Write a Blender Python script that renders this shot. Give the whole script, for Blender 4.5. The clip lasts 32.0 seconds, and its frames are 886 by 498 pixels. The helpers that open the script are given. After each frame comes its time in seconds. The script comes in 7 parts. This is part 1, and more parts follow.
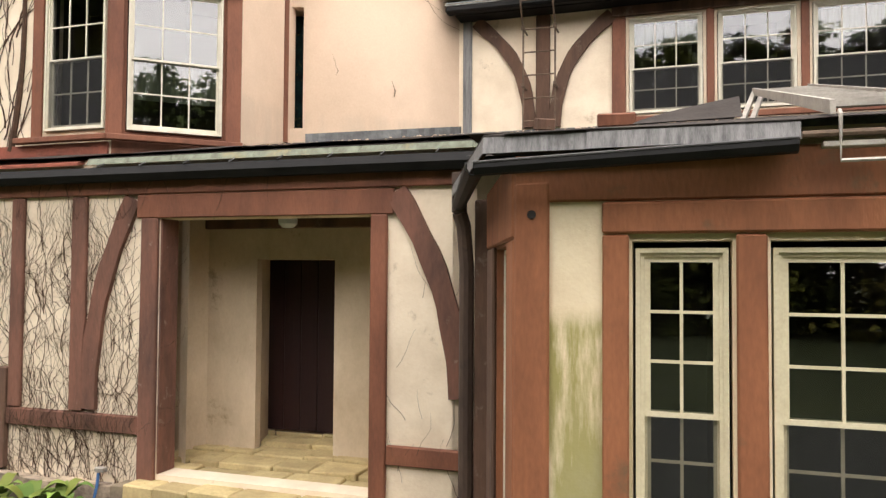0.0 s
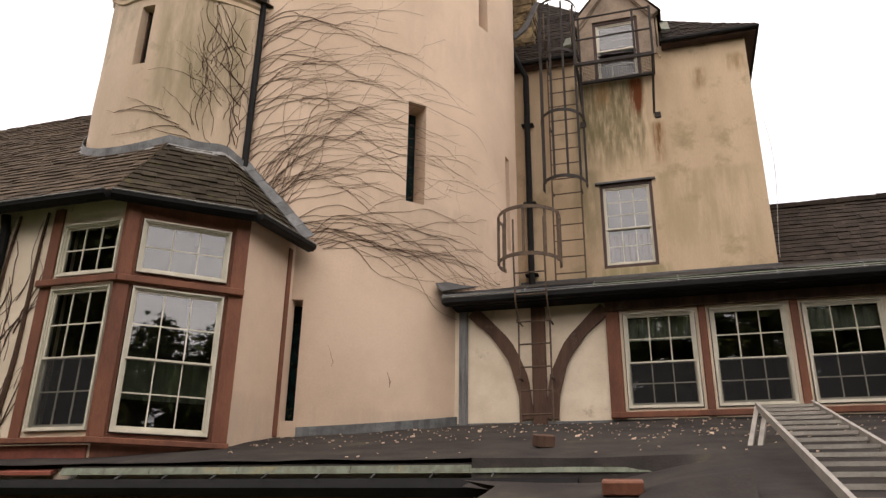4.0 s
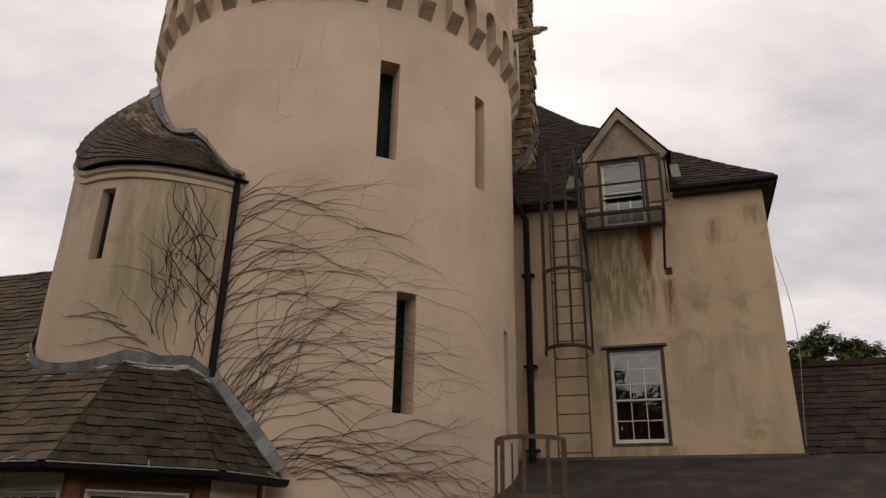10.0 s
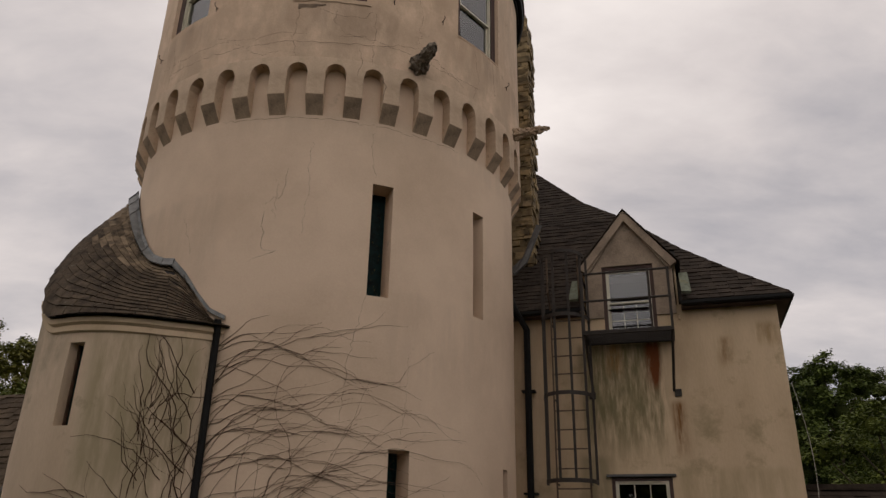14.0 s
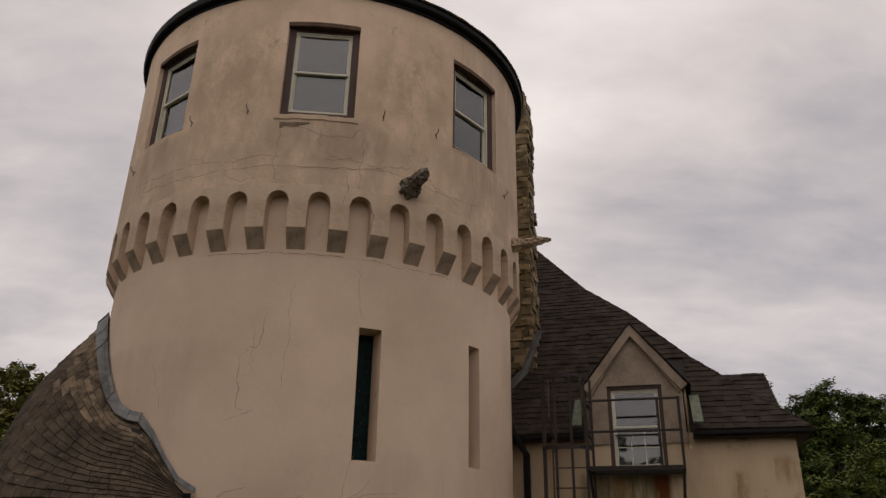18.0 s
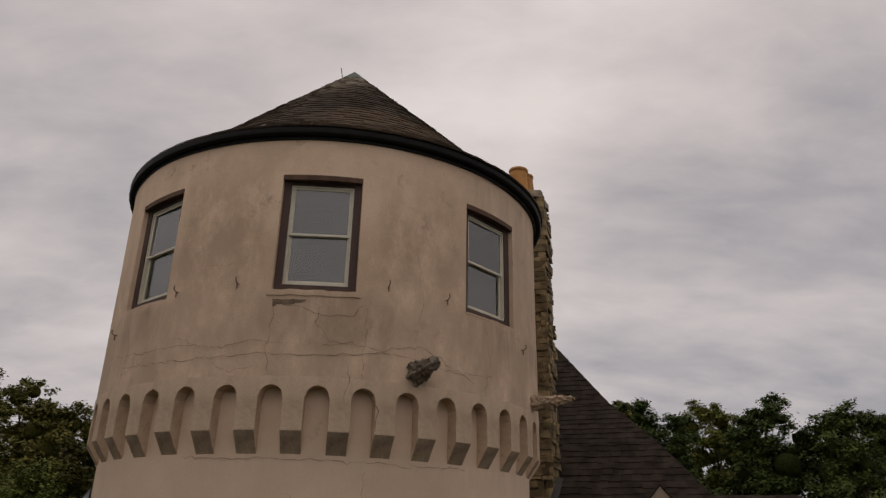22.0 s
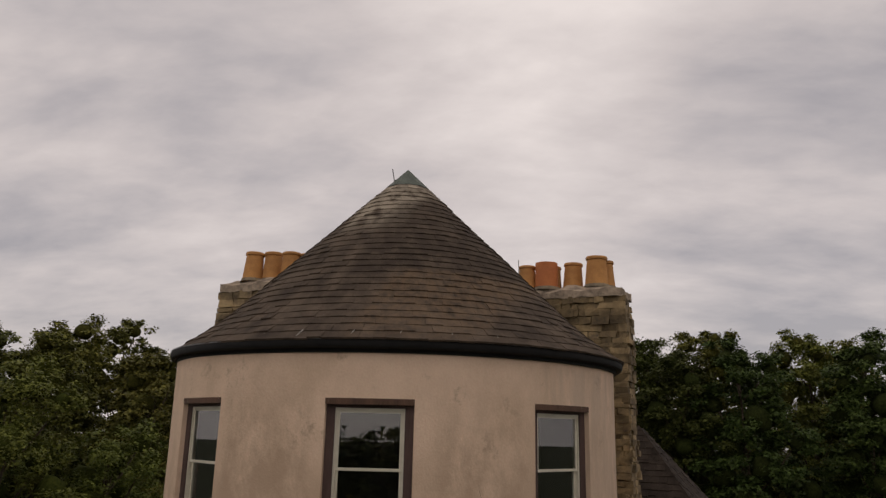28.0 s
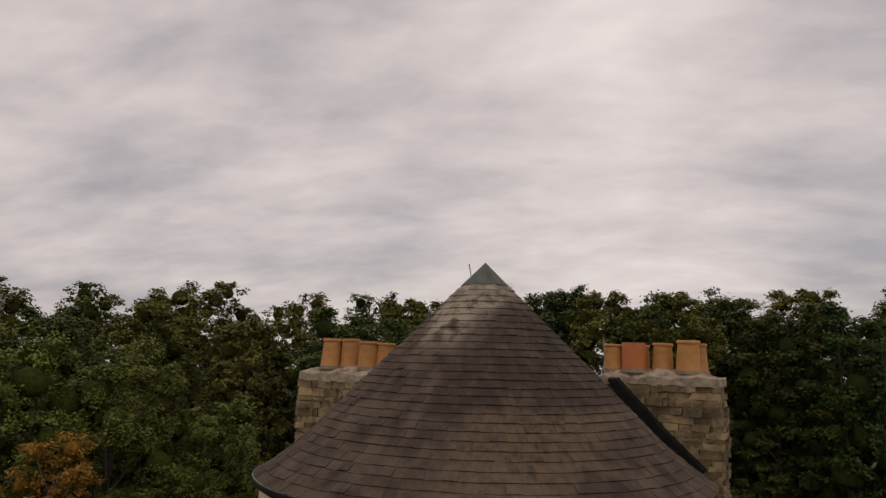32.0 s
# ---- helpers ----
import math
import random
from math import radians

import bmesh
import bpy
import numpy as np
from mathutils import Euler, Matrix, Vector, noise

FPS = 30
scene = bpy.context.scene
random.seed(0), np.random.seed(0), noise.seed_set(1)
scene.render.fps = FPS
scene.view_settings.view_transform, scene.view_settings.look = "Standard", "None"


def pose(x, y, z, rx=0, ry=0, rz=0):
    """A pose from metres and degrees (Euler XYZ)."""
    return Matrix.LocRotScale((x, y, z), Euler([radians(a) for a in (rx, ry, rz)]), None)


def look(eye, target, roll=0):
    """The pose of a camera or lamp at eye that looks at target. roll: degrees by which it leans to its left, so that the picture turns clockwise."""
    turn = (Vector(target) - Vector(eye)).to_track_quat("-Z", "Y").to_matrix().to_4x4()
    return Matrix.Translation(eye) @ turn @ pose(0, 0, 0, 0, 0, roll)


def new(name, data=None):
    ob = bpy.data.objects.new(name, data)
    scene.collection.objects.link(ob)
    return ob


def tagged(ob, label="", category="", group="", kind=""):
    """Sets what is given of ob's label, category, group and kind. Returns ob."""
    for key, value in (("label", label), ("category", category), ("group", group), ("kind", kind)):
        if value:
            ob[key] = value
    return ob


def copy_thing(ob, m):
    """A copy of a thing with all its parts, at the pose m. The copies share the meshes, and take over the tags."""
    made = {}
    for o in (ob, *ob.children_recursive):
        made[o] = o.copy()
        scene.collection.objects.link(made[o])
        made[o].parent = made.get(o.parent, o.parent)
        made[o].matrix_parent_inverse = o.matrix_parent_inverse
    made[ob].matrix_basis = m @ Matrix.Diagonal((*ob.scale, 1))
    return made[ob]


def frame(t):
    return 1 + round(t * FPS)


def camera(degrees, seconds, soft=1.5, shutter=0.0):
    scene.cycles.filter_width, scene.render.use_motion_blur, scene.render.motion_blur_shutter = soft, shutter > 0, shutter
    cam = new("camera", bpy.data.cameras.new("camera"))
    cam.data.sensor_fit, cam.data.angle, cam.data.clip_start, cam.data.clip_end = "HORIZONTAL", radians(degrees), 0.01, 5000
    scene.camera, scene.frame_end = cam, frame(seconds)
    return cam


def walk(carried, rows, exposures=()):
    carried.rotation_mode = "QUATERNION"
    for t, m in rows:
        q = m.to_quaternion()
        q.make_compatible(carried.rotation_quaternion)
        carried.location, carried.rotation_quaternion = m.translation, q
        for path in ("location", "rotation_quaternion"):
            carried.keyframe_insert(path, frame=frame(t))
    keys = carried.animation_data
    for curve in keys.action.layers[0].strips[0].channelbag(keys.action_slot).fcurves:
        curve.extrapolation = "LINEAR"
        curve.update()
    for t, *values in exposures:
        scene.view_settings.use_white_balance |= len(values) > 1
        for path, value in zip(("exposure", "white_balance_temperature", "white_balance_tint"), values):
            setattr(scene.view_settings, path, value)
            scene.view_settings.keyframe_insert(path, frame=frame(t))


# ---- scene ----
cam = camera(61.8, 32.0, soft=1.4)
PATH = [
    (0, (0.159, 0.194, 2.541), (0.08, 2.192, 2.608), 0.4),
    (0.5, (0.161, 0.197, 2.6), (0.083, 2.187, 2.782), 0.5),
    (1, (0.172, 0.207, 2.668), (0.094, 2.181, 2.979), 0.6),
    (1.5, (0.173, 0.213, 2.725), (0.098, 2.166, 3.148), 0.7),
    (2, (0.183, 0.226, 2.792), (0.108, 2.148, 3.342), 0.7),
    (2.5, (0.178, 0.224, 2.847), (0.104, 2.138, 3.421), 0.8),
    (3, (0.174, 0.236, 2.934), (0.1, 2.149, 3.512), 0.8),
    (3.5, (0.153, 0.24, 3.05), (0.082, 2.141, 3.669), 0.8),
    (4, (0.157, 0.254, 3.167), (0.086, 2.126, 3.868), 0.9),
    (4.5, (0.166, 0.267, 3.254), (0.094, 2.131, 3.976), 0.9),
    (6.5, (0.165, 0.276, 4.128), (0.097, 2.141, 4.846), 1.1),
    (7, (0.183, 0.287, 4.333), (0.114, 2.15, 5.056), 1.0),
    (7.5, (0.192, 0.284, 4.564), (0.124, 2.146, 5.29), 1.0),
    (8, (0.178, 0.283, 4.785), (0.113, 2.143, 5.517), 1.1),
    (8.5, (0.191, 0.302, 5.02), (0.123, 2.158, 5.76), 1.1),
    (9, (0.182, 0.331, 5.27), (0.116, 2.186, 6.015), 1.1),
    (9.5, (0.179, 0.369, 5.497), (0.114, 2.221, 6.25), 1.1),
    (10, (0.194, 0.395, 5.731), (0.128, 2.243, 6.492), 1.1),
    (10.5, (0.191, 0.389, 5.977), (0.128, 2.236, 6.743), 1.1),
    (11, (0.217, 0.383, 6.184), (0.151, 2.225, 6.96), 1.1),
    (11.5, (0.207, 0.382, 6.432), (0.143, 2.224, 7.209), 1.1),
    (12, (0.209, 0.369, 6.694), (0.145, 2.212, 7.467), 1.2),
    (12.5, (0.205, 0.359, 6.943), (0.14, 2.203, 7.715), 1.2),
    (13, (0.187, 0.353, 7.191), (0.123, 2.198, 7.961), 1.2),
    (13.5, (0.185, 0.347, 7.441), (0.122, 2.192, 8.211), 1.2),
    (14, (0.208, 0.33, 7.677), (0.144, 2.176, 8.446), 1.2),
    (14.5, (0.234, 0.313, 7.92), (0.171, 2.158, 8.687), 1.2),
    (16.5, (0.275, 0.354, 8.933), (0.215, 2.2, 9.701), 1.1),
    (17, (0.247, 0.344, 9.197), (0.192, 2.189, 9.968), 1.1),
    (17.5, (0.25, 0.338, 9.463), (0.193, 2.184, 10.231), 1.2),
    (18, (0.237, 0.402, 9.668), (0.178, 2.242, 10.448), 1.1),
    (18.5, (0.184, 0.388, 10.056), (0.13, 2.235, 10.82), 1.0),
    (19, (0.204, 0.429, 10.374), (0.141, 2.275, 11.142), 1.2),
    (19.5, (0.199, 0.441, 10.661), (0.133, 2.286, 11.431), 1.1),
    (20, (0.165, 0.454, 11.001), (0.099, 2.299, 11.77), 1.0),
    (20.5, (0.176, 0.47, 11.317), (0.101, 2.317, 12.082), 1.1),
    (21, (0.161, 0.461, 11.701), (0.082, 2.31, 12.459), 1.3),
    (21.5, (0.177, 0.472, 11.995), (0.092, 2.319, 12.757), 1.2),
    (22, (0.179, 0.444, 12.357), (0.09, 2.296, 13.107), 1.2),
    (22.5, (0.205, 0.438, 12.658), (0.102, 2.316, 13.34), 1.2),
    (23, (0.219, 0.446, 12.998), (0.103, 2.351, 13.595), 1.1),
    (23.5, (0.218, 0.441, 13.331), (0.092, 2.369, 13.848), 1.1),
    (24, (0.236, 0.444, 13.704), (0.096, 2.378, 14.194), 1.2),
    (24.5, (0.276, 0.463, 14.053), (0.115, 2.397, 14.537), 1.2),
    (25, (0.292, 0.464, 14.394), (0.111, 2.396, 14.88), 1.2),
    (25.5, (0.312, 0.473, 14.739), (0.107, 2.404, 15.22), 1.2),
    (27.5, (0.354, 0.502, 16.085), (0.072, 2.425, 16.557), 1.2),
    (28, (0.347, 0.544, 16.482), (0.041, 2.462, 16.957), 1.3),
    (28.5, (0.361, 0.552, 16.841), (0.026, 2.466, 17.314), 1.4),
    (29, (0.372, 0.546, 17.248), (-0.002, 2.456, 17.708), 1.4),
    (29.5, (0.363, 0.54, 17.617), (-0.043, 2.451, 18.046), 1.3),
    (30, (0.373, 0.536, 17.983), (-0.074, 2.446, 18.373), 1.2),
    (30.5, (0.345, 0.537, 18.333), (-0.134, 2.451, 18.664), 1.2),
    (31, (0.336, 0.54, 18.686), (-0.164, 2.452, 18.992), 1.3),
    (31.5, (0.347, 0.54, 18.94), (-0.164, 2.451, 19.239), 1.4),
    (32, (0.345, 0.552, 19.212), (-0.18, 2.459, 19.505), 1.4),
]

EXPOSURES = [(0, 2.44, 6500, 8), (1, 2.48, 6500, 7), (2, 2.0, 6500, 8), (3, 1.62, 6550, 9), (4, 1.34, 6650, 11), (7, 0.66, 6700, 11), (10, 0.22, 6700, 10), (14, -0.12, 6700, 10),
             (17, -0.14, 6700, 11), (20, -0.37, 6700, 11), (22, -0.44, 6700, 11), (24, -0.10, 6750, 12), (26, -0.12, 6750, 12), (28, -0.33, 6750, 12), (30, -0.40, 6750, 12), (32, -0.30, 6800, 13)]
walk(cam, [(t, look(eye, target, roll)) for t, eye, target, roll in PATH], EXPOSURES)

# ---- light ----
SUN_UP, SUN_TURN = 52, 195
BRIGHT_CLOUD = (math.sin(radians(2)) * math.cos(radians(38)), math.cos(radians(2)) * math.cos(radians(38)), math.sin(radians(38)))
DARK_CLOUD = (math.sin(radians(24)) * math.cos(radians(17)), math.cos(radians(24)) * math.cos(radians(17)), math.sin(radians(17)))
WEST_CLOUD = (math.sin(radians(-42)) * math.cos(radians(24)), math.cos(radians(-42)) * math.cos(radians(24)), math.sin(radians(24)))


def build_world():
    w = bpy.data.worlds.new("overcast")
    w.use_nodes = True
    scene.world = w
    nt = w.node_tree
    nt.nodes.clear()
    N = nt.nodes.new
    out, bg = N("ShaderNodeOutputWorld"), N("ShaderNodeBackground")
    tc, sep = N("ShaderNodeTexCoord"), N("ShaderNodeSeparateXYZ")
    nt.links.new(tc.outputs["Generated"], sep.inputs[0])
    up = N("ShaderNodeMath"); up.operation = "MAXIMUM"; up.inputs[1].default_value = 0.0
    nt.links.new(sep.outputs[2], up.inputs[0])
    add = N("ShaderNodeMath"); add.operation = "ADD"; add.inputs[1].default_value = 0.30
    nt.links.new(up.outputs[0], add.inputs[0])
    comb = N("ShaderNodeCombineXYZ")
    for i in (0, 1):
        d = N("ShaderNodeMath"); d.operation = "DIVIDE"
        nt.links.new(sep.outputs[i], d.inputs[0]); nt.links.new(add.outputs[0], d.inputs[1])
        nt.links.new(d.outputs[0], comb.inputs[i])
    mp = N("ShaderNodeMapping"); mp.inputs["Rotation"].default_value = (0, 0, radians(-24)); mp.inputs["Scale"].default_value = (0.85, 1.45, 1)
    nt.links.new(comb.outputs[0], mp.inputs[0])
    # three layers: broad masses, streaks, and small ripples
    total = None
    for vec, scale, detail, rough, warp, weight in ((comb, 0.7, 3, 0.5, 0.0, 0.34), (mp, 2.4, 8, 0.54, 0.2, 0.42), (mp, 8.0, 5, 0.55, 0.25, 0.13)):
        n = N("ShaderNodeTexNoise")
        n.inputs["Scale"].default_value, n.inputs["Detail"].default_value, n.inputs["Roughness"].default_value, n.inputs["Distortion"].default_value = scale, detail, rough, warp
        nt.links.new(vec.outputs[0], n.inputs["Vector"])
        k = N("ShaderNodeMath"); k.operation = "MULTIPLY_ADD"; k.inputs[1].default_value = weight
        nt.links.new(n.outputs["Fac"], k.inputs[0])
        if total is None:
            k.inputs[2].default_value = 0.0
        else:
            nt.links.new(total, k.inputs[2])
        total = k.outputs[0]
    # the cloud is thin and bright ahead, thicker and bluer to the east
    for direction, lo, amount in ((BRIGHT_CLOUD, 0.86, 0.085), (DARK_CLOUD, 0.90, -0.11), (WEST_CLOUD, 0.84, -0.05)):
        dot = N("ShaderNodeVectorMath"); dot.operation = "DOT_PRODUCT"; dot.inputs[1].default_value = direction
        nt.links.new(tc.outputs["Generated"], dot.inputs[0])
        r = N("ShaderNodeMapRange"); r.interpolation_type = "SMOOTHSTEP"
        r.inputs["From Min"].default_value, r.inputs["From Max"].default_value, r.inputs["To Max"].default_value = lo, 1.0, amount
        nt.links.new(dot.outputs["Value"], r.inputs["Value"])
        k = N("ShaderNodeMath"); k.operation = "ADD"
        nt.links.new(total, k.inputs[0]); nt.links.new(r.outputs[0], k.inputs[1])
        total = k.outputs[0]
    ramp = N("ShaderNodeValToRGB")
    cr = ramp.color_ramp
    cr.elements[0].position, cr.elements[0].color = 0.29, (0.50, 0.478, 0.505, 1)
    cr.elements[1].position, cr.elements[1].color = 0.60, (1.08, 1.0, 0.97, 1)
    e = cr.elements.new(0.44); e.color = (0.80, 0.735, 0.725, 1)
    nt.links.new(total, ramp.inputs[0])
    sky = N("ShaderNodeTexSky"); sky.sky_type = "NISHITA"; sky.sun_disc = False
    sky.sun_elevation, sky.sun_rotation = radians(SUN_UP), radians(SUN_TURN)
    sc = N("ShaderNodeMix"); sc.data_type = "RGBA"; sc.blend_type = "MULTIPLY"; sc.inputs[0].default_value = 1
    sc.inputs[7].default_value = (0.1, 0.1, 0.1, 1)
    nt.links.new(sky.outputs[0], sc.inputs[6])
    mix = N("ShaderNodeMix"); mix.data_type = "RGBA"; mix.inputs[0].default_value = 0.1
    nt.links.new(ramp.outputs[0], mix.inputs[6]); nt.links.new(sc.outputs[2], mix.inputs[7])
    nt.links.new(mix.outputs[2], bg.inputs[0]); nt.links.new(bg.outputs[0], out.inputs[0])
    bg.inputs[1].default_value = 1.0


build_world()
sun = new("sun", bpy.data.lights.new("sun", "SUN"))
sun.data.energy, sun.data.angle, sun.data.color = 0.45, radians(110), (1.0, 0.93, 0.85)
sun.matrix_world = look((0, 0, 0), (math.sin(radians(SUN_TURN)) * -math.cos(radians(SUN_UP)), -math.cos(radians(SUN_TURN)) * math.cos(radians(SUN_UP)), -math.sin(radians(SUN_UP))))


# ---- materials ----
def surface(name, base, dark, rough=0.8, scale=3.0, bump=0.2, fine=60.0, metal=0.0, stretch=(1, 1, 1), spots=None, spot_at=0.62, spot_scale=5.0, random_mix=0.0, spec=0.3, grain=0.22):
    """Two scales of colour, fine relief, stains as spots, and a change from piece to piece."""
    m = bpy.data.materials.new(name)
    m.use_nodes = True
    nt = m.node_tree
    N, link = nt.nodes.new, nt.links.new
    b = nt.nodes["Principled BSDF"]
    tc = N("ShaderNodeTexCoord")
    mp = N("ShaderNodeMapping"); mp.inputs["Scale"].default_value = stretch
    link(tc.outputs["Object"], mp.inputs[0])
    n1, n2 = N("ShaderNodeTexNoise"), N("ShaderNodeTexNoise")
    n1.inputs["Scale"].default_value, n1.inputs["Detail"].default_value, n1.inputs["Roughness"].default_value = scale, 6, 0.6
    n2.inputs["Scale"].default_value, n2.inputs["Detail"].default_value = fine, 3
    link(mp.outputs[0], n1.inputs["Vector"]); link(mp.outputs[0], n2.inputs["Vector"])
    ramp = N("ShaderNodeValToRGB")
    ramp.color_ramp.elements[0].position, ramp.color_ramp.elements[0].color = 0.3, (*dark, 1)
    ramp.color_ramp.elements[1].position, ramp.color_ramp.elements[1].color = 0.62, (*base, 1)
    link(n1.outputs["Fac"], ramp.inputs[0])
    col = ramp.outputs[0]
    g = N("ShaderNodeMix"); g.data_type = "RGBA"; g.blend_type = "OVERLAY"; g.inputs[0].default_value = grain
    link(col, g.inputs[6]); link(n2.outputs["Fac"], g.inputs[7])
    col = g.outputs[2]
    if spots:
        n3 = N("ShaderNodeTexNoise"); n3.inputs["Scale"].default_value, n3.inputs["Detail"].default_value, n3.inputs["Roughness"].default_value = spot_scale, 8, 0.7
        link(tc.outputs["Object"], n3.inputs["Vector"])
        r3 = N("ShaderNodeValToRGB")
        r3.color_ramp.elements[0].position, r3.color_ramp.elements[1].position = spot_at, spot_at + 0.12
        link(n3.outputs["Fac"], r3.inputs[0])
        s = N("ShaderNodeMix"); s.data_type = "RGBA"; s.inputs[7].default_value = (*spots, 1)
        link(r3.outputs[0], s.inputs[0]); link(col, s.inputs[6])
        col = s.outputs[2]
    if random_mix:
        oi, hs = N("ShaderNodeObjectInfo"), N("ShaderNodeHueSaturation")
        gi = N("ShaderNodeNewGeometry")
        ad = N("ShaderNodeMath"); ad.operation = "ADD"
        link(oi.outputs["Random"], ad.inputs[0]); link(gi.outputs["Random Per Island"], ad.inputs[1])
        fr = N("ShaderNodeMath"); fr.operation = "FRACT"; link(ad.outputs[0], fr.inputs[0])
        mr = N("ShaderNodeMapRange"); mr.inputs["To Min"].default_value, mr.inputs["To Max"].default_value = 1 - random_mix, 1 + random_mix
        link(fr.outputs[0], mr.inputs["Value"]); link(mr.outputs[0], hs.inputs["Value"]); link(col, hs.inputs["Color"])
        col = hs.outputs[0]
    link(col, b.inputs["Base Color"])
    bp = N("ShaderNodeBump"); bp.inputs["Strength"].default_value, bp.inputs["Distance"].default_value = bump, 0.02
    hsum = N("ShaderNodeMath"); hsum.operation = "MULTIPLY_ADD"; hsum.inputs[1].default_value = 0.35
    link(n2.outputs["Fac"], hsum.inputs[0]); link(n1.outputs["Fac"], hsum.inputs[2])
    link(hsum.outputs[0], bp.inputs["Height"]); link(bp.outputs[0], b.inputs["Normal"])
    b.inputs["Roughness"].default_value, b.inputs["Metallic"].default_value = rough, metal
    b.inputs["Specular IOR Level"].default_value = spec
    return m


def stain(m, patches):
    """Adds stains with a shape of their own to a surface: (u0, u1, z0, z1, colour, strength, streak), soft at the edges, running down; a streak of 3 or less makes broad blotches."""
    nt = m.node_tree
    N, link = nt.nodes.new, nt.links.new
    b = nt.nodes["Principled BSDF"]
    tc, sep = N("ShaderNodeTexCoord"), N("ShaderNodeSeparateXYZ")
    link(tc.outputs["Object"], sep.inputs[0])
    for u0, u1, z0, z1, colour, strength, streak in patches:
        col = b.inputs["Base Color"].links[0].from_socket
        acc = None
        for axis, a, c, lo, hi in ((0, u0 - 0.12, u0 + 0.12, 0, 1), (0, u1 - 0.12, u1 + 0.12, 1, 0), (2, z0, z0 + 0.5 * (z1 - z0), 0, 1), (2, z1 - (0.1 if streak > 3 else 0.7), z1 + (0.04 if streak > 3 else 0.35), 1, 0)):
            r = N("ShaderNodeMapRange"); r.interpolation_type = "SMOOTHSTEP"
            r.inputs["From Min"].default_value, r.inputs["From Max"].default_value, r.inputs["To Min"].default_value, r.inputs["To Max"].default_value = a, c, lo, hi
            link(sep.outputs[axis], r.inputs["Value"])
            if acc is None:
                acc = r.outputs[0]
            else:
                k = N("ShaderNodeMath"); k.operation = "MULTIPLY"
                link(acc, k.inputs[0]); link(r.outputs[0], k.inputs[1])
                acc = k.outputs[0]
        mp, n = N("ShaderNodeMapping"), N("ShaderNodeTexNoise")
        mp.inputs["Scale"].default_value = (streak, streak, streak * (0.16 if streak > 3 else 0.6))
        n.inputs["Scale"].default_value, n.inputs["Detail"].default_value, n.inputs["Roughness"].default_value = 1.0, 6, 0.65
        link(tc.outputs["Object"], mp.inputs[0]); link(mp.outputs[0], n.inputs["Vector"])
        r = N("ShaderNodeMapRange")
        r.inputs["From Min"].default_value, r.inputs["From Max"].default_value, r.inputs["To Max"].default_value = 0.36, 0.58, strength
        link(n.outputs["Fac"], r.inputs["Value"])
        k = N("ShaderNodeMath"); k.operation = "MULTIPLY"; k.use_clamp = True
        link(acc, k.inputs[0]); link(r.outputs[0], k.inputs[1])
        x = N("ShaderNodeMix"); x.data_type = "RGBA"; x.inputs[7].default_value = (*colour, 1)
        link(k.outputs[0], x.inputs[0]); link(col, x.inputs[6]); link(x.outputs[2], b.inputs["Base Color"])
    return m


def glass_material(name, tint=(0.9, 0.95, 0.93)):
    m = bpy.data.materials.new(name)
    m.use_nodes = True
    nt = m.node_tree
    nt.nodes.clear()
    N, link = nt.nodes.new, nt.links.new
    out, mix, tr, gl, fr = N("ShaderNodeOutputMaterial"), N("ShaderNodeMixShader"), N("ShaderNodeBsdfTransparent"), N("ShaderNodeBsdfGlossy"), N("ShaderNodeFresnel")
    fr.inputs["IOR"].default_value = 2.3
    tr.inputs["Color"].default_value = (*tint, 1)
    gl.inputs["Roughness"].default_value = 0.0
    link(fr.outputs[0], mix.inputs[0]); link(tr.outputs[0], mix.inputs[1]); link(gl.outputs[0], mix.inputs[2])
    link(mix.outputs[0], out.inputs[0])
    return m


STUCCO = surface("tower_stucco", (0.69, 0.53, 0.39), (0.57, 0.43, 0.31), 0.9, 0.8, 0.25, 45, spots=(0.40, 0.31, 0.23), spot_at=0.66, spot_scale=1.3, grain=0.09)
stain(STUCCO, [(-5.2, -2.0, 3.3, 4.5, (0.46, 0.37, 0.28), 0.5, 4), (-7.2, -5.4, 10.6, 12.2, (0.46, 0.36, 0.265), 0.35, 4), (-5.5, -2.1, 12.9, 13.4, (0.50, 0.39, 0.29), 0.3, 5), (-3.6, -2.1, 6.2, 7.4, (0.46, 0.36, 0.27), 0.4, 5), (-3.3, -2.2, 9.4, 10.9, (0.5, 0.38, 0.28), 0.3, 6)])
STUCCO_OLD = surface("yellowed_stucco", (0.62, 0.48, 0.33), (0.44, 0.34, 0.22), 0.92, 1.2, 0.3, 40, stretch=(1, 1, 0.25), spots=(0.25, 0.20, 0.13), spot_at=0.60, spot_scale=1.1, grain=0.09)
STUCCO_DRUM = surface("drum_stucco", (0.71, 0.53, 0.385), (0.57, 0.42, 0.295), 0.9, 1.7, 0.45, 45, stretch=(1, 1, 0.8), spots=(0.40, 0.295, 0.205), spot_at=0.60, spot_scale=2.6, grain=0.12)
stain(STUCCO_DRUM, [(-4.75, -3.5, 14.5, 15.24, (0.27, 0.205, 0.15), 0.4, 4), (-2.6, -1.9, 14.6, 15.24, (0.27, 0.205, 0.15), 0.6, 4), (-7.2, -6.0, 14.6, 15.2, (0.30, 0.23, 0.17), 0.6, 5), (-6.0, -4.75, 14.9, 17.0, (0.35, 0.25, 0.165), 0.6, 3), (-3.4, -2.6, 15.0, 16.9, (0.35, 0.25, 0.165), 0.55, 3)])
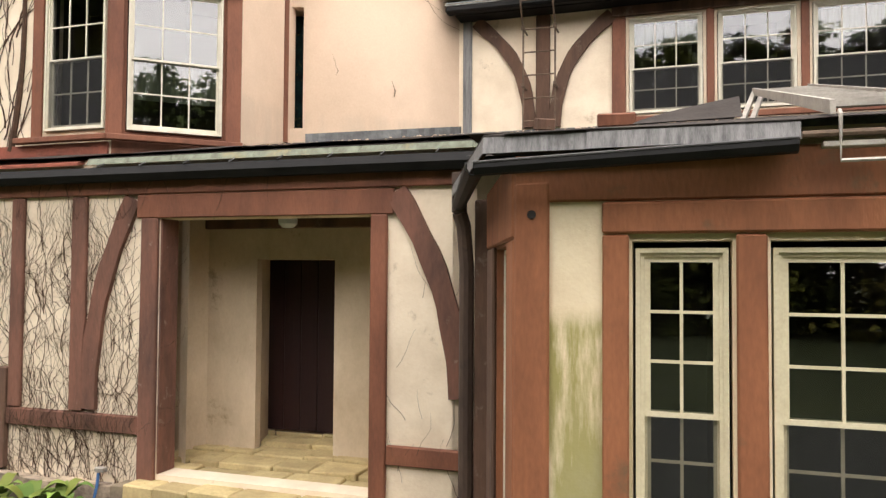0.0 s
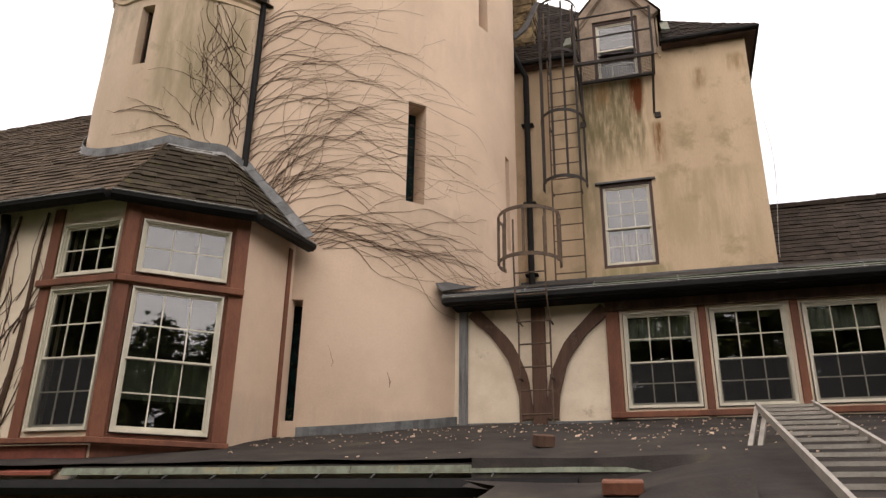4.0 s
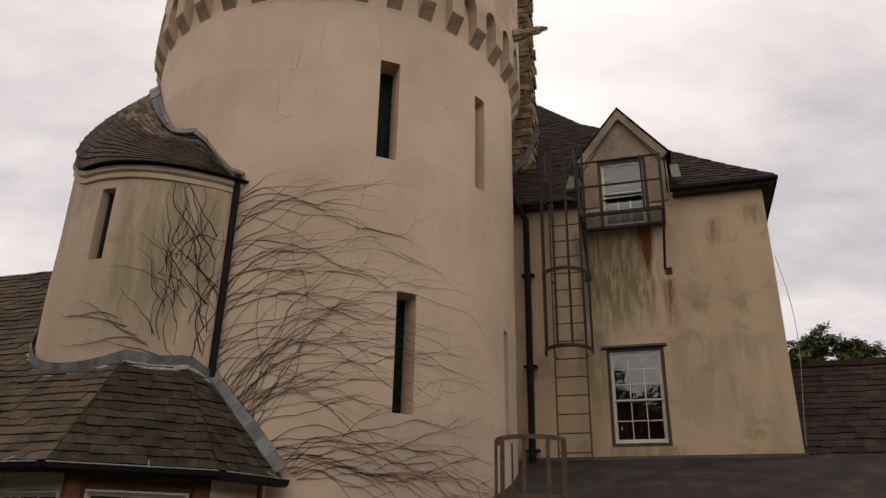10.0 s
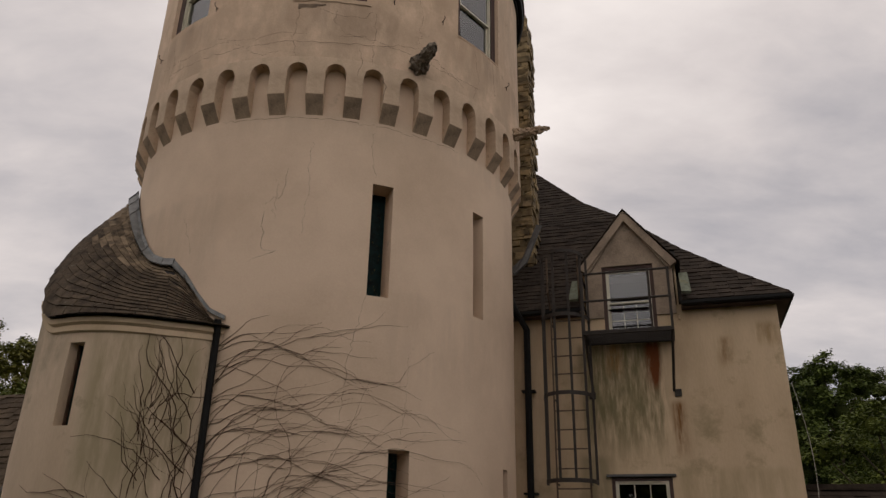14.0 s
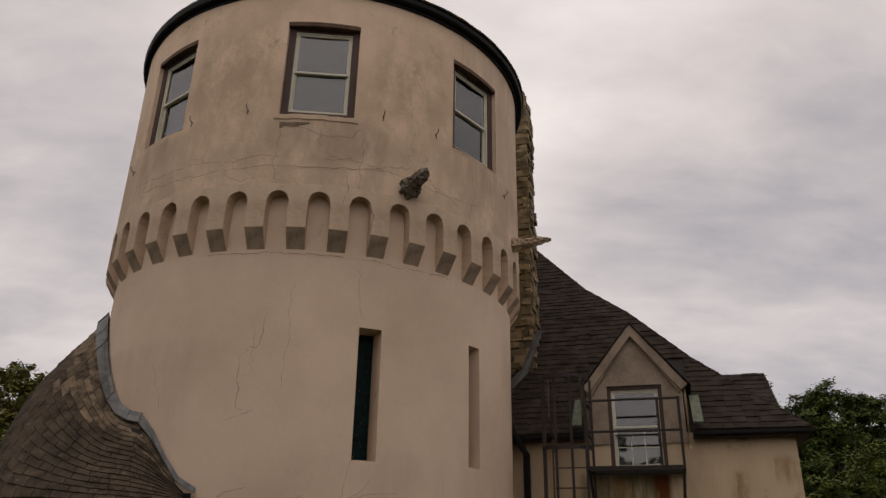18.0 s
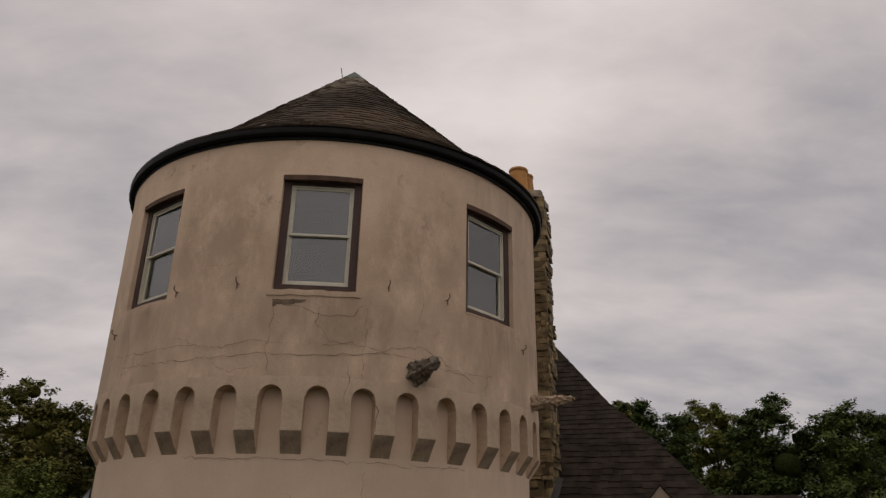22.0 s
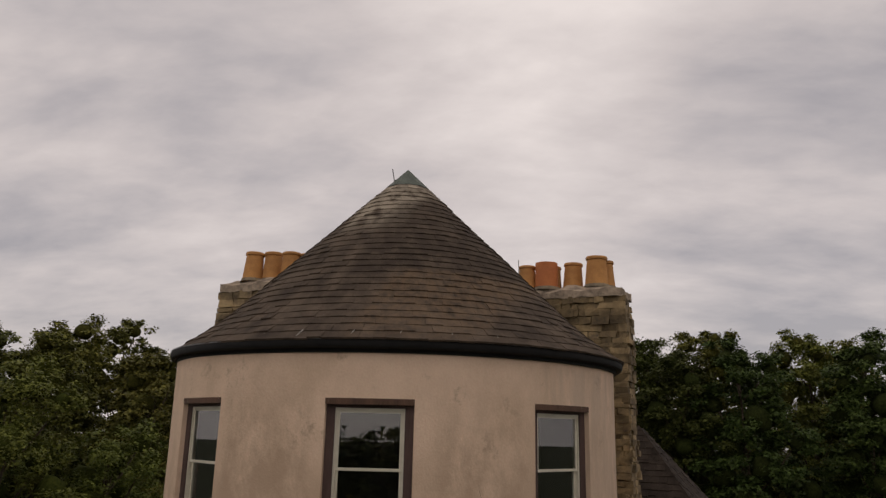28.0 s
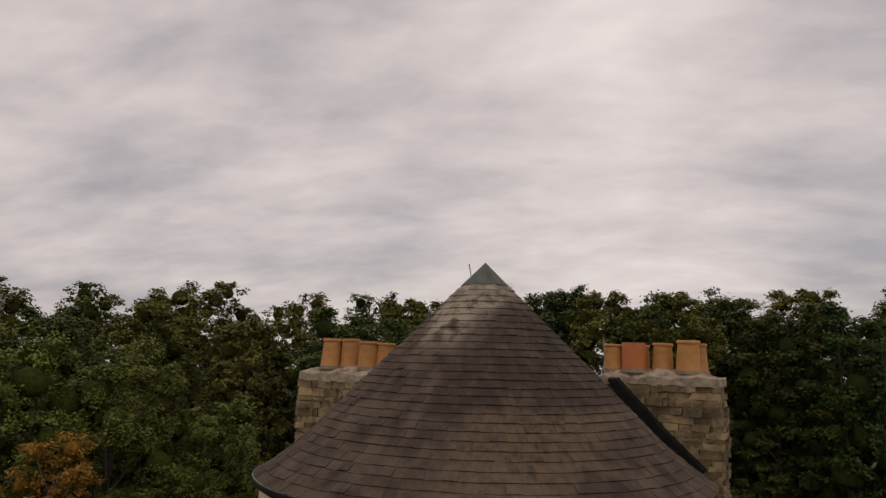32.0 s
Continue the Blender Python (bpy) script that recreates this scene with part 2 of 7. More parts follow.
stain(STUCCO_DRUM, [(-9.0, -1.5, 13.2, 15.2, (0.40, 0.30, 0.212), 0.65, 2.4), (-9.0, -1.5, 14.0, 16.2, (0.45, 0.325, 0.225), 0.6, 3), (-4.3, -3.2, 14.35, 15.2, (0.29, 0.215, 0.15), 0.5, 3), (-2.5, -1.6, 15.0, 17.3, (0.40, 0.315, 0.24), 0.5, 5)])
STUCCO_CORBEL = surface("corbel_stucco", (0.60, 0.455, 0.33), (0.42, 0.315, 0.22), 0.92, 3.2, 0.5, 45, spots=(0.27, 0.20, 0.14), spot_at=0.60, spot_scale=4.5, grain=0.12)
STUCCO_HOUSE = surface("streaked_house_stucco", (0.59, 0.45, 0.30), (0.43, 0.32, 0.205), 0.92, 1.1, 0.35, 40, stretch=(1, 1, 0.3), spots=(0.34, 0.265, 0.16), spot_at=0.54, spot_scale=1.2, grain=0.09)
stain(STUCCO_HOUSE, [(-1.25, 0.05, 8.75, 11.0, (0.20, 0.165, 0.09), 0.95, 9), (-1.2, -0.3, 8.9, 11.0, (0.15, 0.13, 0.06), 0.6, 14), (-0.15, -0.02, 10.05, 10.97, (0.15, 0.045, 0.013), 2.5, 9), (-0.80, -0.6, 10.3, 10.97, (0.30, 0.15, 0.04), 0.9, 11), (0.18, 0.27, 9.0, 10.0, (0.19, 0.095, 0.035), 2.0, 9), (0.93, 1.08, 10.4, 11.0, (0.26, 0.16, 0.08), 1.0, 12), (1.5, 1.8, 10.7, 11.2, (0.30, 0.2, 0.1), 0.8, 10), (-1.3, -0.85, 7.1, 9.2, (0.25, 0.205, 0.12), 0.8, 6), (0.1, 1.7, 7.0, 9.0, (0.36, 0.285, 0.17), 0.6, 5), (-0.9, 0.2, 7.0, 7.35, (0.22, 0.20, 0.09), 0.7, 8), (-2.4, -1.6, 7.0, 11.4, (0.44, 0.33, 0.215), 0.6, 4)])
STUCCO_TURRET = surface("turret_stucco", (0.62, 0.485, 0.355), (0.48, 0.37, 0.26), 0.92, 1.1, 0.3, 40, stretch=(1, 1, 0.35), spots=(0.29, 0.24, 0.16), spot_at=0.6, spot_scale=1.3, grain=0.09)
stain(STUCCO_TURRET, [(-6.2, -5.2, 7.3, 10.1, (0.27, 0.23, 0.13), 0.7, 3.5), (-7.9, -6.6, 9.0, 10.6, (0.30, 0.25, 0.17), 0.6, 3)])
PANEL = surface("algae_panel_plaster", (0.76, 0.65, 0.45), (0.66, 0.54, 0.36), 0.92, 2.0, 0.3, 50, grain=0.09)
stain(PANEL, [(-0.6, -0.12, 0.6, 2.36, (0.30, 0.27, 0.10), 1.2, 9), (-0.6, -0.12, 0.3, 1.9, (0.36, 0.33, 0.19), 0.8, 3)])
PLASTER = surface("infill_plaster", (0.76, 0.65, 0.495), (0.63, 0.52, 0.38), 0.92, 2.5, 0.35, 50, spots=(0.38, 0.29, 0.19), spot_at=0.63, spot_scale=3, grain=0.09)
# infill plaster made browner and darker to carry the porch's shade
RECESS = surface("shaded_recess_plaster", (0.57, 0.465, 0.335), (0.42, 0.335, 0.23), 0.92, 2.0, 0.4, 45, stretch=(1, 1, 0.6), spots=(0.2, 0.16, 0.09), spot_at=0.62, spot_scale=2.5, grain=0.09)
TIMBER = surface("red_brown_timber", (0.205, 0.082, 0.046), (0.115, 0.046, 0.028), 0.7, 4, 0.4, 70, stretch=(1, 1, 0.3), spots=(0.13, 0.07, 0.05), spot_at=0.64, spot_scale=6)
WORN_TIMBER = surface("vine_worn_timber", (0.175, 0.082, 0.056), (0.085, 0.046, 0.034), 0.85, 5, 0.6, 45, stretch=(1, 1, 0.3), spots=(0.24, 0.19, 0.14), spot_at=0.62, spot_scale=9)
TIMBER_SUN = surface("orange_brown_timber", (0.275, 0.108, 0.050), (0.165, 0.064, 0.031), 0.75, 3, 0.4, 60, stretch=(1, 1, 0.3), spots=(0.15, 0.085, 0.045), spot_at=0.60, spot_scale=3.5)
OLD_TIMBER = surface("weathered_timber", (0.125, 0.070, 0.046), (0.055, 0.034, 0.025), 0.85, 5, 0.5, 60, stretch=(1, 1, 0.15), spots=(0.2, 0.16, 0.12), spot_at=0.6)
DOOR_RED = surface("dark_red_door_paint", (0.024, 0.009, 0.0085), (0.014, 0.006, 0.006), 0.6, 4, 0.3, 60, stretch=(1, 1, 0.15))
SLATE = surface("dark_slate", (0.050, 0.0385, 0.030), (0.020, 0.0155, 0.0125), 0.92, 4, 1.0, 38, spots=(0.15, 0.135, 0.11), spot_at=0.64, spot_scale=20, random_mix=0.16, spec=0.12)
SLATE_BAY = surface("grey_brown_slate", (0.112, 0.083, 0.057), (0.050, 0.037, 0.026), 0.92, 3, 0.9, 40, spots=(0.24, 0.225, 0.20), spot_at=0.66, spot_scale=6, random_mix=0.16, spec=0.12)
SLATE_CONE = surface("brown_weathered_slate", (0.108, 0.082, 0.060), (0.046, 0.035, 0.027), 0.92, 2.6, 1.0, 40, stretch=(1, 1, 0.6), spots=(0.25, 0.23, 0.195), spot_at=0.645, spot_scale=15, random_mix=0.13, spec=0.12)
stain(SLATE_CONE, [(-5.75, -4.75, 19.15, 20.7, (0.30, 0.255, 0.195), 1.3, 5), (-7.5, -3.0, 19.9, 20.8, (0.20, 0.17, 0.13), 0.8, 6), (-5.0, -3.2, 17.3, 20.0, (0.045, 0.034, 0.026), 0.75, 5), (-4.4, -3.0, 17.2, 18.6, (0.17, 0.115, 0.07), 0.6, 9)])
SLATE_LIME = surface("lime_streaked_slate", (0.33, 0.28, 0.215), (0.15, 0.12, 0.09), 0.9, 5, 0.6, 40, stretch=(1, 1, 0.3), spots=(0.12, 0.095, 0.075), spot_at=0.56, spot_scale=6, random_mix=0.3, spec=0.12)
SLATE_WORN = surface("bleached_slate", (0.20, 0.15, 0.10), (0.042, 0.033, 0.025), 0.88, 6.5, 0.9, 40, spots=(0.30, 0.17, 0.08), spot_at=0.64, spot_scale=8, random_mix=0.35, spec=0.12)
SLATE_TURRET = surface("mottled_turret_slate", (0.088, 0.066, 0.046), (0.026, 0.020, 0.015), 0.9, 5, 1.0, 40, spots=(0.19, 0.165, 0.125), spot_at=0.60, spot_scale=9, random_mix=0.16, spec=0.12)
SLATE_MOSS = surface("mossy_slate", (0.056, 0.045, 0.031), (0.024, 0.0195, 0.0145), 0.95, 5, 0.9, 38, spots=(0.082, 0.078, 0.022), spot_at=0.58, spot_scale=4.5, random_mix=0.25, spec=0.1)
UNDERLAY = surface("roof_underlay", (0.03, 0.027, 0.025), (0.018, 0.016, 0.015), 0.9, 4, 0.3)
LEAD = surface("lead_flashing", (0.105, 0.103, 0.101), (0.058, 0.057, 0.056), 0.6, 5, 0.3, 40, metal=0.3, spots=(0.27, 0.27, 0.27), spot_at=0.66)
LEAD_EDGE = surface("streaked_lead_edge", (0.225, 0.22, 0.215), (0.085, 0.085, 0.083), 0.55, 5, 0.25, 40, metal=0.2, stretch=(6, 6, 0.5), spots=(0.09, 0.085, 0.08), spot_at=0.62, spot_scale=3)
LEAD_BLUE = surface("blue_grey_lead", (0.165, 0.168, 0.165), (0.085, 0.088, 0.088), 0.55, 6, 0.3, 40, metal=0.25, spots=(0.30, 0.30, 0.285), spot_at=0.64, spot_scale=6, random_mix=0.22)
LEAD_PALE = surface("pale_lead_strip", (0.33, 0.325, 0.305), (0.14, 0.138, 0.132), 0.6, 7, 0.3, 40, metal=0.2, stretch=(3, 1, 0.6), spots=(0.12, 0.12, 0.13), spot_at=0.6, spot_scale=5)
COPPER = surface("verdigris_copper", (0.17, 0.19, 0.14), (0.085, 0.09, 0.06), 0.65, 4, 0.2, 40, metal=0.2, stretch=(4, 4, 0.7), spots=(0.24, 0.20, 0.10), spot_at=0.58, spot_scale=4)
CAP_METAL = surface("weathered_cap_metal", (0.105, 0.125, 0.10), (0.06, 0.068, 0.056), 0.6, 5, 0.3, 40, metal=0.2, stretch=(1, 1, 0.4), spots=(0.2, 0.19, 0.14), spot_at=0.62)
GUTTER = surface("black_gutter_metal", (0.012, 0.0115, 0.011), (0.007, 0.007, 0.007), 0.6, 5, 0.2, 50, spots=(0.04, 0.036, 0.032), spot_at=0.67, spec=0.15)
DRAIN = surface("brown_drain_paint", (0.085, 0.056, 0.040), (0.045, 0.031, 0.024), 0.7, 4, 0.3, 50, stretch=(1, 1, 0.3), spots=(0.03, 0.025, 0.02), spot_at=0.6)
FELT = surface("black_roofing_felt", (0.050, 0.043, 0.038), (0.026, 0.0225, 0.0205), 0.85, 2.2, 0.4, 60, spots=(0.075, 0.070, 0.042), spot_at=0.58, spot_scale=2.2, spec=0.1)
FRAME = surface("cream_window_frame", (0.64, 0.60, 0.485), (0.52, 0.485, 0.385), 0.55, 5, 0.1, 60, spots=(0.4, 0.37, 0.28), spot_at=0.72)
FRAME_CREAM = surface("yellowed_cream_frame", (0.66, 0.60, 0.42), (0.55, 0.49, 0.33), 0.55, 4, 0.12, 60, spots=(0.42, 0.37, 0.24), spot_at=0.68)
CASING = surface("brown_window_casing", (0.088, 0.053, 0.044), (0.05, 0.032, 0.027), 0.7, 5, 0.3, 60, stretch=(1, 1, 0.2))
IRON = surface("painted_iron", (0.038, 0.030, 0.025), (0.02, 0.016, 0.014), 0.65, 8, 0.3, 60, spots=(0.16, 0.075, 0.035), spot_at=0.64, spot_scale=7)
RUSTY = surface("rusty_steel", (0.13, 0.088, 0.058), (0.065, 0.044, 0.03), 0.75, 9, 0.3, 60)
STONE = surface("rubble_limestone", (0.28, 0.205, 0.108), (0.085, 0.064, 0.040), 0.9, 4, 0.7, 40, spots=(0.075, 0.06, 0.045), spot_at=0.56, spot_scale=5, random_mix=0.5)
MORTAR = surface("old_mortar", (0.25, 0.20, 0.135), (0.13, 0.105, 0.075), 0.95, 6, 0.6, 50)
CEMENT = surface("weathered_cement", (0.42, 0.335, 0.245), (0.15, 0.12, 0.092), 0.95, 7, 0.9, 40, spots=(0.08, 0.075, 0.07), spot_at=0.6)
DORMER = surface("grey_stained_render", (0.36, 0.28, 0.21), (0.20, 0.155, 0.115), 0.92, 2.5, 0.4, 40, spots=(0.17, 0.14, 0.10), spot_at=0.58, spot_scale=2.5)
CORBEL = surface("brown_mottled_render", (0.44, 0.325, 0.225), (0.25, 0.185, 0.13), 0.92, 5, 0.6, 40, spots=(0.14, 0.11, 0.08), spot_at=0.60, spot_scale=4, random_mix=0.12)
CLAY = surface("terracotta_pot", (0.49, 0.245, 0.082), (0.35, 0.165, 0.058), 0.8, 4, 0.2, 50, spots=(0.20, 0.11, 0.06), spot_at=0.66, random_mix=0.12)
CLAY_RED = surface("orange_terracotta_pot", (0.55, 0.195, 0.068), (0.44, 0.145, 0.055), 0.75, 4, 0.2, 50)
ALU = surface("weathered_aluminium", (0.40, 0.37, 0.32), (0.27, 0.25, 0.22), 0.6, 6, 0.2, 60, metal=0.5)
GARGOYLE = surface("dark_carved_stone", (0.24, 0.195, 0.15), (0.05, 0.042, 0.034), 0.9, 8, 0.6, 40)
FLAG = surface("yellow_flagstone", (0.50, 0.40, 0.20), (0.34, 0.26, 0.13), 0.85, 3, 0.4, 40, spots=(0.26, 0.22, 0.08), spot_at=0.6, spot_scale=4, random_mix=0.15)
RED_PAINT = surface("red_roof_paint", (0.27, 0.085, 0.055), (0.17, 0.06, 0.042), 0.6, 4, 0.2, spots=(0.30, 0.20, 0.14), spot_at=0.62, spot_scale=5)
# near-black colour carries the darkness of unlit rooms
ROOM = surface("unlit_room_black", (0.03, 0.027, 0.025), (0.02, 0.018, 0.016), 0.9, 2, 0.1)
CURTAIN = surface("pale_net_curtain", (0.42, 0.45, 0.36), (0.3, 0.33, 0.25), 0.9, 3, 0.2, stretch=(12, 12, 0.6))
REDCURTAIN = surface("dark_red_curtain", (0.10, 0.03, 0.025), (0.04, 0.015, 0.013), 0.9, 3, 0.2, stretch=(9, 9, 0.5))
GREENBLIND = surface("dull_green_blind", (0.15, 0.17, 0.12), (0.10, 0.115, 0.08), 0.9, 2, 0.1)
BLIND = surface("white_blind", (0.62, 0.64, 0.64), (0.5, 0.52, 0.52), 0.8, 2, 0.1)
STAINED = surface("stained_glass", (0.006, 0.022, 0.022), (0.004, 0.006, 0.006), 0.35, 11, 0.3, spots=(0.13, 0.10, 0.018), spot_at=0.60, spot_scale=15, spec=0.06)
VINE = surface("bare_ivy_stem", (0.085, 0.047, 0.029), (0.045, 0.026, 0.017), 0.9, 20, 0.3)
GRASS = surface("rough_grass", (0.04, 0.05, 0.015), (0.022, 0.03, 0.01), 0.9, 0.6, 0.5, 20)
BARK = surface("tree_bark", (0.11, 0.085, 0.06), (0.05, 0.04, 0.03), 0.95, 6, 0.6, 40, stretch=(1, 1, 0.2))
SOIL = surface("dark_soil", (0.05, 0.037, 0.025), (0.03, 0.022, 0.015), 0.95, 4, 0.5, 30)
GLASS = glass_material("window_glass")


def clear_material():
    m = bpy.data.materials.new("clear_glass_back")
    m.use_nodes = True
    nt = m.node_tree
    nt.nodes.clear()
    out, tr = nt.nodes.new("ShaderNodeOutputMaterial"), nt.nodes.new("ShaderNodeBsdfTransparent")
    nt.links.new(tr.outputs[0], out.inputs[0])
    return m


CLEAR = clear_material()


def screen_material():
    m = bpy.data.materials.new("insect_screen")
    m.use_nodes = True
    nt = m.node_tree
    N, link = nt.nodes.new, nt.links.new
    b = nt.nodes["Principled BSDF"]
    b.inputs["Base Color"].default_value, b.inputs["Roughness"].default_value, b.inputs["Alpha"].default_value = (0.014, 0.014, 0.0145, 1), 0.8, 0.5
    n, mr = N("ShaderNodeTexNoise"), N("ShaderNodeMapRange")
    n.inputs["Scale"].default_value = 2.5
    mr.inputs["To Min"].default_value, mr.inputs["To Max"].default_value = 0.42, 0.6
    link(n.outputs["Fac"], mr.inputs["Value"]); link(mr.outputs[0], b.inputs["Alpha"])
    return m


SCREEN = screen_material()


def leaf_material(name, c, d):
    m = bpy.data.materials.new(name)
    m.use_nodes = True
    nt = m.node_tree
    N, link = nt.nodes.new, nt.links.new
    b = nt.nodes["Principled BSDF"]
    gi, oi, ramp = N("ShaderNodeNewGeometry"), N("ShaderNodeObjectInfo"), N("ShaderNodeValToRGB")
    ramp.color_ramp.elements[0].color, ramp.color_ramp.elements[1].color = (*d, 1), (*c, 1)
    link(gi.outputs["Random Per Island"], ramp.inputs[0])
    hs = N("ShaderNodeHueSaturation")
    mr = N("ShaderNodeMapRange"); mr.inputs["To Min"].default_value, mr.inputs["To Max"].default_value = 0.482, 0.53
    mv = N("ShaderNodeMapRange"); mv.inputs["To Min"].default_value, mv.inputs["To Max"].default_value = 0.7, 1.25
    sw = N("ShaderNodeMath"); sw.operation = "MULTIPLY"; sw.inputs[1].default_value = 7.31
    fr = N("ShaderNodeMath"); fr.operation = "FRACT"
    link(oi.outputs["Random"], mr.inputs["Value"]); link(oi.outputs["Random"], sw.inputs[0]); link(sw.outputs[0], fr.inputs[0]); link(fr.outputs[0], mv.inputs["Value"])
    link(mr.outputs[0], hs.inputs["Hue"]); link(mv.outputs[0], hs.inputs["Value"]); link(ramp.outputs[0], hs.inputs["Color"])
    link(hs.outputs[0], b.inputs["Base Color"])
    b.inputs["Roughness"].default_value = 0.65
    b.inputs["Specular IOR Level"].default_value = 0.2
    return m


LEAF = leaf_material("green_leaves", (0.094, 0.116, 0.023), (0.040, 0.055, 0.012))
LEAF_LIGHT = leaf_material("light_green_leaves", (0.20, 0.21, 0.036), (0.08, 0.096, 0.018))
LEAF_OLIVE = leaf_material("olive_leaves", (0.175, 0.165, 0.030), (0.070, 0.075, 0.016))
LEAF_BROWN = leaf_material("browning_leaves", (0.085, 0.062, 0.024), (0.04, 0.034, 0.015))
LEAF_GOLD = leaf_material("golden_leaves", (0.40, 0.25, 0.036), (0.19, 0.12, 0.02))
# darkened leaf tones: the shade inside a crown put into the colour
def core_shade_material(name, base, dark):
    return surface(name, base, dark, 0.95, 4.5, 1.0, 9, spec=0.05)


CORE_SHADE = {LEAF: core_shade_material("shaded_green_core", (0.030, 0.038, 0.010), (0.012, 0.016, 0.005)), LEAF_OLIVE: core_shade_material("shaded_olive_core", (0.060, 0.058, 0.013), (0.022, 0.024, 0.007)),
         LEAF_LIGHT: core_shade_material("shaded_light_core", (0.058, 0.068, 0.014), (0.024, 0.032, 0.008)), LEAF_GOLD: core_shade_material("shaded_golden_core", (0.26, 0.13, 0.022), (0.11, 0.062, 0.014)), LEAF_BROWN: core_shade_material("shaded_brown_core", (0.05, 0.04, 0.016), (0.022, 0.018, 0.009))}
HOSTA = leaf_material("plantain_leaves", (0.22, 0.26, 0.05), (0.08, 0.14, 0.03))

# ---- building frame: u along the front, v away from the camera, z up ----
BM = Matrix.Rotation(radians(-15.3), 4, "Z")


def thing(name, u, v, z, label, category, group="", kind="", yaw=0):
    e = new(name)
    e.matrix_world = BM @ pose(u, v, z, 0, 0, yaw)
    e.empty_display_size = 0.2
    return tagged(e, label, category, group, kind)


def mesh_of(bm, name, mat, smooth=False):
    bmesh.ops.recalc_face_normals(bm, faces=bm.faces)
    if smooth:
        for e in bm.edges:
            if len(e.link_faces) == 2 and e.calc_face_angle(0) > 0.6:
                e.smooth = False
    me = bpy.data.meshes.new(name)
    bm.to_mesh(me)
    bm.free()
    for m in (mat if isinstance(mat, (list, tuple)) else [mat]):
        me.materials.append(m)
    if smooth:
        for p in me.polygons:
            p.use_smooth = True
    return me


def attach(name, me, parent, m=None, label="", kind=""):
    """A mesh object under its thing, with its mesh in the building's frame."""
    ob = new(name, me)
    w = BM @ (m or Matrix())
    if parent is not None:
        ob.parent = parent
        pw = Matrix()
        o = parent
        chain = []
        while o is not None:
            chain.append(o)
            o = o.parent
        for o in reversed(chain):
            pw = pw @ o.matrix_parent_inverse @ o.matrix_basis
        ob.matrix_parent_inverse = pw.inverted()
    ob.matrix_basis = w
    return tagged(ob, label, kind=kind)


def part(name, bm, mat, parent, label="", m=None, smooth=False, kind=""):
    return attach(name, mesh_of(bm, name, mat, smooth), parent, m, label, kind)


def box(bm, x0, x1, y0, y1, z0, z1, m=None, jit=0.0):
    vs = []
    for x in (x0, x1):
        for y in (y0, y1):
            for z in (z0, z1):
                p = Vector((x, y, z))
                if jit:
                    p += Vector((random.uniform(-jit, jit), random.uniform(-jit, jit), random.uniform(-jit, jit)))
                vs.append(bm.verts.new(m @ p if m else p))
    for f in ((0, 1, 3, 2), (4, 6, 7, 5), (0, 4, 5, 1), (2, 3, 7, 6), (0, 2, 6, 4), (1, 5, 7, 3)):
        bm.faces.new([vs[i] for i in f])
    return vs


def bevelled(x0, x1, y0, y1, z0, z1, w=0.008, m=None, jit=0.0):
    bm = bmesh.new()
    box(bm, x0, x1, y0, y1, z0, z1, m, jit)
    bmesh.ops.bevel(bm, geom=bm.edges[:], offset=w, segments=1, affect="EDGES")
    return bm


def tube(bm, pts, r, sides=8, r_end=None, cap=True):
    pts = [Vector(p) for p in pts]
    rings = []
    n = len(pts)
    for i, p in enumerate(pts):
        d = (pts[min(i + 1, n - 1)] - pts[max(i - 1, 0)]).normalized()
        a = d.orthogonal().normalized() if i == 0 else (rings_a - d * rings_a.dot(d)).normalized()
        rings_a = a
        b = d.cross(a)
        rr = r + (r_end - r) * i / max(n - 1, 1) if r_end is not None else r
        rings.append([bm.verts.new(p + rr * (math.cos(2 * math.pi * k / sides) * a + math.sin(2 * math.pi * k / sides) * b)) for k in range(sides)])
    for q, s in zip(rings, rings[1:]):
        for k in range(sides):
            bm.faces.new((q[k], q[(k + 1) % sides], s[(k + 1) % sides], s[k]))
    if cap:
        bm.faces.new(rings[0][::-1]); bm.faces.new(rings[-1])


def poly_solid(bm, pts, thick):
    """A flat polygon given a thickness along thick (a vector)."""
    a = [bm.verts.new(p) for p in pts]
    b = [bm.verts.new(Vector(p) + Vector(thick)) for p in pts]
    n = len(pts)
    bm.faces.new(a); bm.faces.new(b[::-1])
    for i in range(n):
        bm.faces.new((a[i], b[i], b[(i + 1) % n], a[(i + 1) % n]))


def lathe(bm, prof, sides=24, centre=(0, 0), a0=0, a1=360):
    full = a1 - a0 >= 360
    cols = sides if full else sides + 1
    g = []
    for k in range(cols):
        a = radians(a0 + (a1 - a0) * k / sides)
        g.append([bm.verts.new((centre[0] + r * math.sin(a), centre[1] - r * math.cos(a), z)) for r, z in prof])
    for k in range(sides):
        p, q = g[k], g[(k + 1) % cols]
        for i in range(len(prof) - 1):
            if prof[i][0] < 1e-6 and prof[i + 1][0] < 1e-6:
                continue
            bm.faces.new((p[i], q[i], q[i + 1], p[i + 1]))


def clip(poly, a, b, c):
    """The part of a convex polygon in the plane where a*x + b*y + c >= 0."""
    out = []
    for p, q in zip(poly, poly[1:] + poly[:1]):
        dp, dq = a * p[0] + b * p[1] + c, a * q[0] + b * q[1] + c
        if dp >= 0:
            out.append(p)
        if dp * dq < 0:
            t = dp / (dp - dq)
            out.append((p[0] + t * (q[0] - p[0]), p[1] + t * (q[1] - p[1])))
    return out




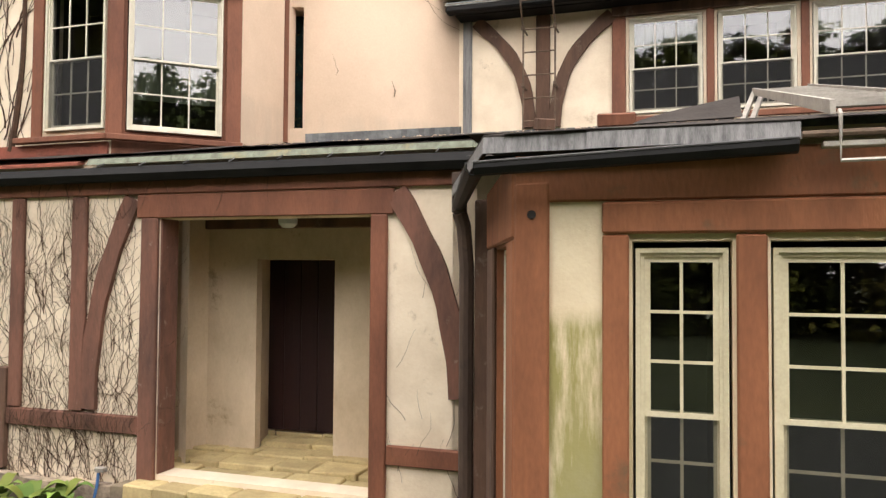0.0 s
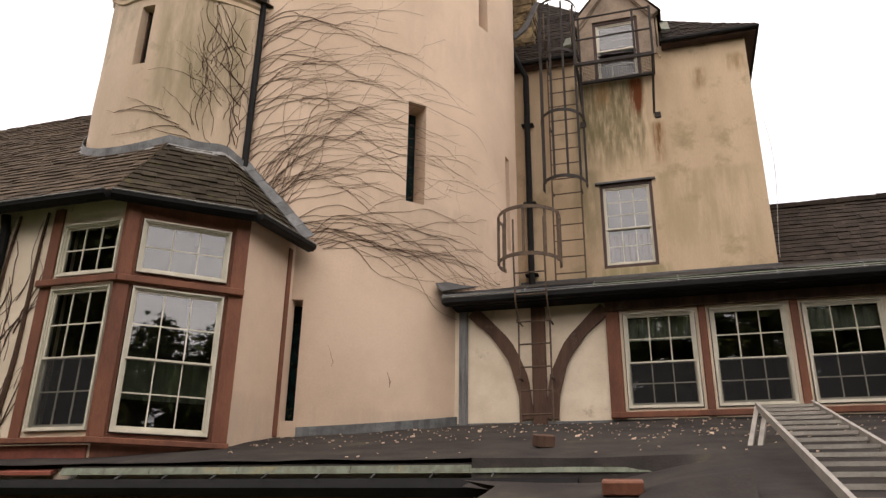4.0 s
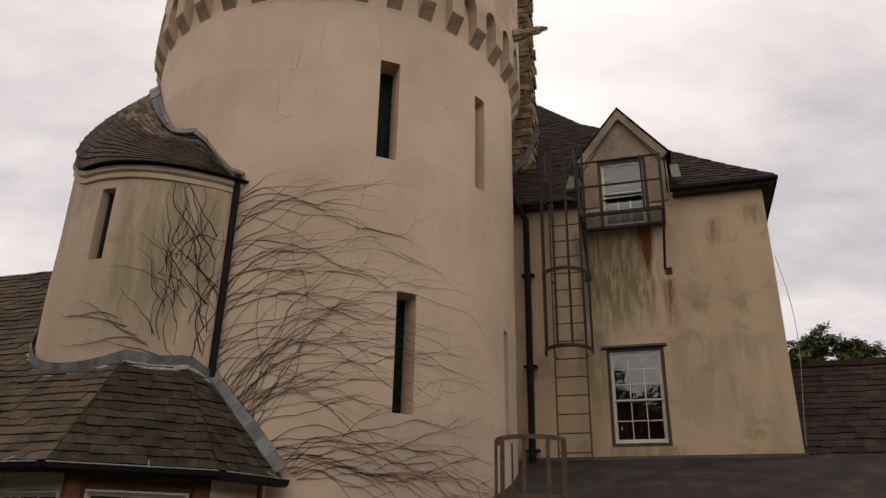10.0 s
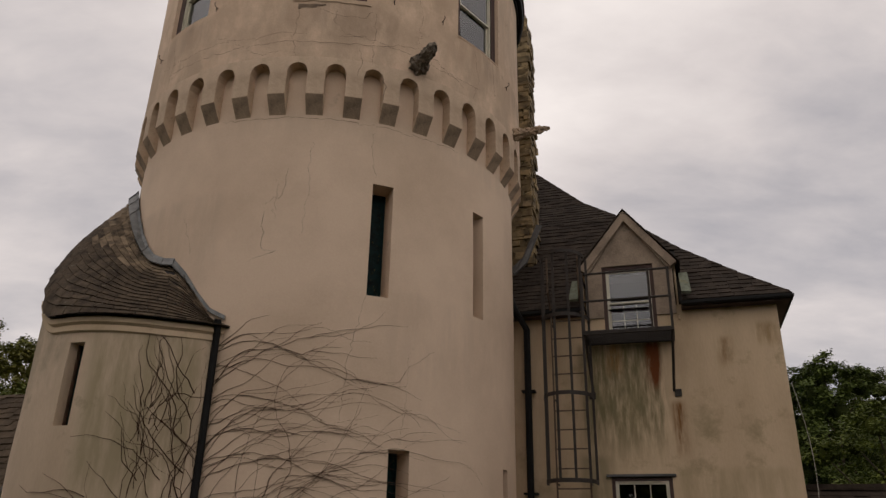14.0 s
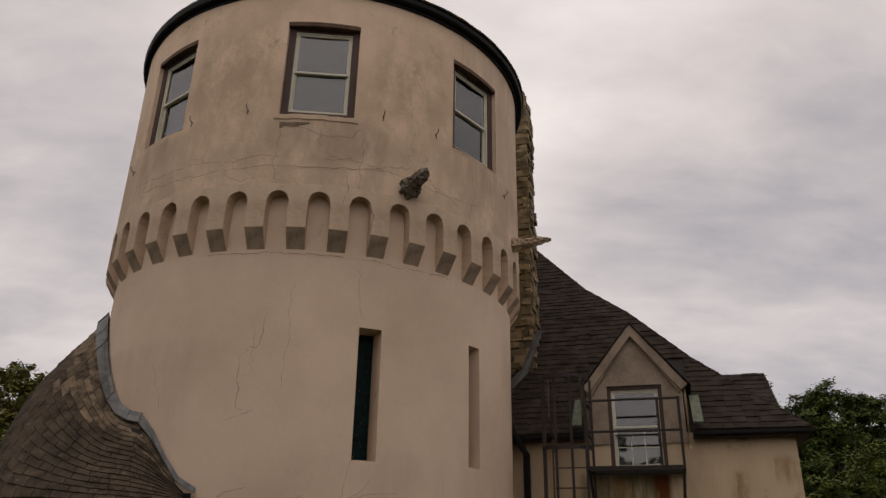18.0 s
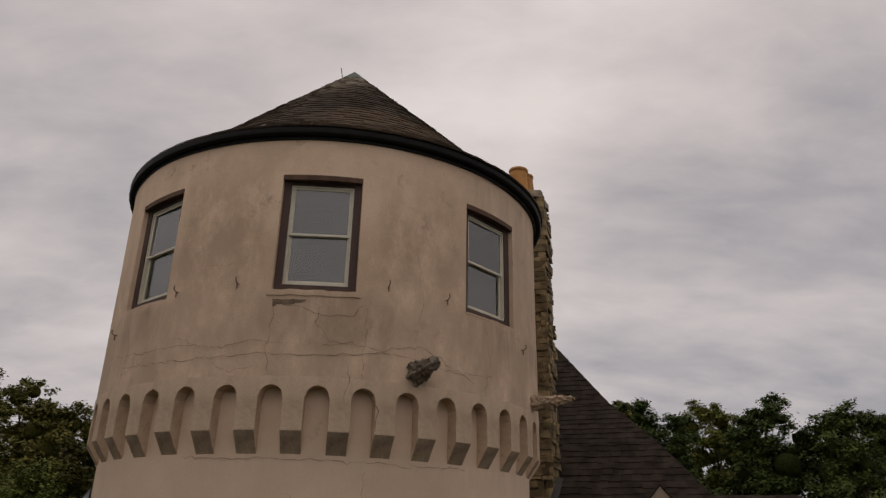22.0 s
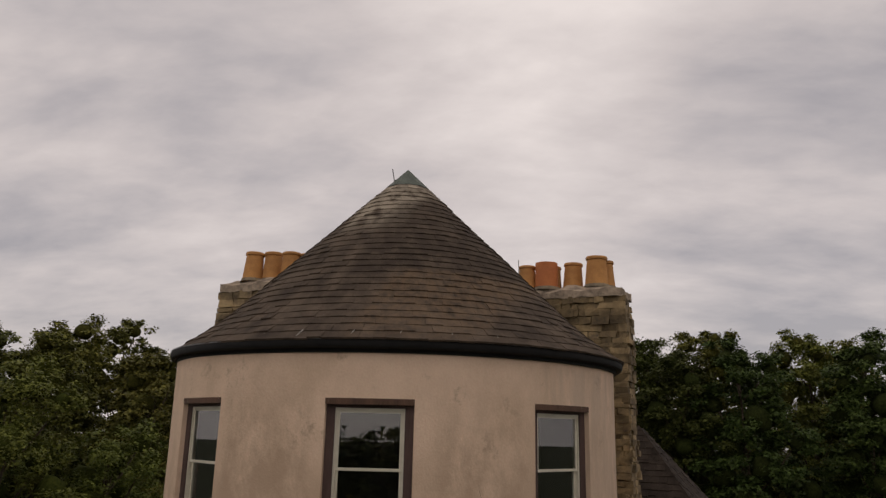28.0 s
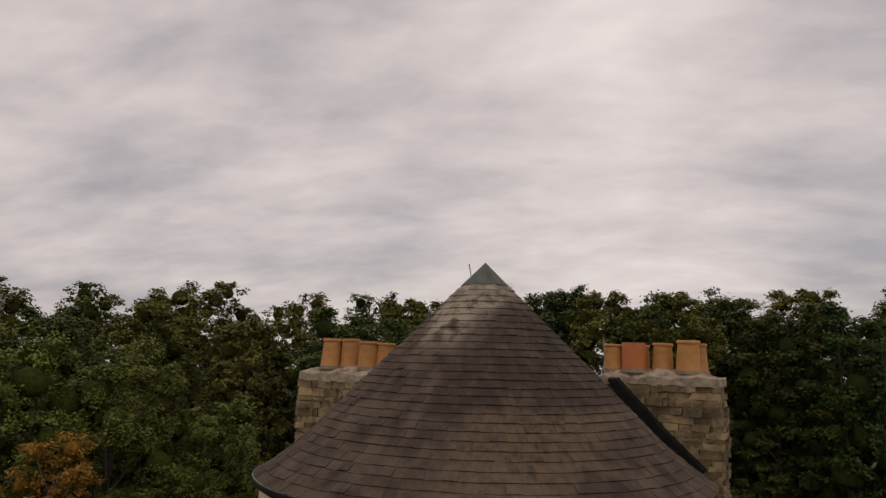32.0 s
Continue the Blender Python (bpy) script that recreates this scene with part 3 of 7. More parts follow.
def slates(roof, corners, course, width, mat, budget, thick=0.012, name="slate", bond_seed=1, joined=None):
    """Lays slates in courses on a convex roof facet whose first two corners are its eave, left to right. The first ones are pieces of their own."""
    rng = random.Random(bond_seed)
    P = [Vector(p) for p in corners]
    o, x = P[0], (P[1] - P[0]).normalized()
    nrm = None
    for p in P[2:]:
        nrm = x.cross(p - o)
        if nrm.length > 1e-4:
            break
    nrm.normalize()
    y = nrm.cross(x)
    flat = [((p - o).dot(x), (p - o).dot(y)) for p in P]
    area = sum(a[0] * b[1] - a[1] * b[0] for a, b in zip(flat, flat[1:] + flat[:1]))
    if area < 0:
        flat = flat[::-1]
    lines = []
    for a, b in zip(flat, flat[1:] + flat[:1]):
        lines.append((-(b[1] - a[1]), b[0] - a[0], (b[1] - a[1]) * a[0] - (b[0] - a[0]) * a[1]))
    x0, x1 = min(p[0] for p in flat), max(p[0] for p in flat)
    y1 = max(p[1] for p in flat)
    made = 0
    for j in range(int(y1 / course) + 1):
        cx = x0 - rng.random() * width
        while cx < x1:
            w = width * rng.uniform(0.78, 1.2)
            drop = rng.uniform(-0.022, 0.012)
            q = [(cx + 0.002, j * course + drop), (cx + w - 0.002, j * course + drop + rng.uniform(-0.006, 0.006)), (cx + w - 0.002, (j + 1.25) * course), (cx + 0.002, (j + 1.25) * course)]
            cx += w
            for l in lines:
                q = clip(q, *l) if len(q) > 2 else q
            if len(q) < 3:
                continue
            lift = rng.uniform(0.0, 0.013)
            lo = [o + x * a + y * b + nrm * (0.004 + 0.016 * max(0, 1 - (b - j * course) / (1.25 * course))) for a, b in q]
            hi = [p + nrm * (thick + lift) for p in lo]
            if made < budget:
                bm = bmesh.new()
                poly_solid(bm, lo, hi[0] - lo[0])
                part(name, bm, mat, roof)
                made += 1
            elif joined is not None:
                poly_solid(joined, lo, hi[0] - lo[0])
    return made


def window(parent, m, w, h, cols, rows, split=0.5, casing=0.06, lower_rows=None, back=ROOM, depth=0.10, casing_mat=None, muntin=0.014, blind=None, fixed=False, f=0.014, s=0.021, screen="", up_cols=None, frame_mat=None):
    """A sash window, x along the wall, y into it, z up from its lower left corner."""
    bm = bmesh.new()
    for x0, x1, z0, z1 in ((-casing, 0, -casing, h + casing), (w, w + casing, -casing, h + casing), (0, w, h, h + casing), (0, w, -casing, 0)):
        box(bm, x0, x1, -0.015, depth, z0, z1)
    win = part("window", bm, casing_mat or CASING, parent, m=m)
    bm = bmesh.new()
    for x0, x1, z0, z1 in ((0, f, 0, h), (w - f, w, 0, h), (f, w - f, h - f, h), (f, w - f, 0, f * 1.2)):
        box(bm, x0, x1, 0.005, depth - 0.01, z0, z1)
    part("window_frame", bm, frame_mat or FRAME, win, m=m)
    zs = h * split
    leaves = (("fixed_light", f * 1.2, h - f, 0.03, rows),) if fixed else (("upper_sash", zs - 0.012, h - f, 0.02, rows), ("lower_sash", f * 1.2, zs + 0.012, 0.055, lower_rows or rows))
    for name, z0, z1, yy, rr in leaves:
        bm = bmesh.new()
        x0, x1 = f, w - f
        for a, b, c, d in ((x0, x0 + s, z0, z1), (x1 - s, x1, z0, z1), (x0 + s, x1 - s, z1 - s, z1), (x0 + s, x1 - s, z0, z0 + s * (1.5 if name == "lower_sash" else 1))):
            box(bm, a, b, yy, yy + 0.03, c, d)
        bmesh.ops.remove_doubles(bm, verts=bm.verts[:], dist=0.0005)
        part(name, bm, frame_mat or FRAME, win, m=m)
        for k in range(1, up_cols if up_cols and name == "upper_sash" else cols):
            bm = bmesh.new()
            n_cols = up_cols if up_cols and name == "upper_sash" else cols
            xx = x0 + s + (x1 - x0 - 2 * s) * k / n_cols
            box(bm, xx - muntin / 2, xx + muntin / 2, yy + 0.006, yy + 0.022, z0 + s, z1 - s)
            part("glazing_bar", bm, frame_mat or FRAME, win, m=m)
        for k in range(1, rr):
            bm = bmesh.new()
            zz = z0 + s + (z1 - z0 - 2 * s) * k / rr
            box(bm, x0 + s, x1 - s, yy + 0.008, yy + 0.02, zz - muntin / 2, zz + muntin / 2)
            part("glazing_bar", bm, frame_mat or FRAME, win, m=m)
        bm = bmesh.new()
        box(bm, x0 + s, x1 - s, yy + 0.012, yy + 0.016, z0 + s, z1 - s)
        p = part("pane", bm, [GLASS, CLEAR], win, m=m)
        for face in p.data.polygons:
            face.material_index = 0 if face.normal.y < -0.5 else 1
        p.visible_shadow = False
        if screen == "both" or (screen == "lower" and name == "lower_sash"):
            bm = bmesh.new()
            yy = 0.006 if name == "lower_sash" else 0.012
            bm.faces.new([bm.verts.new(q) for q in ((f + 0.012, yy, z0), (w - f - 0.012, yy, z0), (w - f - 0.012, yy, z1 - 0.02), (f + 0.012, yy, z1 - 0.02))])
            part("insect_screen", bm, SCREEN, win, m=m)
    # added box behind the panes, near black to stand in for room shade
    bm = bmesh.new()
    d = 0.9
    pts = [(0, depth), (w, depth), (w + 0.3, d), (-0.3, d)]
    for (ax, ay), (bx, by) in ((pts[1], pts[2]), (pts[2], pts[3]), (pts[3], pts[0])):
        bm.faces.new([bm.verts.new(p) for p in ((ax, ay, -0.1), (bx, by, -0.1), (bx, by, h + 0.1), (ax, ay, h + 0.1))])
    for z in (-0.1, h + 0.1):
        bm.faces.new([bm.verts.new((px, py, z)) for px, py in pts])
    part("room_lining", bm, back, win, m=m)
    if blind:
        mat, z0, z1 = blind
        bm = bmesh.new()
        n = 24
        a = [[bm.verts.new((f + (w - 2 * f) * i / n, 0.12 + 0.015 * math.sin(i * 1.9), z)) for i in range(n + 1)] for z in (z0 * h, z1 * h)]
        for i in range(n):
            bm.faces.new((a[0][i], a[0][i + 1], a[1][i + 1], a[1][i]))
        part("curtain", bm, mat, win, m=m)
    return win


# ---- ground and wood ----
GROUND_Z = 0.35


def build_ground():
    bm = bmesh.new()
    n, s = 60, 900.0
    rows = []
    for i in range(n + 1):
        for j in range(n + 1):
            x = s * (2 * i / n - 1) ** 3
            y = s * (2 * j / n - 1) ** 3
            d = math.hypot(x, y)
            z = GROUND_Z + (noise.noise(Vector((x * 0.02, y * 0.02, 0))) * min(d / 40, 1) * 1.2 if d > 18 else 0)
            rows.append(bm.verts.new((x, y, z)))
    for i in range(n):
        for j in range(n):
            a = i * (n + 1) + j
            bm.faces.new((rows[a], rows[a + n + 1], rows[a + n + 2], rows[a + 1]))
    ob = new("ground", mesh_of(bm, "ground", GRASS, True))
    tagged(ob, "rough green lawn running out under the trees", "ground", kind="structure")


build_ground()


def tree(name, height, spread, leaf, seed, label, leaves=52000, size=0.13, base=0.14, lobes=30, core_size=0.45, twigs=0):
    """A trunk with limbs to its lobes; each lobe is a heap of clumps, each clump a heap of leaf tufts."""
    rng = np.random.default_rng(seed)
    t = new(name)
    bm = bmesh.new()
    lean = Vector((rng.uniform(-0.04, 0.04), rng.uniform(-0.04, 0.04), 1))
    tube(bm, [lean * (height * k / 6) + Vector((rng.uniform(-.15, .15), rng.uniform(-.15, .15), 0)) for k in range(6)], 0.3, 8, 0.05)
    heads = []
    for k in range(lobes):
        f = (k + rng.uniform(0, 0.9)) / lobes
        a = k * 2.4 + rng.uniform(-0.5, 0.5)
        wide = math.sqrt(max(0.03, 1 - ((f - 0.40) / (0.70 if f > 0.40 else 0.62)) ** 2))
        r = spread * rng.uniform(0.27, 0.42) * (0.75 if f > 0.85 else 1.0)
        w = max(0.0, spread * wide - r * 0.7) * rng.uniform(0.45, 1.0)
        c = Vector((math.cos(a) * w, math.sin(a) * w, height * (base + (0.93 - base) * f)))
        heads.append((c, r))
        b = lean * max(0.5, c.z - 1.2 * w - 0.8)
        tube(bm, [b, b.lerp(c, 0.5) + Vector((0, 0, -0.2)), c], 0.10, 5, 0.03)
        for _ in range(twigs):
            d = Vector(rng.normal(0, 1, 3)).normalized() * r * 1.3
            m = b.lerp(c, rng.uniform(0.4, 1.0))
            tube(bm, [m, m + d * 0.5 + Vector((0, 0, 0.25)), m + d + Vector((0, 0, 0.6))], 0.035, 4, 0.008, cap=False)
    tr = new("trunk", mesh_of(bm, "trunk", BARK, True))
    tr.parent = t
    # dark blobs inside the lobes stand in for shade between the leaves
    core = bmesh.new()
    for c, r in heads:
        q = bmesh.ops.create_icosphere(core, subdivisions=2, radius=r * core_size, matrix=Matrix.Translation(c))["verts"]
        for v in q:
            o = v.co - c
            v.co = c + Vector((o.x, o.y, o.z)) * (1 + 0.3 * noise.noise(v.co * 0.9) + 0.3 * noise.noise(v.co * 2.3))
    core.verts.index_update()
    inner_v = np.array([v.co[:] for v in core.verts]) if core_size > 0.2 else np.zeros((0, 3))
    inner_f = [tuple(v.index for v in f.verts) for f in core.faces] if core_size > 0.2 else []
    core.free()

    def unit(a):
        return a / np.maximum(np.linalg.norm(a, axis=-1, keepdims=True), 1e-6)

    C, R = np.array([h[0][:] for h in heads]), np.array([h[1] for h in heads])
    per = 10
    d1 = unit(rng.normal(0, 1, (lobes, per, 3)) + (0, 0, 0.25))
    k1 = C[:, None] + d1 * (R[:, None, None] * rng.uniform(0.45, 1.06, (lobes, per, 1))) * (1, 1, 1.0)
    r1 = R[:, None] * rng.uniform(0.2, 0.42, (lobes, per))
    many = 12
    d2 = unit(rng.normal(0, 1, (lobes, per, many, 3)) + 0.8 * d1[:, :, None] + (0, 0, 0.35))
    k2 = (k1[:, :, None] + d2 * r1[:, :, None, None] * rng.uniform(0.6, 1.2, (lobes, per, many, 1)) * (1, 1, 0.8)).reshape(-1, 3)
    d2 = d2.reshape(-1, 3)
    each = max(4, leaves // len(k2))
    soft = np.array((0.24, 0.24, 0.12)) * spread / 5
    p = (k2[:, None] + rng.normal(0, 1, (len(k2), each, 3)) * soft).reshape(-1, 3)
    n = unit(np.repeat(d2, each, 0) * 0.45 + (0, 0, 0.95) + rng.normal(0, 0.42, p.shape))
    a = unit(np.cross(n, rng.normal(0, 1, p.shape)))
    b = np.cross(n, a)
    s = size * rng.uniform(0.6, 1.4, (len(p), 1))
    tri = np.stack([p + a * s, p - a * s * 0.5 + b * s * 0.9, p - a * s * 0.5 - b * s * 0.9], 1).reshape(-1, 3)
    tri[:, 2] = np.maximum(tri[:, 2], 0.05)
    lift = height * 0.98 / tri[:, 2].max()
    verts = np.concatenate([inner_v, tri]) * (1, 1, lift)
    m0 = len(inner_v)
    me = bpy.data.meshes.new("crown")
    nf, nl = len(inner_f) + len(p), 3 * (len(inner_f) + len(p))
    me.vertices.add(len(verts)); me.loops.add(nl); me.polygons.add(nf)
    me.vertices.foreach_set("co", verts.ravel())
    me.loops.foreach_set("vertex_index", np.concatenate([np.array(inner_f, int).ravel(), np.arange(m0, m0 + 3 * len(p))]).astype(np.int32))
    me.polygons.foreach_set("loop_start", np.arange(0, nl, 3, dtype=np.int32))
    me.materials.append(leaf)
    me.materials.append(CORE_SHADE[leaf])
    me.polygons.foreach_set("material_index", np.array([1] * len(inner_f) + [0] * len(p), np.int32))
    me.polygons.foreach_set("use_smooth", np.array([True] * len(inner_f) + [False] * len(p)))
    me.update(calc_edges=True)
    cr = new("crown", me)
    cr.parent = t
    return tagged(t, label, "tree" if name == "tree" else "shrub", "trees of the wood round the house" if name == "tree" else "undergrowth below the trees")


# height of the tree line by bearing, as it stands 65 m off
SKYLINE = ((-60, -46, -40, -34, -30, -20, -7, 0, 4, 8, 13, 18, 21, 24, 30, 45), (25, 24.6, 24.4, 25.2, 24.0, 25.0, 26.2, 26.2, 25.8, 24.5, 24.2, 25.6, 24.4, 22.6, 22.8, 23))


def build_wood():
    rng = random.Random(11)
    # sources: a tree, its height, whether it already stands somewhere
    full = [[tree("tree", 28, 5.4, LEAF, 1, "tall broadleaf tree with a full dark green crown"), 28, False], [tree("tree", 27, 5.8, LEAF, 2, "broad green tree at the edge of the wood"), 27, False],
            [tree("tree", 28, 4.8, LEAF_OLIVE, 3, "tall olive-green tree turning in autumn"), 28, False], [tree("tree", 27, 5.2, LEAF_OLIVE, 4, "yellowing broadleaf tree in the wood"), 27, False],
            [tree("tree", 28, 5.6, LEAF, 5, "dense deep green tree with an uneven crown"), 28, False], [tree("tree", 22, 4.2, LEAF_BROWN, 9, "thin half-bare tree with browning leaves", leaves=14000, size=0.09, core_size=0.1, twigs=9), 22, False]]
    spare = [[tree("tree", 27, 5.6, LEAF, 14, "dark green tree deeper in the wood", leaves=17000, size=0.18), 27, False], [tree("tree", 27, 5.2, LEAF_OLIVE, 15, "olive tree deeper in the wood", leaves=17000, size=0.18), 27, False]]
    light = tree("tree", 21.5, 4.8, LEAF_LIGHT, 12, "light green tree at the near edge of the wood", size=0.09, leaves=50000)
    gold = tree("tree", 15.4, 2.8, LEAF_GOLD, 6, "small tree with golden autumn leaves", leaves=22000, size=0.07, core_size=0.45)
    bush = tree("shrub", 7, 3.6, LEAF, 7, "dark green undergrowth below the trees", leaves=9000, size=0.14, base=0.05, lobes=14)

    def stand(src, m):
        if src[2]:
            copy_thing(src[0], m)
        else:
            src[0].matrix_world, src[2] = m, True

    for row, (near, far, step) in enumerate(((63, 68, 7.0), (72, 77, 7.4), (83, 88, 9.6), (94, 99, 8.5))):
        a = -44.0
        while a < 54:
            t = min(1, max(0, (12 - a) / 24))
            d = near + (far - near) * t + rng.uniform(-2.5, 2.5)
            b = a + rng.uniform(-1.0, 1.0)
            src = rng.choice(spare) if row > 1 else full[rng.choice((1, 2, 3, 3, 5, 2, 0, 4) if b > 10 else (0, 0, 1, 1, 2, 4, 4, 3))]
            line = float(np.interp(-b, SKYLINE[0], SKYLINE[1]))
            top = 15 + (line - 15) * d / 65 + (rng.uniform(-5.5, -3.0) if row == 3 else rng.uniform(-1.9, 0.9))
            stand(src, pose(-d * math.sin(radians(b)), d * math.cos(radians(b)), min(GROUND_Z, top - 0.98 * src[1]), 0, 0, rng.uniform(0, 360)))
            a += math.degrees(step / d)
    # trees out of view behind the camera, placed and sized for the window reflections
    a = 75.0
    while a < 285:
        near = 196 < a < 226
        d = rng.uniform(20, 23) if near else rng.uniform(25, 29)
        top = rng.uniform(11.2, 12.8) if near else rng.uniform(16.0, 16.8) if 155 < a < 196 else rng.uniform(16.0, 17.2) if a > 155 else rng.uniform(17.2, 18.6)
        src = rng.choice(spare)
        stand(src, pose(-d * math.sin(radians(a)), d * math.cos(radians(a)), top - 0.98 * src[1], 0, 0, rng.uniform(0, 360)))
        a += 5.2
    gold.matrix_world = pose(-27.7, 31.9, GROUND_Z - 0.2)
    copy_thing(gold, pose(-21.5, 40, GROUND_Z - 5.5, 0, 0, 70))
    copy_thing(gold, pose(7.2, 47, GROUND_Z - 6.5, 0, 0, 30))
    light.matrix_world = pose(-28.6, 37.2, GROUND_Z - 1.0, 0, 0, 50)
    copy_thing(light, pose(-32.8, 33.8, GROUND_Z - 0.3, 0, 0, 150))
    copy_thing(light, pose(-36.0, 31.0, GROUND_Z - 0.2, 0, 0, 250))
    copy_thing(light, pose(-25.5, 42.0, GROUND_Z - 4.5, 0, 0, 20))
    copy_thing(light, pose(23.5, 44.0, GROUND_Z - 5.0, 0, 0, 200))
    first = True
    a = -50.0
    while a < 58:
        d = rng.uniform(43, 49) + (5 if a < 5 else 0)
        m = pose(-d * math.sin(radians(a)), d * math.cos(radians(a)), GROUND_Z - rng.uniform(0.2, 1.5), 0, 0, rng.uniform(0, 360))
        if first:
            bush.matrix_world, first = m, False
        else:
            copy_thing(bush, m)
        a += 4.6


build_wood()

# ---- round tower ----
AXU, AXV, R_LOW, R_UP = -5.343, 11.229, 3.18, 3.34


def on_tower(a, z, r=R_LOW, off=0.0):
    return Vector((AXU + (r + off) * math.sin(radians(a)), AXV - (r + off) * math.cos(radians(a)), z))


def round_wall(r, z0, z1, openings, centre, a0=-180.0, a1=180.0, step=3.0, zstep=0.45, rough=0.010, back=0.5):
    """A curved wall with openings (angle from, to, z from, to, depth), their jambs, and an inner face."""
    bm = bmesh.new()
    aa = sorted({round(a0 + k * step, 4) for k in range(int((a1 - a0) / step) + 1)} | {a1} | {o[i] for o in openings for i in (0, 1)})
    zz = sorted({round(z0 + k * zstep, 4) for k in range(int((z1 - z0) / zstep) + 1)} | {z1} | {o[i] for o in openings for i in (2, 3)})
    aa = [a for i, a in enumerate(aa) if i == 0 or a - aa[i - 1] > 1e-3]
    zz = [z for i, z in enumerate(zz) if i == 0 or z - zz[i - 1] > 1e-3]

    def at(a, z, rr):
        p = Vector((centre[0] + rr * math.sin(radians(a)), centre[1] - rr * math.cos(radians(a)), z))
        k = rough * noise.noise(p * 0.7) + rough * 0.4 * noise.noise(p * 2.3)
        return p + Vector((math.sin(radians(a)), -math.cos(radians(a)), 0)) * k

    g = {}
    closed = a1 - a0 >= 359.9

    def vert(i, j):
        i2 = 0 if closed and i == len(aa) - 1 else i
        if (i2, j) not in g:
            g[i2, j] = bm.verts.new(at(aa[i2], zz[j], r))
        return g[i2, j]

    for i in range(len(aa) - 1):
        for j in range(len(zz) - 1):
            am, zm = (aa[i] + aa[i + 1]) / 2, (zz[j] + zz[j + 1]) / 2
            if any(o[0] < am < o[1] and o[2] < zm < o[3] for o in openings):
                continue
            bm.faces.new((vert(i, j), vert(i + 1, j), vert(i + 1, j + 1), vert(i, j + 1)))
    for o0, o1, p0, p1, d in openings:
        for (aA, zA), (aB, zB) in (((o0, p0), (o0, p1)), ((o0, p1), (o1, p1)), ((o1, p1), (o1, p0)), ((o1, p0), (o0, p0))):
            bm.faces.new([bm.verts.new(q) for q in (at(aA, zA, r), at(aB, zB, r), at(aB, zB, r - d), at(aA, zA, r - d))])
    bmesh.ops.remove_doubles(bm, verts=bm.verts[:], dist=0.0005)
    return bm


def lining(r, z0, z1, centre):
    bm = bmesh.new()
    lathe(bm, [(0, z0), (r, z0), (r, z1), (0, z1)], 32, centre)
    return bm


SLITS = [(16.3, 20.3, 4.30, 5.79, 0.33), (43.0, 48.1, 7.30, 8.86, 0.33), (35.9, 41.2, 10.75, 12.355, 0.33), (66.9, 71.4, 10.80, 12.42, 0.33), (82.6, 86.0, 7.2, 8.82, 0.33)]
DRUM_WINDOWS = [(-29.9, -12.9), (13.2, 30.9), (57.4, 75.6)]
DRUM_Z = (15.24, 16.80)
BAYS, CORBEL_PHASE = 39, 15.4


def build_corbel(tower):
    pitch = 360.0 / BAYS
    cw, ro, ri = pitch * 0.455, R_UP + 0.012, R_LOW - 0.02
    z_low, z_cut, z_spring, z_top = 13.31, 13.56, 13.93, 14.18
    hw = (pitch - cw) / 2
    rad_m = math.radians(hw) * ro
    angs = [-pitch / 2 + hw * k / 5 for k in range(6)] + [cw / 2] + [cw / 2 + hw * k / 5 for k in range(1, 6)]

    def p(a, z, r):
        return Vector((r * math.sin(radians(a)), -r * math.cos(radians(a)), z))

    def low(a):
        d = (abs(a) - cw / 2) / hw
        x = 1 - d
        return z_spring + rad_m * math.sqrt(max(0.0, 1 - x * x))

    bm = bmesh.new()
    left = [a for a in angs if a <= -cw / 2 + 1e-6]
    right = [a for a in angs if a >= cw / 2 - 1e-6]
    for side in (left, right):
        for a, b in zip(side, side[1:]):
            bm.faces.new([bm.verts.new(q) for q in (p(a, low(a), ro), p(b, low(b), ro), p(b, z_top, ro), p(a, z_top, ro))])
            bm.faces.new([bm.verts.new(q) for q in (p(a, low(a), ro), p(a, low(a), ri), p(b, low(b), ri), p(b, low(b), ro))])
    a, b = -cw / 2, cw / 2
    bm.faces.new([bm.verts.new(q) for q in (p(a, z_cut, ro), p(b, z_cut, ro), p(b, z_top, ro), p(a, z_top, ro))])
    bm.faces.new([bm.verts.new(q) for q in (p(a, z_low, R_LOW), p(b, z_low, R_LOW), p(b, z_cut, ro), p(a, z_cut, ro))])
    for s in (a, b):
        bm.faces.new([bm.verts.new(q) for q in (p(s, z_low, R_LOW), p(s, z_cut, ro), p(s, z_spring, ro), p(s, z_spring, ri), p(s, z_low, ri))])
    bmesh.ops.remove_doubles(bm, verts=bm.verts[:], dist=0.001)
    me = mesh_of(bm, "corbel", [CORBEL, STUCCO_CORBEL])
    # faces below z 13.52 take the darker, browner render
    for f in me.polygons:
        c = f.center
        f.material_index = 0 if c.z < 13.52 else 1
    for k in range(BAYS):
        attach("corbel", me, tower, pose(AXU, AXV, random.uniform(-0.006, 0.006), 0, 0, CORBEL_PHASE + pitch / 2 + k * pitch))


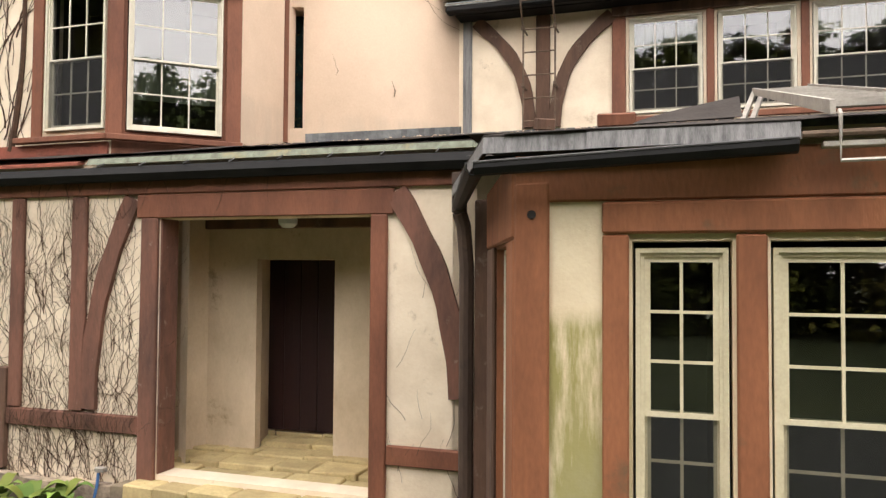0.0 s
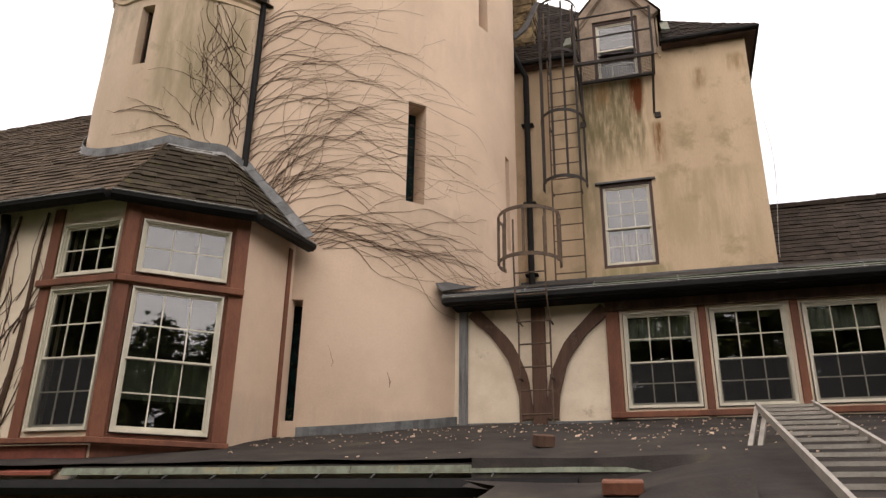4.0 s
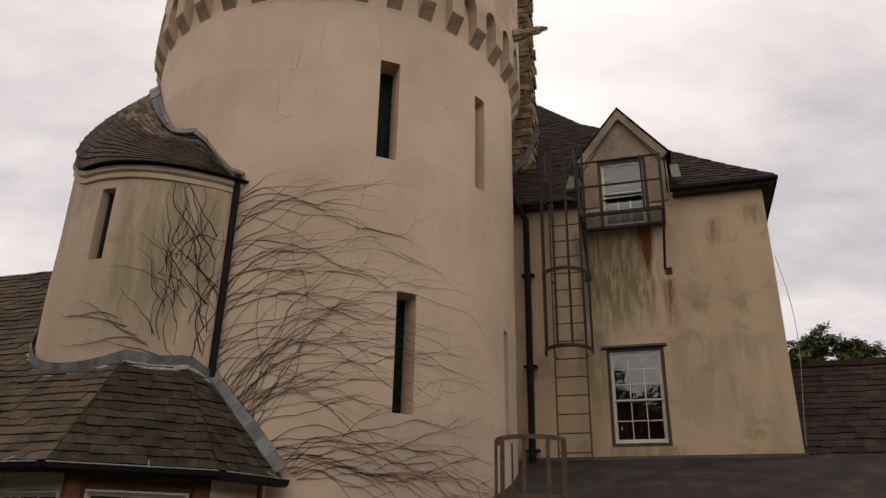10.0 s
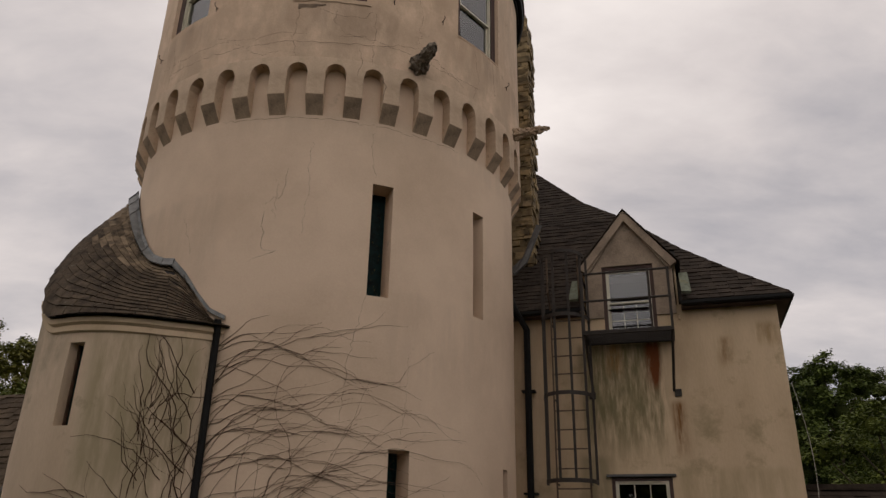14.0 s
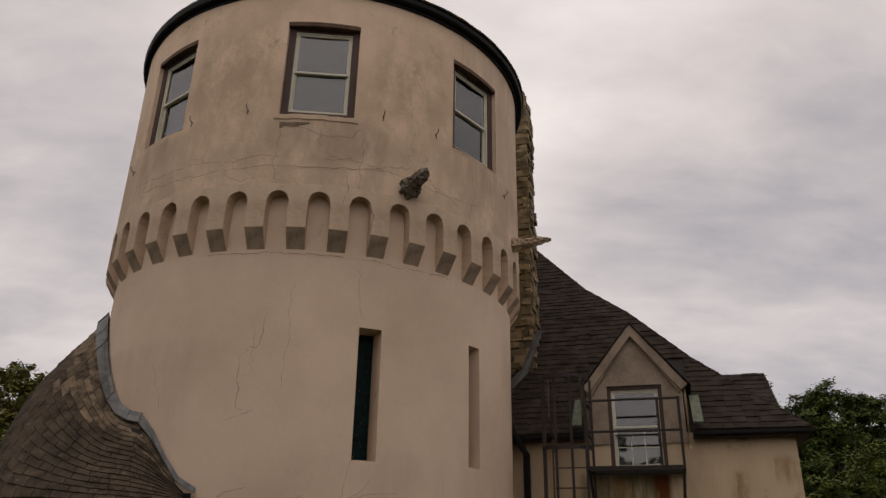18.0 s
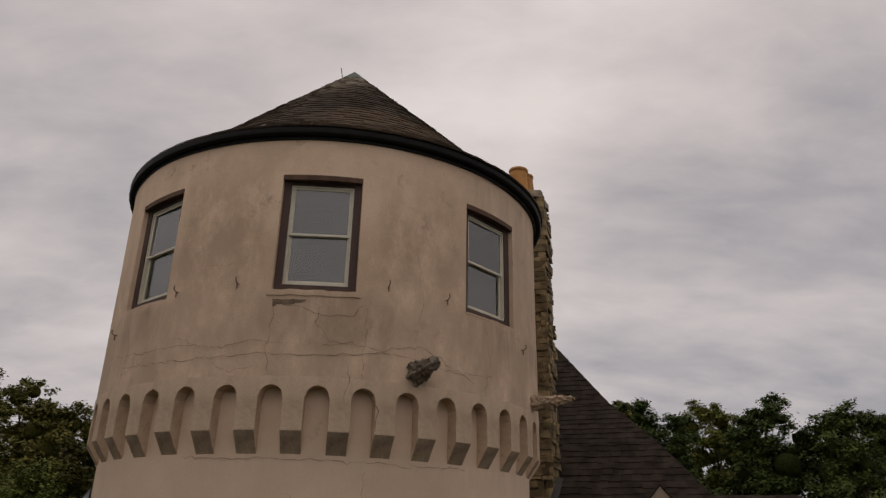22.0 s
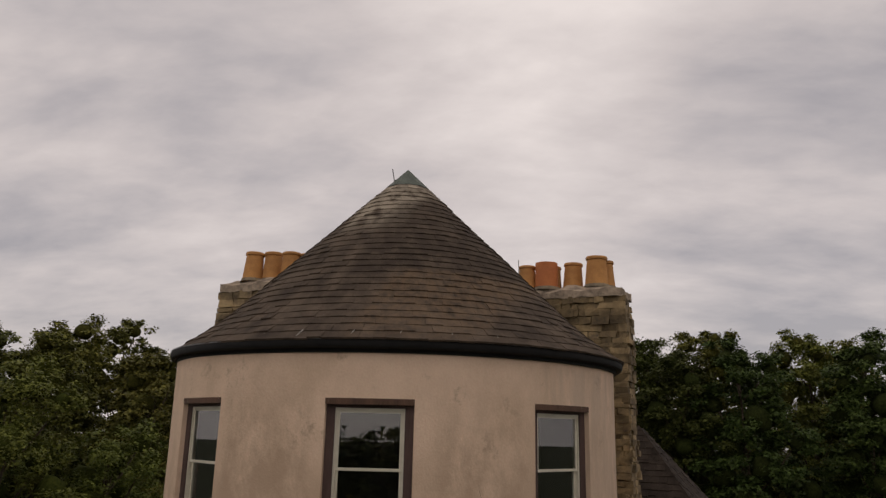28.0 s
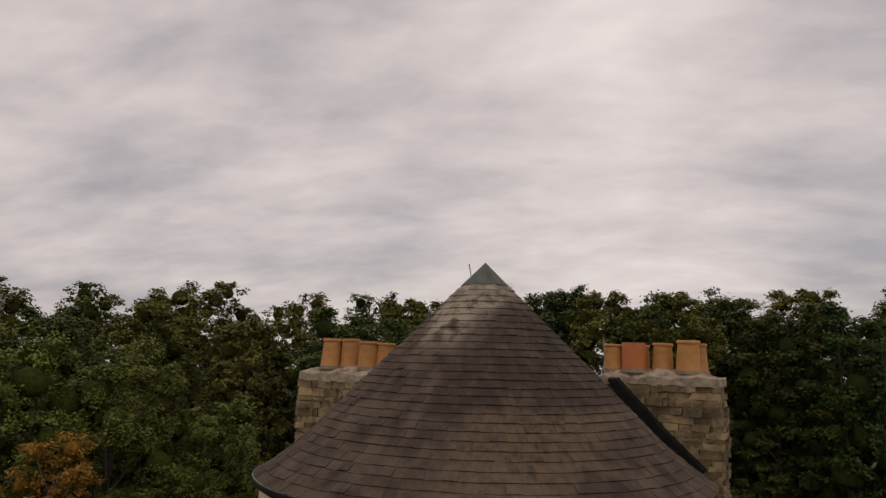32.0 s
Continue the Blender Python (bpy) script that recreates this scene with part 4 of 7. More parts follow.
def build_tower():
    tower = thing("tower", AXU, AXV, GROUND_Z, "round cream-pink stucco tower with slit windows and a slate cone roof", "tower")
    part("wall", round_wall(R_LOW, GROUND_Z, 14.12, SLITS, (AXU, AXV)), STUCCO, tower, smooth=True)
    ops = [(a, b, *DRUM_Z, 0.22) for a, b in DRUM_WINDOWS]
    part("drum_wall", round_wall(R_UP, 14.14, 17.5, ops, (AXU, AXV)), STUCCO_DRUM, tower, "upper drum of stained cracked stucco", smooth=True)
    # unseen near-black linings, floor and ceiling keep the tower's inside dark
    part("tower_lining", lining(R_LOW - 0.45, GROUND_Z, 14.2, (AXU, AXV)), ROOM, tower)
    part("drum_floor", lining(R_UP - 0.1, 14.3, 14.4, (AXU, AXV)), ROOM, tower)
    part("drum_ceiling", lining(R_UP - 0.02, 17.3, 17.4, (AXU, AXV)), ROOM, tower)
    build_corbel(tower)
    for a0, a1 in DRUM_WINDOWS:
        half, am = (a1 - a0) / 2, (a0 + a1) / 2
        w = 2 * R_UP * math.sin(radians(half)) - 0.22
        d = R_UP * math.cos(radians(half)) - 0.075
        c = Vector((AXU + d * math.sin(radians(am)), AXV - d * math.cos(radians(am)), 0))
        t = Vector((math.cos(radians(am)), math.sin(radians(am)), 0))
        o = c - t * w / 2
        window(tower, pose(o.x, o.y, DRUM_Z[0] + 0.10, 0, 0, am), w, DRUM_Z[1] - DRUM_Z[0] - 0.19, 1, 1, casing=0.115, f=0.024, s=0.03)
        # dark strip added to paint the shadow line along the window head
        bm = bmesh.new()
        for k in range(12):
            a, b = a0 + (a1 - a0) * k / 12, a0 + (a1 - a0) * (k + 1) / 12
            poly_solid(bm, [on_tower(a, DRUM_Z[1] - 0.055, R_UP, 0.006), on_tower(b, DRUM_Z[1] - 0.055, R_UP, 0.006), on_tower(b, DRUM_Z[1] - 0.055, R_UP, -0.09), on_tower(a, DRUM_Z[1] - 0.055, R_UP, -0.09)], (0, 0, 0.07))
        bmesh.ops.remove_doubles(bm, verts=bm.verts[:], dist=0.001)
        part("lintel", bm, OLD_TIMBER, tower, "dark strip painting the shadow line over the window")
        wide, proud, drop = (1.0, 0.016, 0.075) if 0 < am < 45 else (0.1, 0.004, 0.03)
        chip = random.Random(int(am) + 90)
        bm = bmesh.new()
        ends = [(chip.uniform(0.75, 1.0) * drop, proud * chip.uniform(0.5, 1.2)) for k in range(13)]
        for k in range(12):
            q = []
            for j, inner in ((k, True), (k + 1, True), (k + 1, False), (k, False)):
                q.append(on_tower(a0 - wide + (a1 - a0 + 2 * wide) * j / 12, DRUM_Z[0] - ends[j][0], R_UP, -0.1 if inner else ends[j][1]))
            poly_solid(bm, q, (0, 0, drop * 0.95))
        bmesh.ops.remove_doubles(bm, verts=bm.verts[:], dist=0.001)
        part("window_sill", bm, STUCCO_DRUM, tower, "worn crumbling stone sill")
    # slits 0, 1 and 4 borrow the near-black pane for interior darkness
    for i, (a0, a1, z0, z1, d) in enumerate(SLITS):
        bm = bmesh.new()
        q = [on_tower(a, z, R_LOW, -d + 0.01) for a, z in ((a0, z0), (a1, z0), (a1, z1), (a0, z1))]
        poly_solid(bm, q, (0.0, 0.012, 0))
        part("slit_pane", bm, STAINED, tower, "narrow leaded coloured glass pane" if i in (2, 3) else "")
    bm = bmesh.new()
    lathe(bm, [(R_UP - 0.05, 17.335), (R_UP + 0.02, 17.335), (R_UP + 0.03, 17.385), (R_UP + 0.072, 17.372), (R_UP + 0.106, 17.392), (R_UP + 0.122, 17.44), (R_UP + 0.112, 17.482), (R_UP + 0.05, 17.48), (R_UP - 0.05, 17.47)], 96, (AXU + 0.02, AXV))
    gutter = part("gutter", bm, GUTTER, tower, "black half-round gutter ring", smooth=True)
    bm = bmesh.new()
    lathe(bm, [(R_UP + 0.108, 17.480), (R_UP + 0.122, 17.478), (R_UP + 0.122, 17.492), (R_UP + 0.108, 17.492), (R_UP + 0.108, 17.480)], 96, (AXU + 0.02, AXV))
    part("gutter_lip", bm, LEAD_EDGE, gutter, "pale lip round the gutter ring")
    roof = build_cone(tower)
    return tower


CONE = [(3.42, 17.49), (3.12, 17.70), (2.745, 18.0), (2.25, 18.5), (1.755, 19.0), (1.145, 19.6), (0.545, 20.2), (0.28, 20.46), (0.0, 20.74)]
CONE_U, CONE_V = AXU + 0.055, AXV - 0.02


def cone_r(z):
    for (r0, z0), (r1, z1) in zip(CONE, CONE[1:]):
        if z <= z1:
            return r0 + (r1 - r0) * (z - z0) / (z1 - z0)
    return 0.0


def build_cone(tower):
    bm = bmesh.new()
    lathe(bm, [(r - 0.02, z - 0.01) for r, z in CONE[:-1]] + [(0, 20.72)], 64, (CONE_U, CONE_V))
    roof = part("roof", bm, UNDERLAY, tower, "steep conical roof of dark weathered slates", smooth=True)
    rng = random.Random(3)
    joined, pale = bmesh.new(), bmesh.new()
    z, made, j = 17.485, 0, 0
    while z < 20.31:
        dz = 0.104
        z2 = z + dz * 1.28
        r0, r1 = cone_r(z), cone_r(min(z2, 20.5))
        n = max(9, int(2 * math.pi * r0 / 0.205))
        a = rng.uniform(0, 10)
        stop = a + 360
        while a < stop - 0.5:
            w = 360.0 / n * rng.uniform(0.75, 1.25)
            if a + w > stop - 2:
                w = stop - a
            aw = a % 360
            s = aw if aw < 180 else aw - 360
            dr = rng.uniform(-0.013, 0.004)
            lift = rng.uniform(0, 0.003)
            q = []
            for aa, zz, rr, o in ((a + 0.02, z + dr, r0, 0.028), (a + w - 0.02, z + dr + rng.uniform(-.006, .006), r0, 0.028), (a + w - 0.02, z2, r1, 0.004), (a + 0.02, z2, r1, 0.004)):
                q.append(Vector((CONE_U + (rr + o + lift) * math.sin(radians(aa)), CONE_V - (rr + o + lift) * math.cos(radians(aa)), zz + 0.4 * (o + lift))))
            nrm = (q[1] - q[0]).cross(q[2] - q[0]).normalized() * -0.024
            if j < 11 and -30 < s < 95 and made < 300:
                b2 = bmesh.new()
                poly_solid(b2, q, nrm)
                part("slate", b2, SLATE_CONE, roof)
                made += 1
            else:
                worn = z > 20.2
                poly_solid(pale if worn and rng.random() < 0.8 else joined, q, nrm)
            a += w
        z += dz
        j += 1
    part("slate_field", joined, SLATE_CONE, roof, kind="stuff")
    part("bleached_slate_field", pale, SLATE_LIME, roof, "pale lime-streaked slates near the tip", kind="stuff")
    bm = bmesh.new()
    lathe(bm, [(cone_r(20.39) + 0.04, 20.385), (cone_r(20.44) + 0.028, 20.445), (0.0, 20.77)], 12, (CONE_U, CONE_V))
    part("roof_cap", bm, CAP_METAL, tower, "grey-green metal cap on the tip")
    bm = bmesh.new()
    tube(bm, [(CONE_U - 0.13, CONE_V - 0.22, 20.46), (CONE_U - 0.17, CONE_V - 0.24, 20.72)], 0.008, 6)
    part("lightning_rod", bm, IRON, tower)
    for a in (6.5, 17.5, 27, 37.3, 47.2, 58.0, 70):
        bm = bmesh.new()
        p0, p1 = on_tower(a, 17.485, 3.40, 0.06), on_tower(a + 0.9, 17.60, 3.26, 0.075)
        tube(bm, [p0, p1], 0.008, 4)
        part("gutter_strap", bm, ALU, tower)
    return roof


tower = build_tower()


# ---- stair turret ----
TU, TV, TR = -6.46, 8.55, 1.40


def smooth(x, pts):
    for (x0, y0), (x1, y1) in zip(pts, pts[1:]):
        if x <= x1:
            t = min(1, max(0, (x - x0) / (x1 - x0)))
            return y0 + (y1 - y0) * t * t * (3 - 2 * t)
    return pts[-1][1]


def turret_eave(a):
    return smooth(a, [(-180, 12.1), (-104, 11.75), (-70, 11.14), (-48, 10.64), (-14, 10.22), (40, 10.20), (90, 10.28), (180, 10.9)])


def flash_z(a):
    return smooth(a, [(-95, 11.6), (-52, 12.95), (-15, 11.22), (4.5, 10.30), (10, 10.3)])


def bay_roof_z(u, v):
    """Height of the bay's hipped roof, the lowest of its three slopes."""
    return min(6.44 + 1.05 * (v - 6.08), 6.44 + 1.073 * (-0.63 * (u + 5.44) + 0.776 * (v - 6.08)), 6.44 + 1.174 * (-0.996 * (u + 4.27) + 0.09 * (v - 7.03)), 9.9)


def build_turret():
    t = thing("stair_turret", TU, TV, 6.5, "small rounded stucco stair turret built against the tower", "turret")
    wall = round_wall(TR, 6.4, 10.32, [(-3.0, 5.4, 8.95, 9.91, 0.2)], (TU, TV), rough=0.02)
    for v in wall.verts:
        if v.co.z > 10.31:
            v.co.z = turret_eave(math.degrees(math.atan2(v.co.x - TU, TV - v.co.y)))
    part("wall", wall, STUCCO_TURRET, t, "yellowed stained stucco", smooth=True)
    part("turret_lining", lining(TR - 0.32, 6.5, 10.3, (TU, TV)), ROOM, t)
    # same near-black pane, its colour standing in for the unlit stair
    bm = bmesh.new()
    box(bm, TU - 0.09, TU + 0.13, TV - TR + 0.17, TV - TR + 0.185, 8.95, 9.91)
    part("slit_pane", bm, STAINED, t)
    bm = bmesh.new()
    for x0, x1 in ((TU - 0.075, TU - 0.05), (TU + 0.095, TU + 0.12)):
        box(bm, x0, x1, TV - TR + 0.13, TV - TR + 0.168, 8.95, 9.91)
    box(bm, TU - 0.05, TU + 0.095, TV - TR + 0.13, TV - TR + 0.168, 8.95, 8.98)
    part("slit_frame", bm, OLD_TIMBER, t)
    bm = bmesh.new()
    prof = [(-0.02, -0.20), (0.03, -0.17), (0.02, -0.10), (0.055, -0.07), (0.055, -0.01), (-0.02, 0.02)]
    g = []
    for k in range(57):
        a = 90 - 4.0 * k
        ez = turret_eave(a)
        g.append([bm.verts.new((TU + (TR + r) * math.sin(radians(a)), TV - (TR + r) * math.cos(radians(a)), ez + z)) for r, z in prof])
    for p, q in zip(g, g[1:]):
        for i in range(len(prof) - 1):
            bm.faces.new((p[i], q[i], q[i + 1], p[i + 1]))
    part("cornice", bm, STUCCO_OLD, t, "moulded cornice under the eaves", smooth=True)
    # roof: swept from the round eave up to a curve on the tower
    n, k = 44, 17
    grid = []
    for i in range(n + 1):
        s = i / n
        ang = 82 - 232 * s
        lip = 0.12 - 0.10 * min(1, max(0, (-ang - 5) / 40))
        e = Vector((TU + (TR + lip) * math.sin(radians(ang)), TV - (TR + lip) * math.cos(radians(ang)), turret_eave(ang) + 0.0))
        ta = 4.5 - 92 * s
        q = on_tower(ta, flash_z(ta), R_LOW, 0.02)
        out = Vector((math.sin(radians(ang)), -math.cos(radians(ang)), 0.9)).normalized()
        swell = 0.18 * min(1, max(0, (s - 0.28) / 0.2)) - 0.05 * max(0, 1 - s / 0.25)
        row = []
        for j in range(k + 1):
            f = j / k
            p = e.lerp(q, f) + out * swell * math.sin(math.pi * f ** 0.6)
            row.append(p)
        grid.append(row)
    bm = bmesh.new()
    vs = [[bm.verts.new(p) for p in row] for row in grid]
    for i in range(n):
        for j in range(k):
            bm.faces.new((vs[i][j], vs[i + 1][j], vs[i + 1][j + 1], vs[i][j + 1]))
    roof = part("roof", bm, UNDERLAY, t, "swept slate roof leaning against the tower", smooth=True)
    rng = random.Random(8)
    rest, worn = bmesh.new(), bmesh.new()
    made = 0

    def at(fi, fj):
        fi, fj = min(max(fi, 0), n - 1e-4), min(max(fj, 0), k - 1e-4)
        i, j = int(fi), int(fj)
        a, b = fi - i, fj - j
        return grid[i][j] * (1 - a) * (1 - b) + grid[i + 1][j] * a * (1 - b) + grid[i][j + 1] * (1 - a) * b + grid[i + 1][j + 1] * a * b

    for j in range(k):
        fi = -rng.random()
        while fi < n:
            w = rng.uniform(1.1, 1.9) * (1 + 0.3 * j / k)
            q = [at(fi + 0.03, j + rng.uniform(-.1, .05)), at(fi + w - 0.03, j + rng.uniform(-.1, .05)), at(fi + w - 0.03, j + 1.2), at(fi + 0.03, j + 1.2)]
            if (q[1] - q[0]).length > 0.03 and (q[3] - q[0]).length > 0.03:
                nr = (q[1] - q[0]).cross(q[2] - q[0])
                if nr.length > 1e-6:
                    nr.normalize()
                    if nr.z > 0:
                        nr = -nr
                    q = [p - nr * (0.022 if m < 2 else 0.006) for m, p in enumerate(q)]
                    pale = 0.6 * noise.noise(q[0] * 0.9) + rng.uniform(-0.22, 0.22) + 0.11 * (j - 10.5) > 0
                    if made < 150 and fi < 30:
                        b2 = bmesh.new()
                        poly_solid(b2, q, nr * 0.012)
                        part("slate", b2, SLATE_WORN if pale else SLATE_TURRET, roof)
                        made += 1
                    else:
                        poly_solid(worn if pale else rest, q, nr * 0.012)
            fi += w
    part("slate_field", rest, SLATE_TURRET, roof, kind="stuff")
    part("bleached_slate_field", worn, SLATE_WORN, roof, kind="stuff")
    flash = None
    for i in range(0, n - 1, 2):
        i2 = min(i + 2.15, n - 0.01)
        up = []
        for ii in (i, i2):
            ta = 4.5 - 92 * ii / n
            q, w = at(ii, k), at(ii, k - 1.5)
            out = Vector((math.sin(radians(ta)), -math.cos(radians(ta)), 0))
            up.append((on_tower(ta, q.z + 0.10, R_LOW, 0.022), q + out * 0.03 + Vector((0, 0, 0.045)), w + out * 0.03 + Vector((0, 0, 0.055))))
        bm = bmesh.new()
        lift = Vector((0, -0.004, 0.006)) * (i % 3)
        poly_solid(bm, [up[0][0] + lift, up[1][0], up[1][1], up[0][1] + lift], (0, -0.012, 0.004))
        poly_solid(bm, [up[0][1] + lift, up[1][1], up[1][2], up[0][2] + lift], (0, -0.006, 0.012))
        if flash is None:
            flash = part("lead_flashing", bm, LEAD_BLUE, t, "stepped blue-grey lead flashing against the tower")
        else:
            part("lead_step", bm, LEAD_BLUE, flash)
    bm = bmesh.new()
    rows = []
    for k2 in range(41):
        a = 66 - 3.4 * k2
        o = 0.095
        p = [Vector((TU + (TR + r) * math.sin(radians(a)), TV - (TR + r) * math.cos(radians(a)), 0)) for r in (o, 0.05, 0.012)]
        p[0].z = bay_roof_z(p[0].x, p[0].y) + 0.032
        p[1].z = bay_roof_z(p[1].x, p[1].y) + 0.05
        p[2].z = p[1].z + 0.10
        rows.append([bm.verts.new(q) for q in p] + [bm.verts.new(p[0] + Vector((0, 0, -0.03)))])
    for p, q in zip(rows, rows[1:]):
        for i, k3 in ((0, 1), (3, 0)):
            bm.faces.new((p[i], q[i], q[k3], p[k3]))
    part("lead_apron", bm, LEAD_PALE, t, "pale lime-stained lead apron on the slates")
    for k2 in range(28):
        bm = bmesh.new()
        q = []
        for a, up in ((66 - 4.9 * k2, 0), (61.2 - 4.9 * k2, 0), (61.2 - 4.9 * k2, 1), (66 - 4.9 * k2, 1)):
            u, v = TU + (TR + 0.045) * math.sin(radians(a)), TV - (TR + 0.045) * math.cos(radians(a))
            q.append(Vector((u, v, bay_roof_z(u, v) + 0.03 + 0.12 * up)))
        poly_solid(bm, q, (0.006 * math.sin(radians(a)), -0.012, 0))
        part("lead_step", bm, LEAD_BLUE, t)
    bm = bmesh.new()
    a = on_tower(-0.6, 10.28, R_LOW, 0.06)
    tube(bm, [on_tower(3.8, 10.33, R_LOW, 0.12), on_tower(3.5, 10.1, R_LOW, 0.075), on_tower(3.5, 9.0, R_LOW, 0.07), on_tower(3.5, 7.62, R_LOW, 0.07)], 0.045, 10)
    part("drain_pipe", bm, GUTTER, t, "black drain pipe in the angle with the tower", smooth=True)


build_turret()


# ---- flat walls with openings ----
def flat_wall(u0, v0, u1, v1, z0, z1, holes, thick=0.25):
    """A straight wall from one plan point to another (left to right seen from outside), holes as (x0, x1, z0, z1) along it."""
    bm = bmesh.new()
    d = Vector((u1 - u0, v1 - v0, 0))
    L = d.length
    d.normalize()
    inn = Vector((-d.y, d.x, 0))
    xs = sorted({0.0, L} | {h[i] for h in holes for i in (0, 1)})
    zs = sorted({z0, z1} | {h[i] for h in holes for i in (2, 3)})
    o = Vector((u0, v0, 0))

    def p(x, z, y):
        return o + d * x + inn * y + Vector((0, 0, z))

    for y in (0.0, thick):
        for a, b in zip(xs, xs[1:]):
            for c, e in zip(zs, zs[1:]):
                if any(h[0] < (a + b) / 2 < h[1] and h[2] < (c + e) / 2 < h[3] for h in holes):
                    continue
                bm.faces.new([bm.verts.new(q) for q in (p(a, c, y), p(b, c, y), p(b, e, y), p(a, e, y))])
    for a, b, c, e in list(holes) + [(0, L, z0, z1)]:
        for (x, z), (x2, z2) in (((a, c), (b, c)), ((b, c), (b, e)), ((b, e), (a, e)), ((a, e), (a, c))):
            bm.faces.new([bm.verts.new(q) for q in (p(x, z, 0), p(x2, z2, 0), p(x2, z2, thick), p(x, z, thick))])
    bmesh.ops.remove_doubles(bm, verts=bm.verts[:], dist=0.0005)
    return bm


def along(u0, v0, u1, v1, x, z, out=0.0):
    """The pose of a point x along such a wall, out in front of it."""
    d = Vector((u1 - u0, v1 - v0, 0)).normalized()
    yaw = math.degrees(math.atan2(d.y, d.x))
    p = Vector((u0, v0, 0)) + d * x + Vector((d.y, -d.x, 0)) * out
    return pose(p.x, p.y, z, 0, 0, yaw)


# ---- main house ----
HV = 12.45
HIP = [(0.0, 0.0), (0.65, 0.62), (1.5, 1.48), (2.5, 2.66), (3.4, 3.55), (4.1, 4.43), (4.6, 5.06)]
EAVE_Z = 11.54


def build_house():
    h = thing("house", -1.0, 15.0, GROUND_Z, "tall stucco house block with rain streaks and a hipped slate roof", "house")
    wu0 = -3.0
    hole = (-0.86 - wu0, 0.04 - wu0, 7.30, 8.86)
    dh = (-0.77 - wu0, 0.04 - wu0, 11.38, 11.55)
    part("wall", flat_wall(wu0, HV, 1.85, HV, 3.0, 11.55, [hole, (-0.80 - wu0, 0.04 - wu0, 11.0, 11.55)]), STUCCO_HOUSE, h, "front wall with yellow and rust streaks")
    part("wall", flat_wall(1.85, HV + 0.25, 1.85, 21.5, 3.0, 11.55, []), STUCCO_HOUSE, h)
    part("wall", flat_wall(1.6, 21.5, -9.0, 21.5, 3.0, 11.55, []), STUCCO_OLD, h)
    part("wall", flat_wall(-9.0, 21.25, -9.0, 12.4, 3.0, 11.55, []), STUCCO_OLD, h)
    window(h, pose(-0.86 + 0.055, HV + 0.02, 7.30 + 0.055, 0, 0, 0), 0.79, 1.45, 3, 3, split=0.46, casing=0.05, lower_rows=2, blind=(REDCURTAIN, 0.0, 0.40), f=0.02, s=0.028)
    bm = bevelled(-0.93, 0.10, HV - 0.05, HV + 0.02, 8.86, 8.90, 0.006)
    part("window_hood", bm, LEAD, h)
    # roof in curved strips
    bm = bmesh.new()
    eu, ev = 2.05, 12.27
    rings = []
    for d, f in HIP:
        rings.append([Vector((-9.2 + d, ev + d, EAVE_Z + f)), Vector((eu - d, ev + d, EAVE_Z + f)), Vector((eu - d, 21.7 - d, EAVE_Z + f)), Vector((-9.2 + d, 21.7 - d, EAVE_Z + f))])
    for a, b in zip(rings, rings[1:]):
        for i in range(4):
            k = (i + 1) % 4
            if i == 0 and a[0].z < EAVE_Z + 0.1:
                for x0, x1, y0, y1 in ((a[0].x, -1.15, b[0].x, -1.15), (0.41, a[1].x, 0.41, b[1].x)):
                    bm.faces.new([bm.verts.new(p) for p in (Vector((x0, a[0].y, a[0].z)), Vector((x1, a[0].y, a[0].z)), Vector((y1, b[0].y, b[0].z)), Vector((y0, b[0].y, b[0].z)))])
                continue
            bm.faces.new([bm.verts.new(p) for p in (a[i], a[k], b[k], b[i])])
    bm.faces.new([bm.verts.new(p) for p in rings[-1]])
    bmesh.ops.remove_doubles(bm, verts=bm.verts[:], dist=0.001)
    roof = part("roof", bm, UNDERLAY, h, "steep hipped roof of dark brown-grey slates")
    rest = bmesh.new()
    left = 300
    for i, (a, b) in enumerate(zip(rings, rings[1:])):
        fl = [Vector((-3.4, a[0].y, a[0].z)), a[1], b[1], Vector((-3.4, b[0].y, b[0].z))]
        if i < 2:
            lf = [fl[0], Vector((-1.19, a[0].y, a[0].z)), Vector((-1.19, b[0].y, b[0].z)), fl[3]]
            rf = [Vector((0.45, a[0].y, a[0].z)), fl[1], fl[2], Vector((0.45, b[0].y, b[0].z))]
            if i == 1:
                rf[3].x = min(0.45, fl[2].x - 0.05)
            left -= slates(roof, lf, 0.15, 0.19, SLATE, left, bond_seed=20 + i, joined=rest)
            left -= slates(roof, rf, 0.15, 0.19, SLATE, left, bond_seed=30 + i, joined=rest)
        else:
            left -= slates(roof, fl, 0.15, 0.19, SLATE, left, bond_seed=20 + i, joined=rest)
        slates(roof, [a[1], a[2], b[2], b[1]], 0.16, 0.21, SLATE, 0, bond_seed=40 + i, joined=rest)
    part("slate_field", rest, SLATE, roof, kind="stuff")
    for i, (a, b) in enumerate(zip(rings, rings[1:])):
        n = max(1, int((b[1] - a[1]).length / 0.3))
        for j in range(n):
            p, q = a[1].lerp(b[1], j / n), a[1].lerp(b[1], (j + 1.12) / n)
            bm = bmesh.new()
            s, c = Vector((0.10, 0.10, -0.015)), Vector((0, 0, 0.05))
            l, r = Vector((-0.12, 0.02, -0.005)), Vector((-0.02, 0.12, -0.005))
            lift = Vector((0, 0, 0.03))
            e1, e2 = Vector((-0.1, 0, 0.0)), Vector((0, 0.1, 0.0))
            poly_solid(bm, [p + e1 + lift, p + c, q + c - lift * 0.5, q + e1], (0, 0, 0.012))
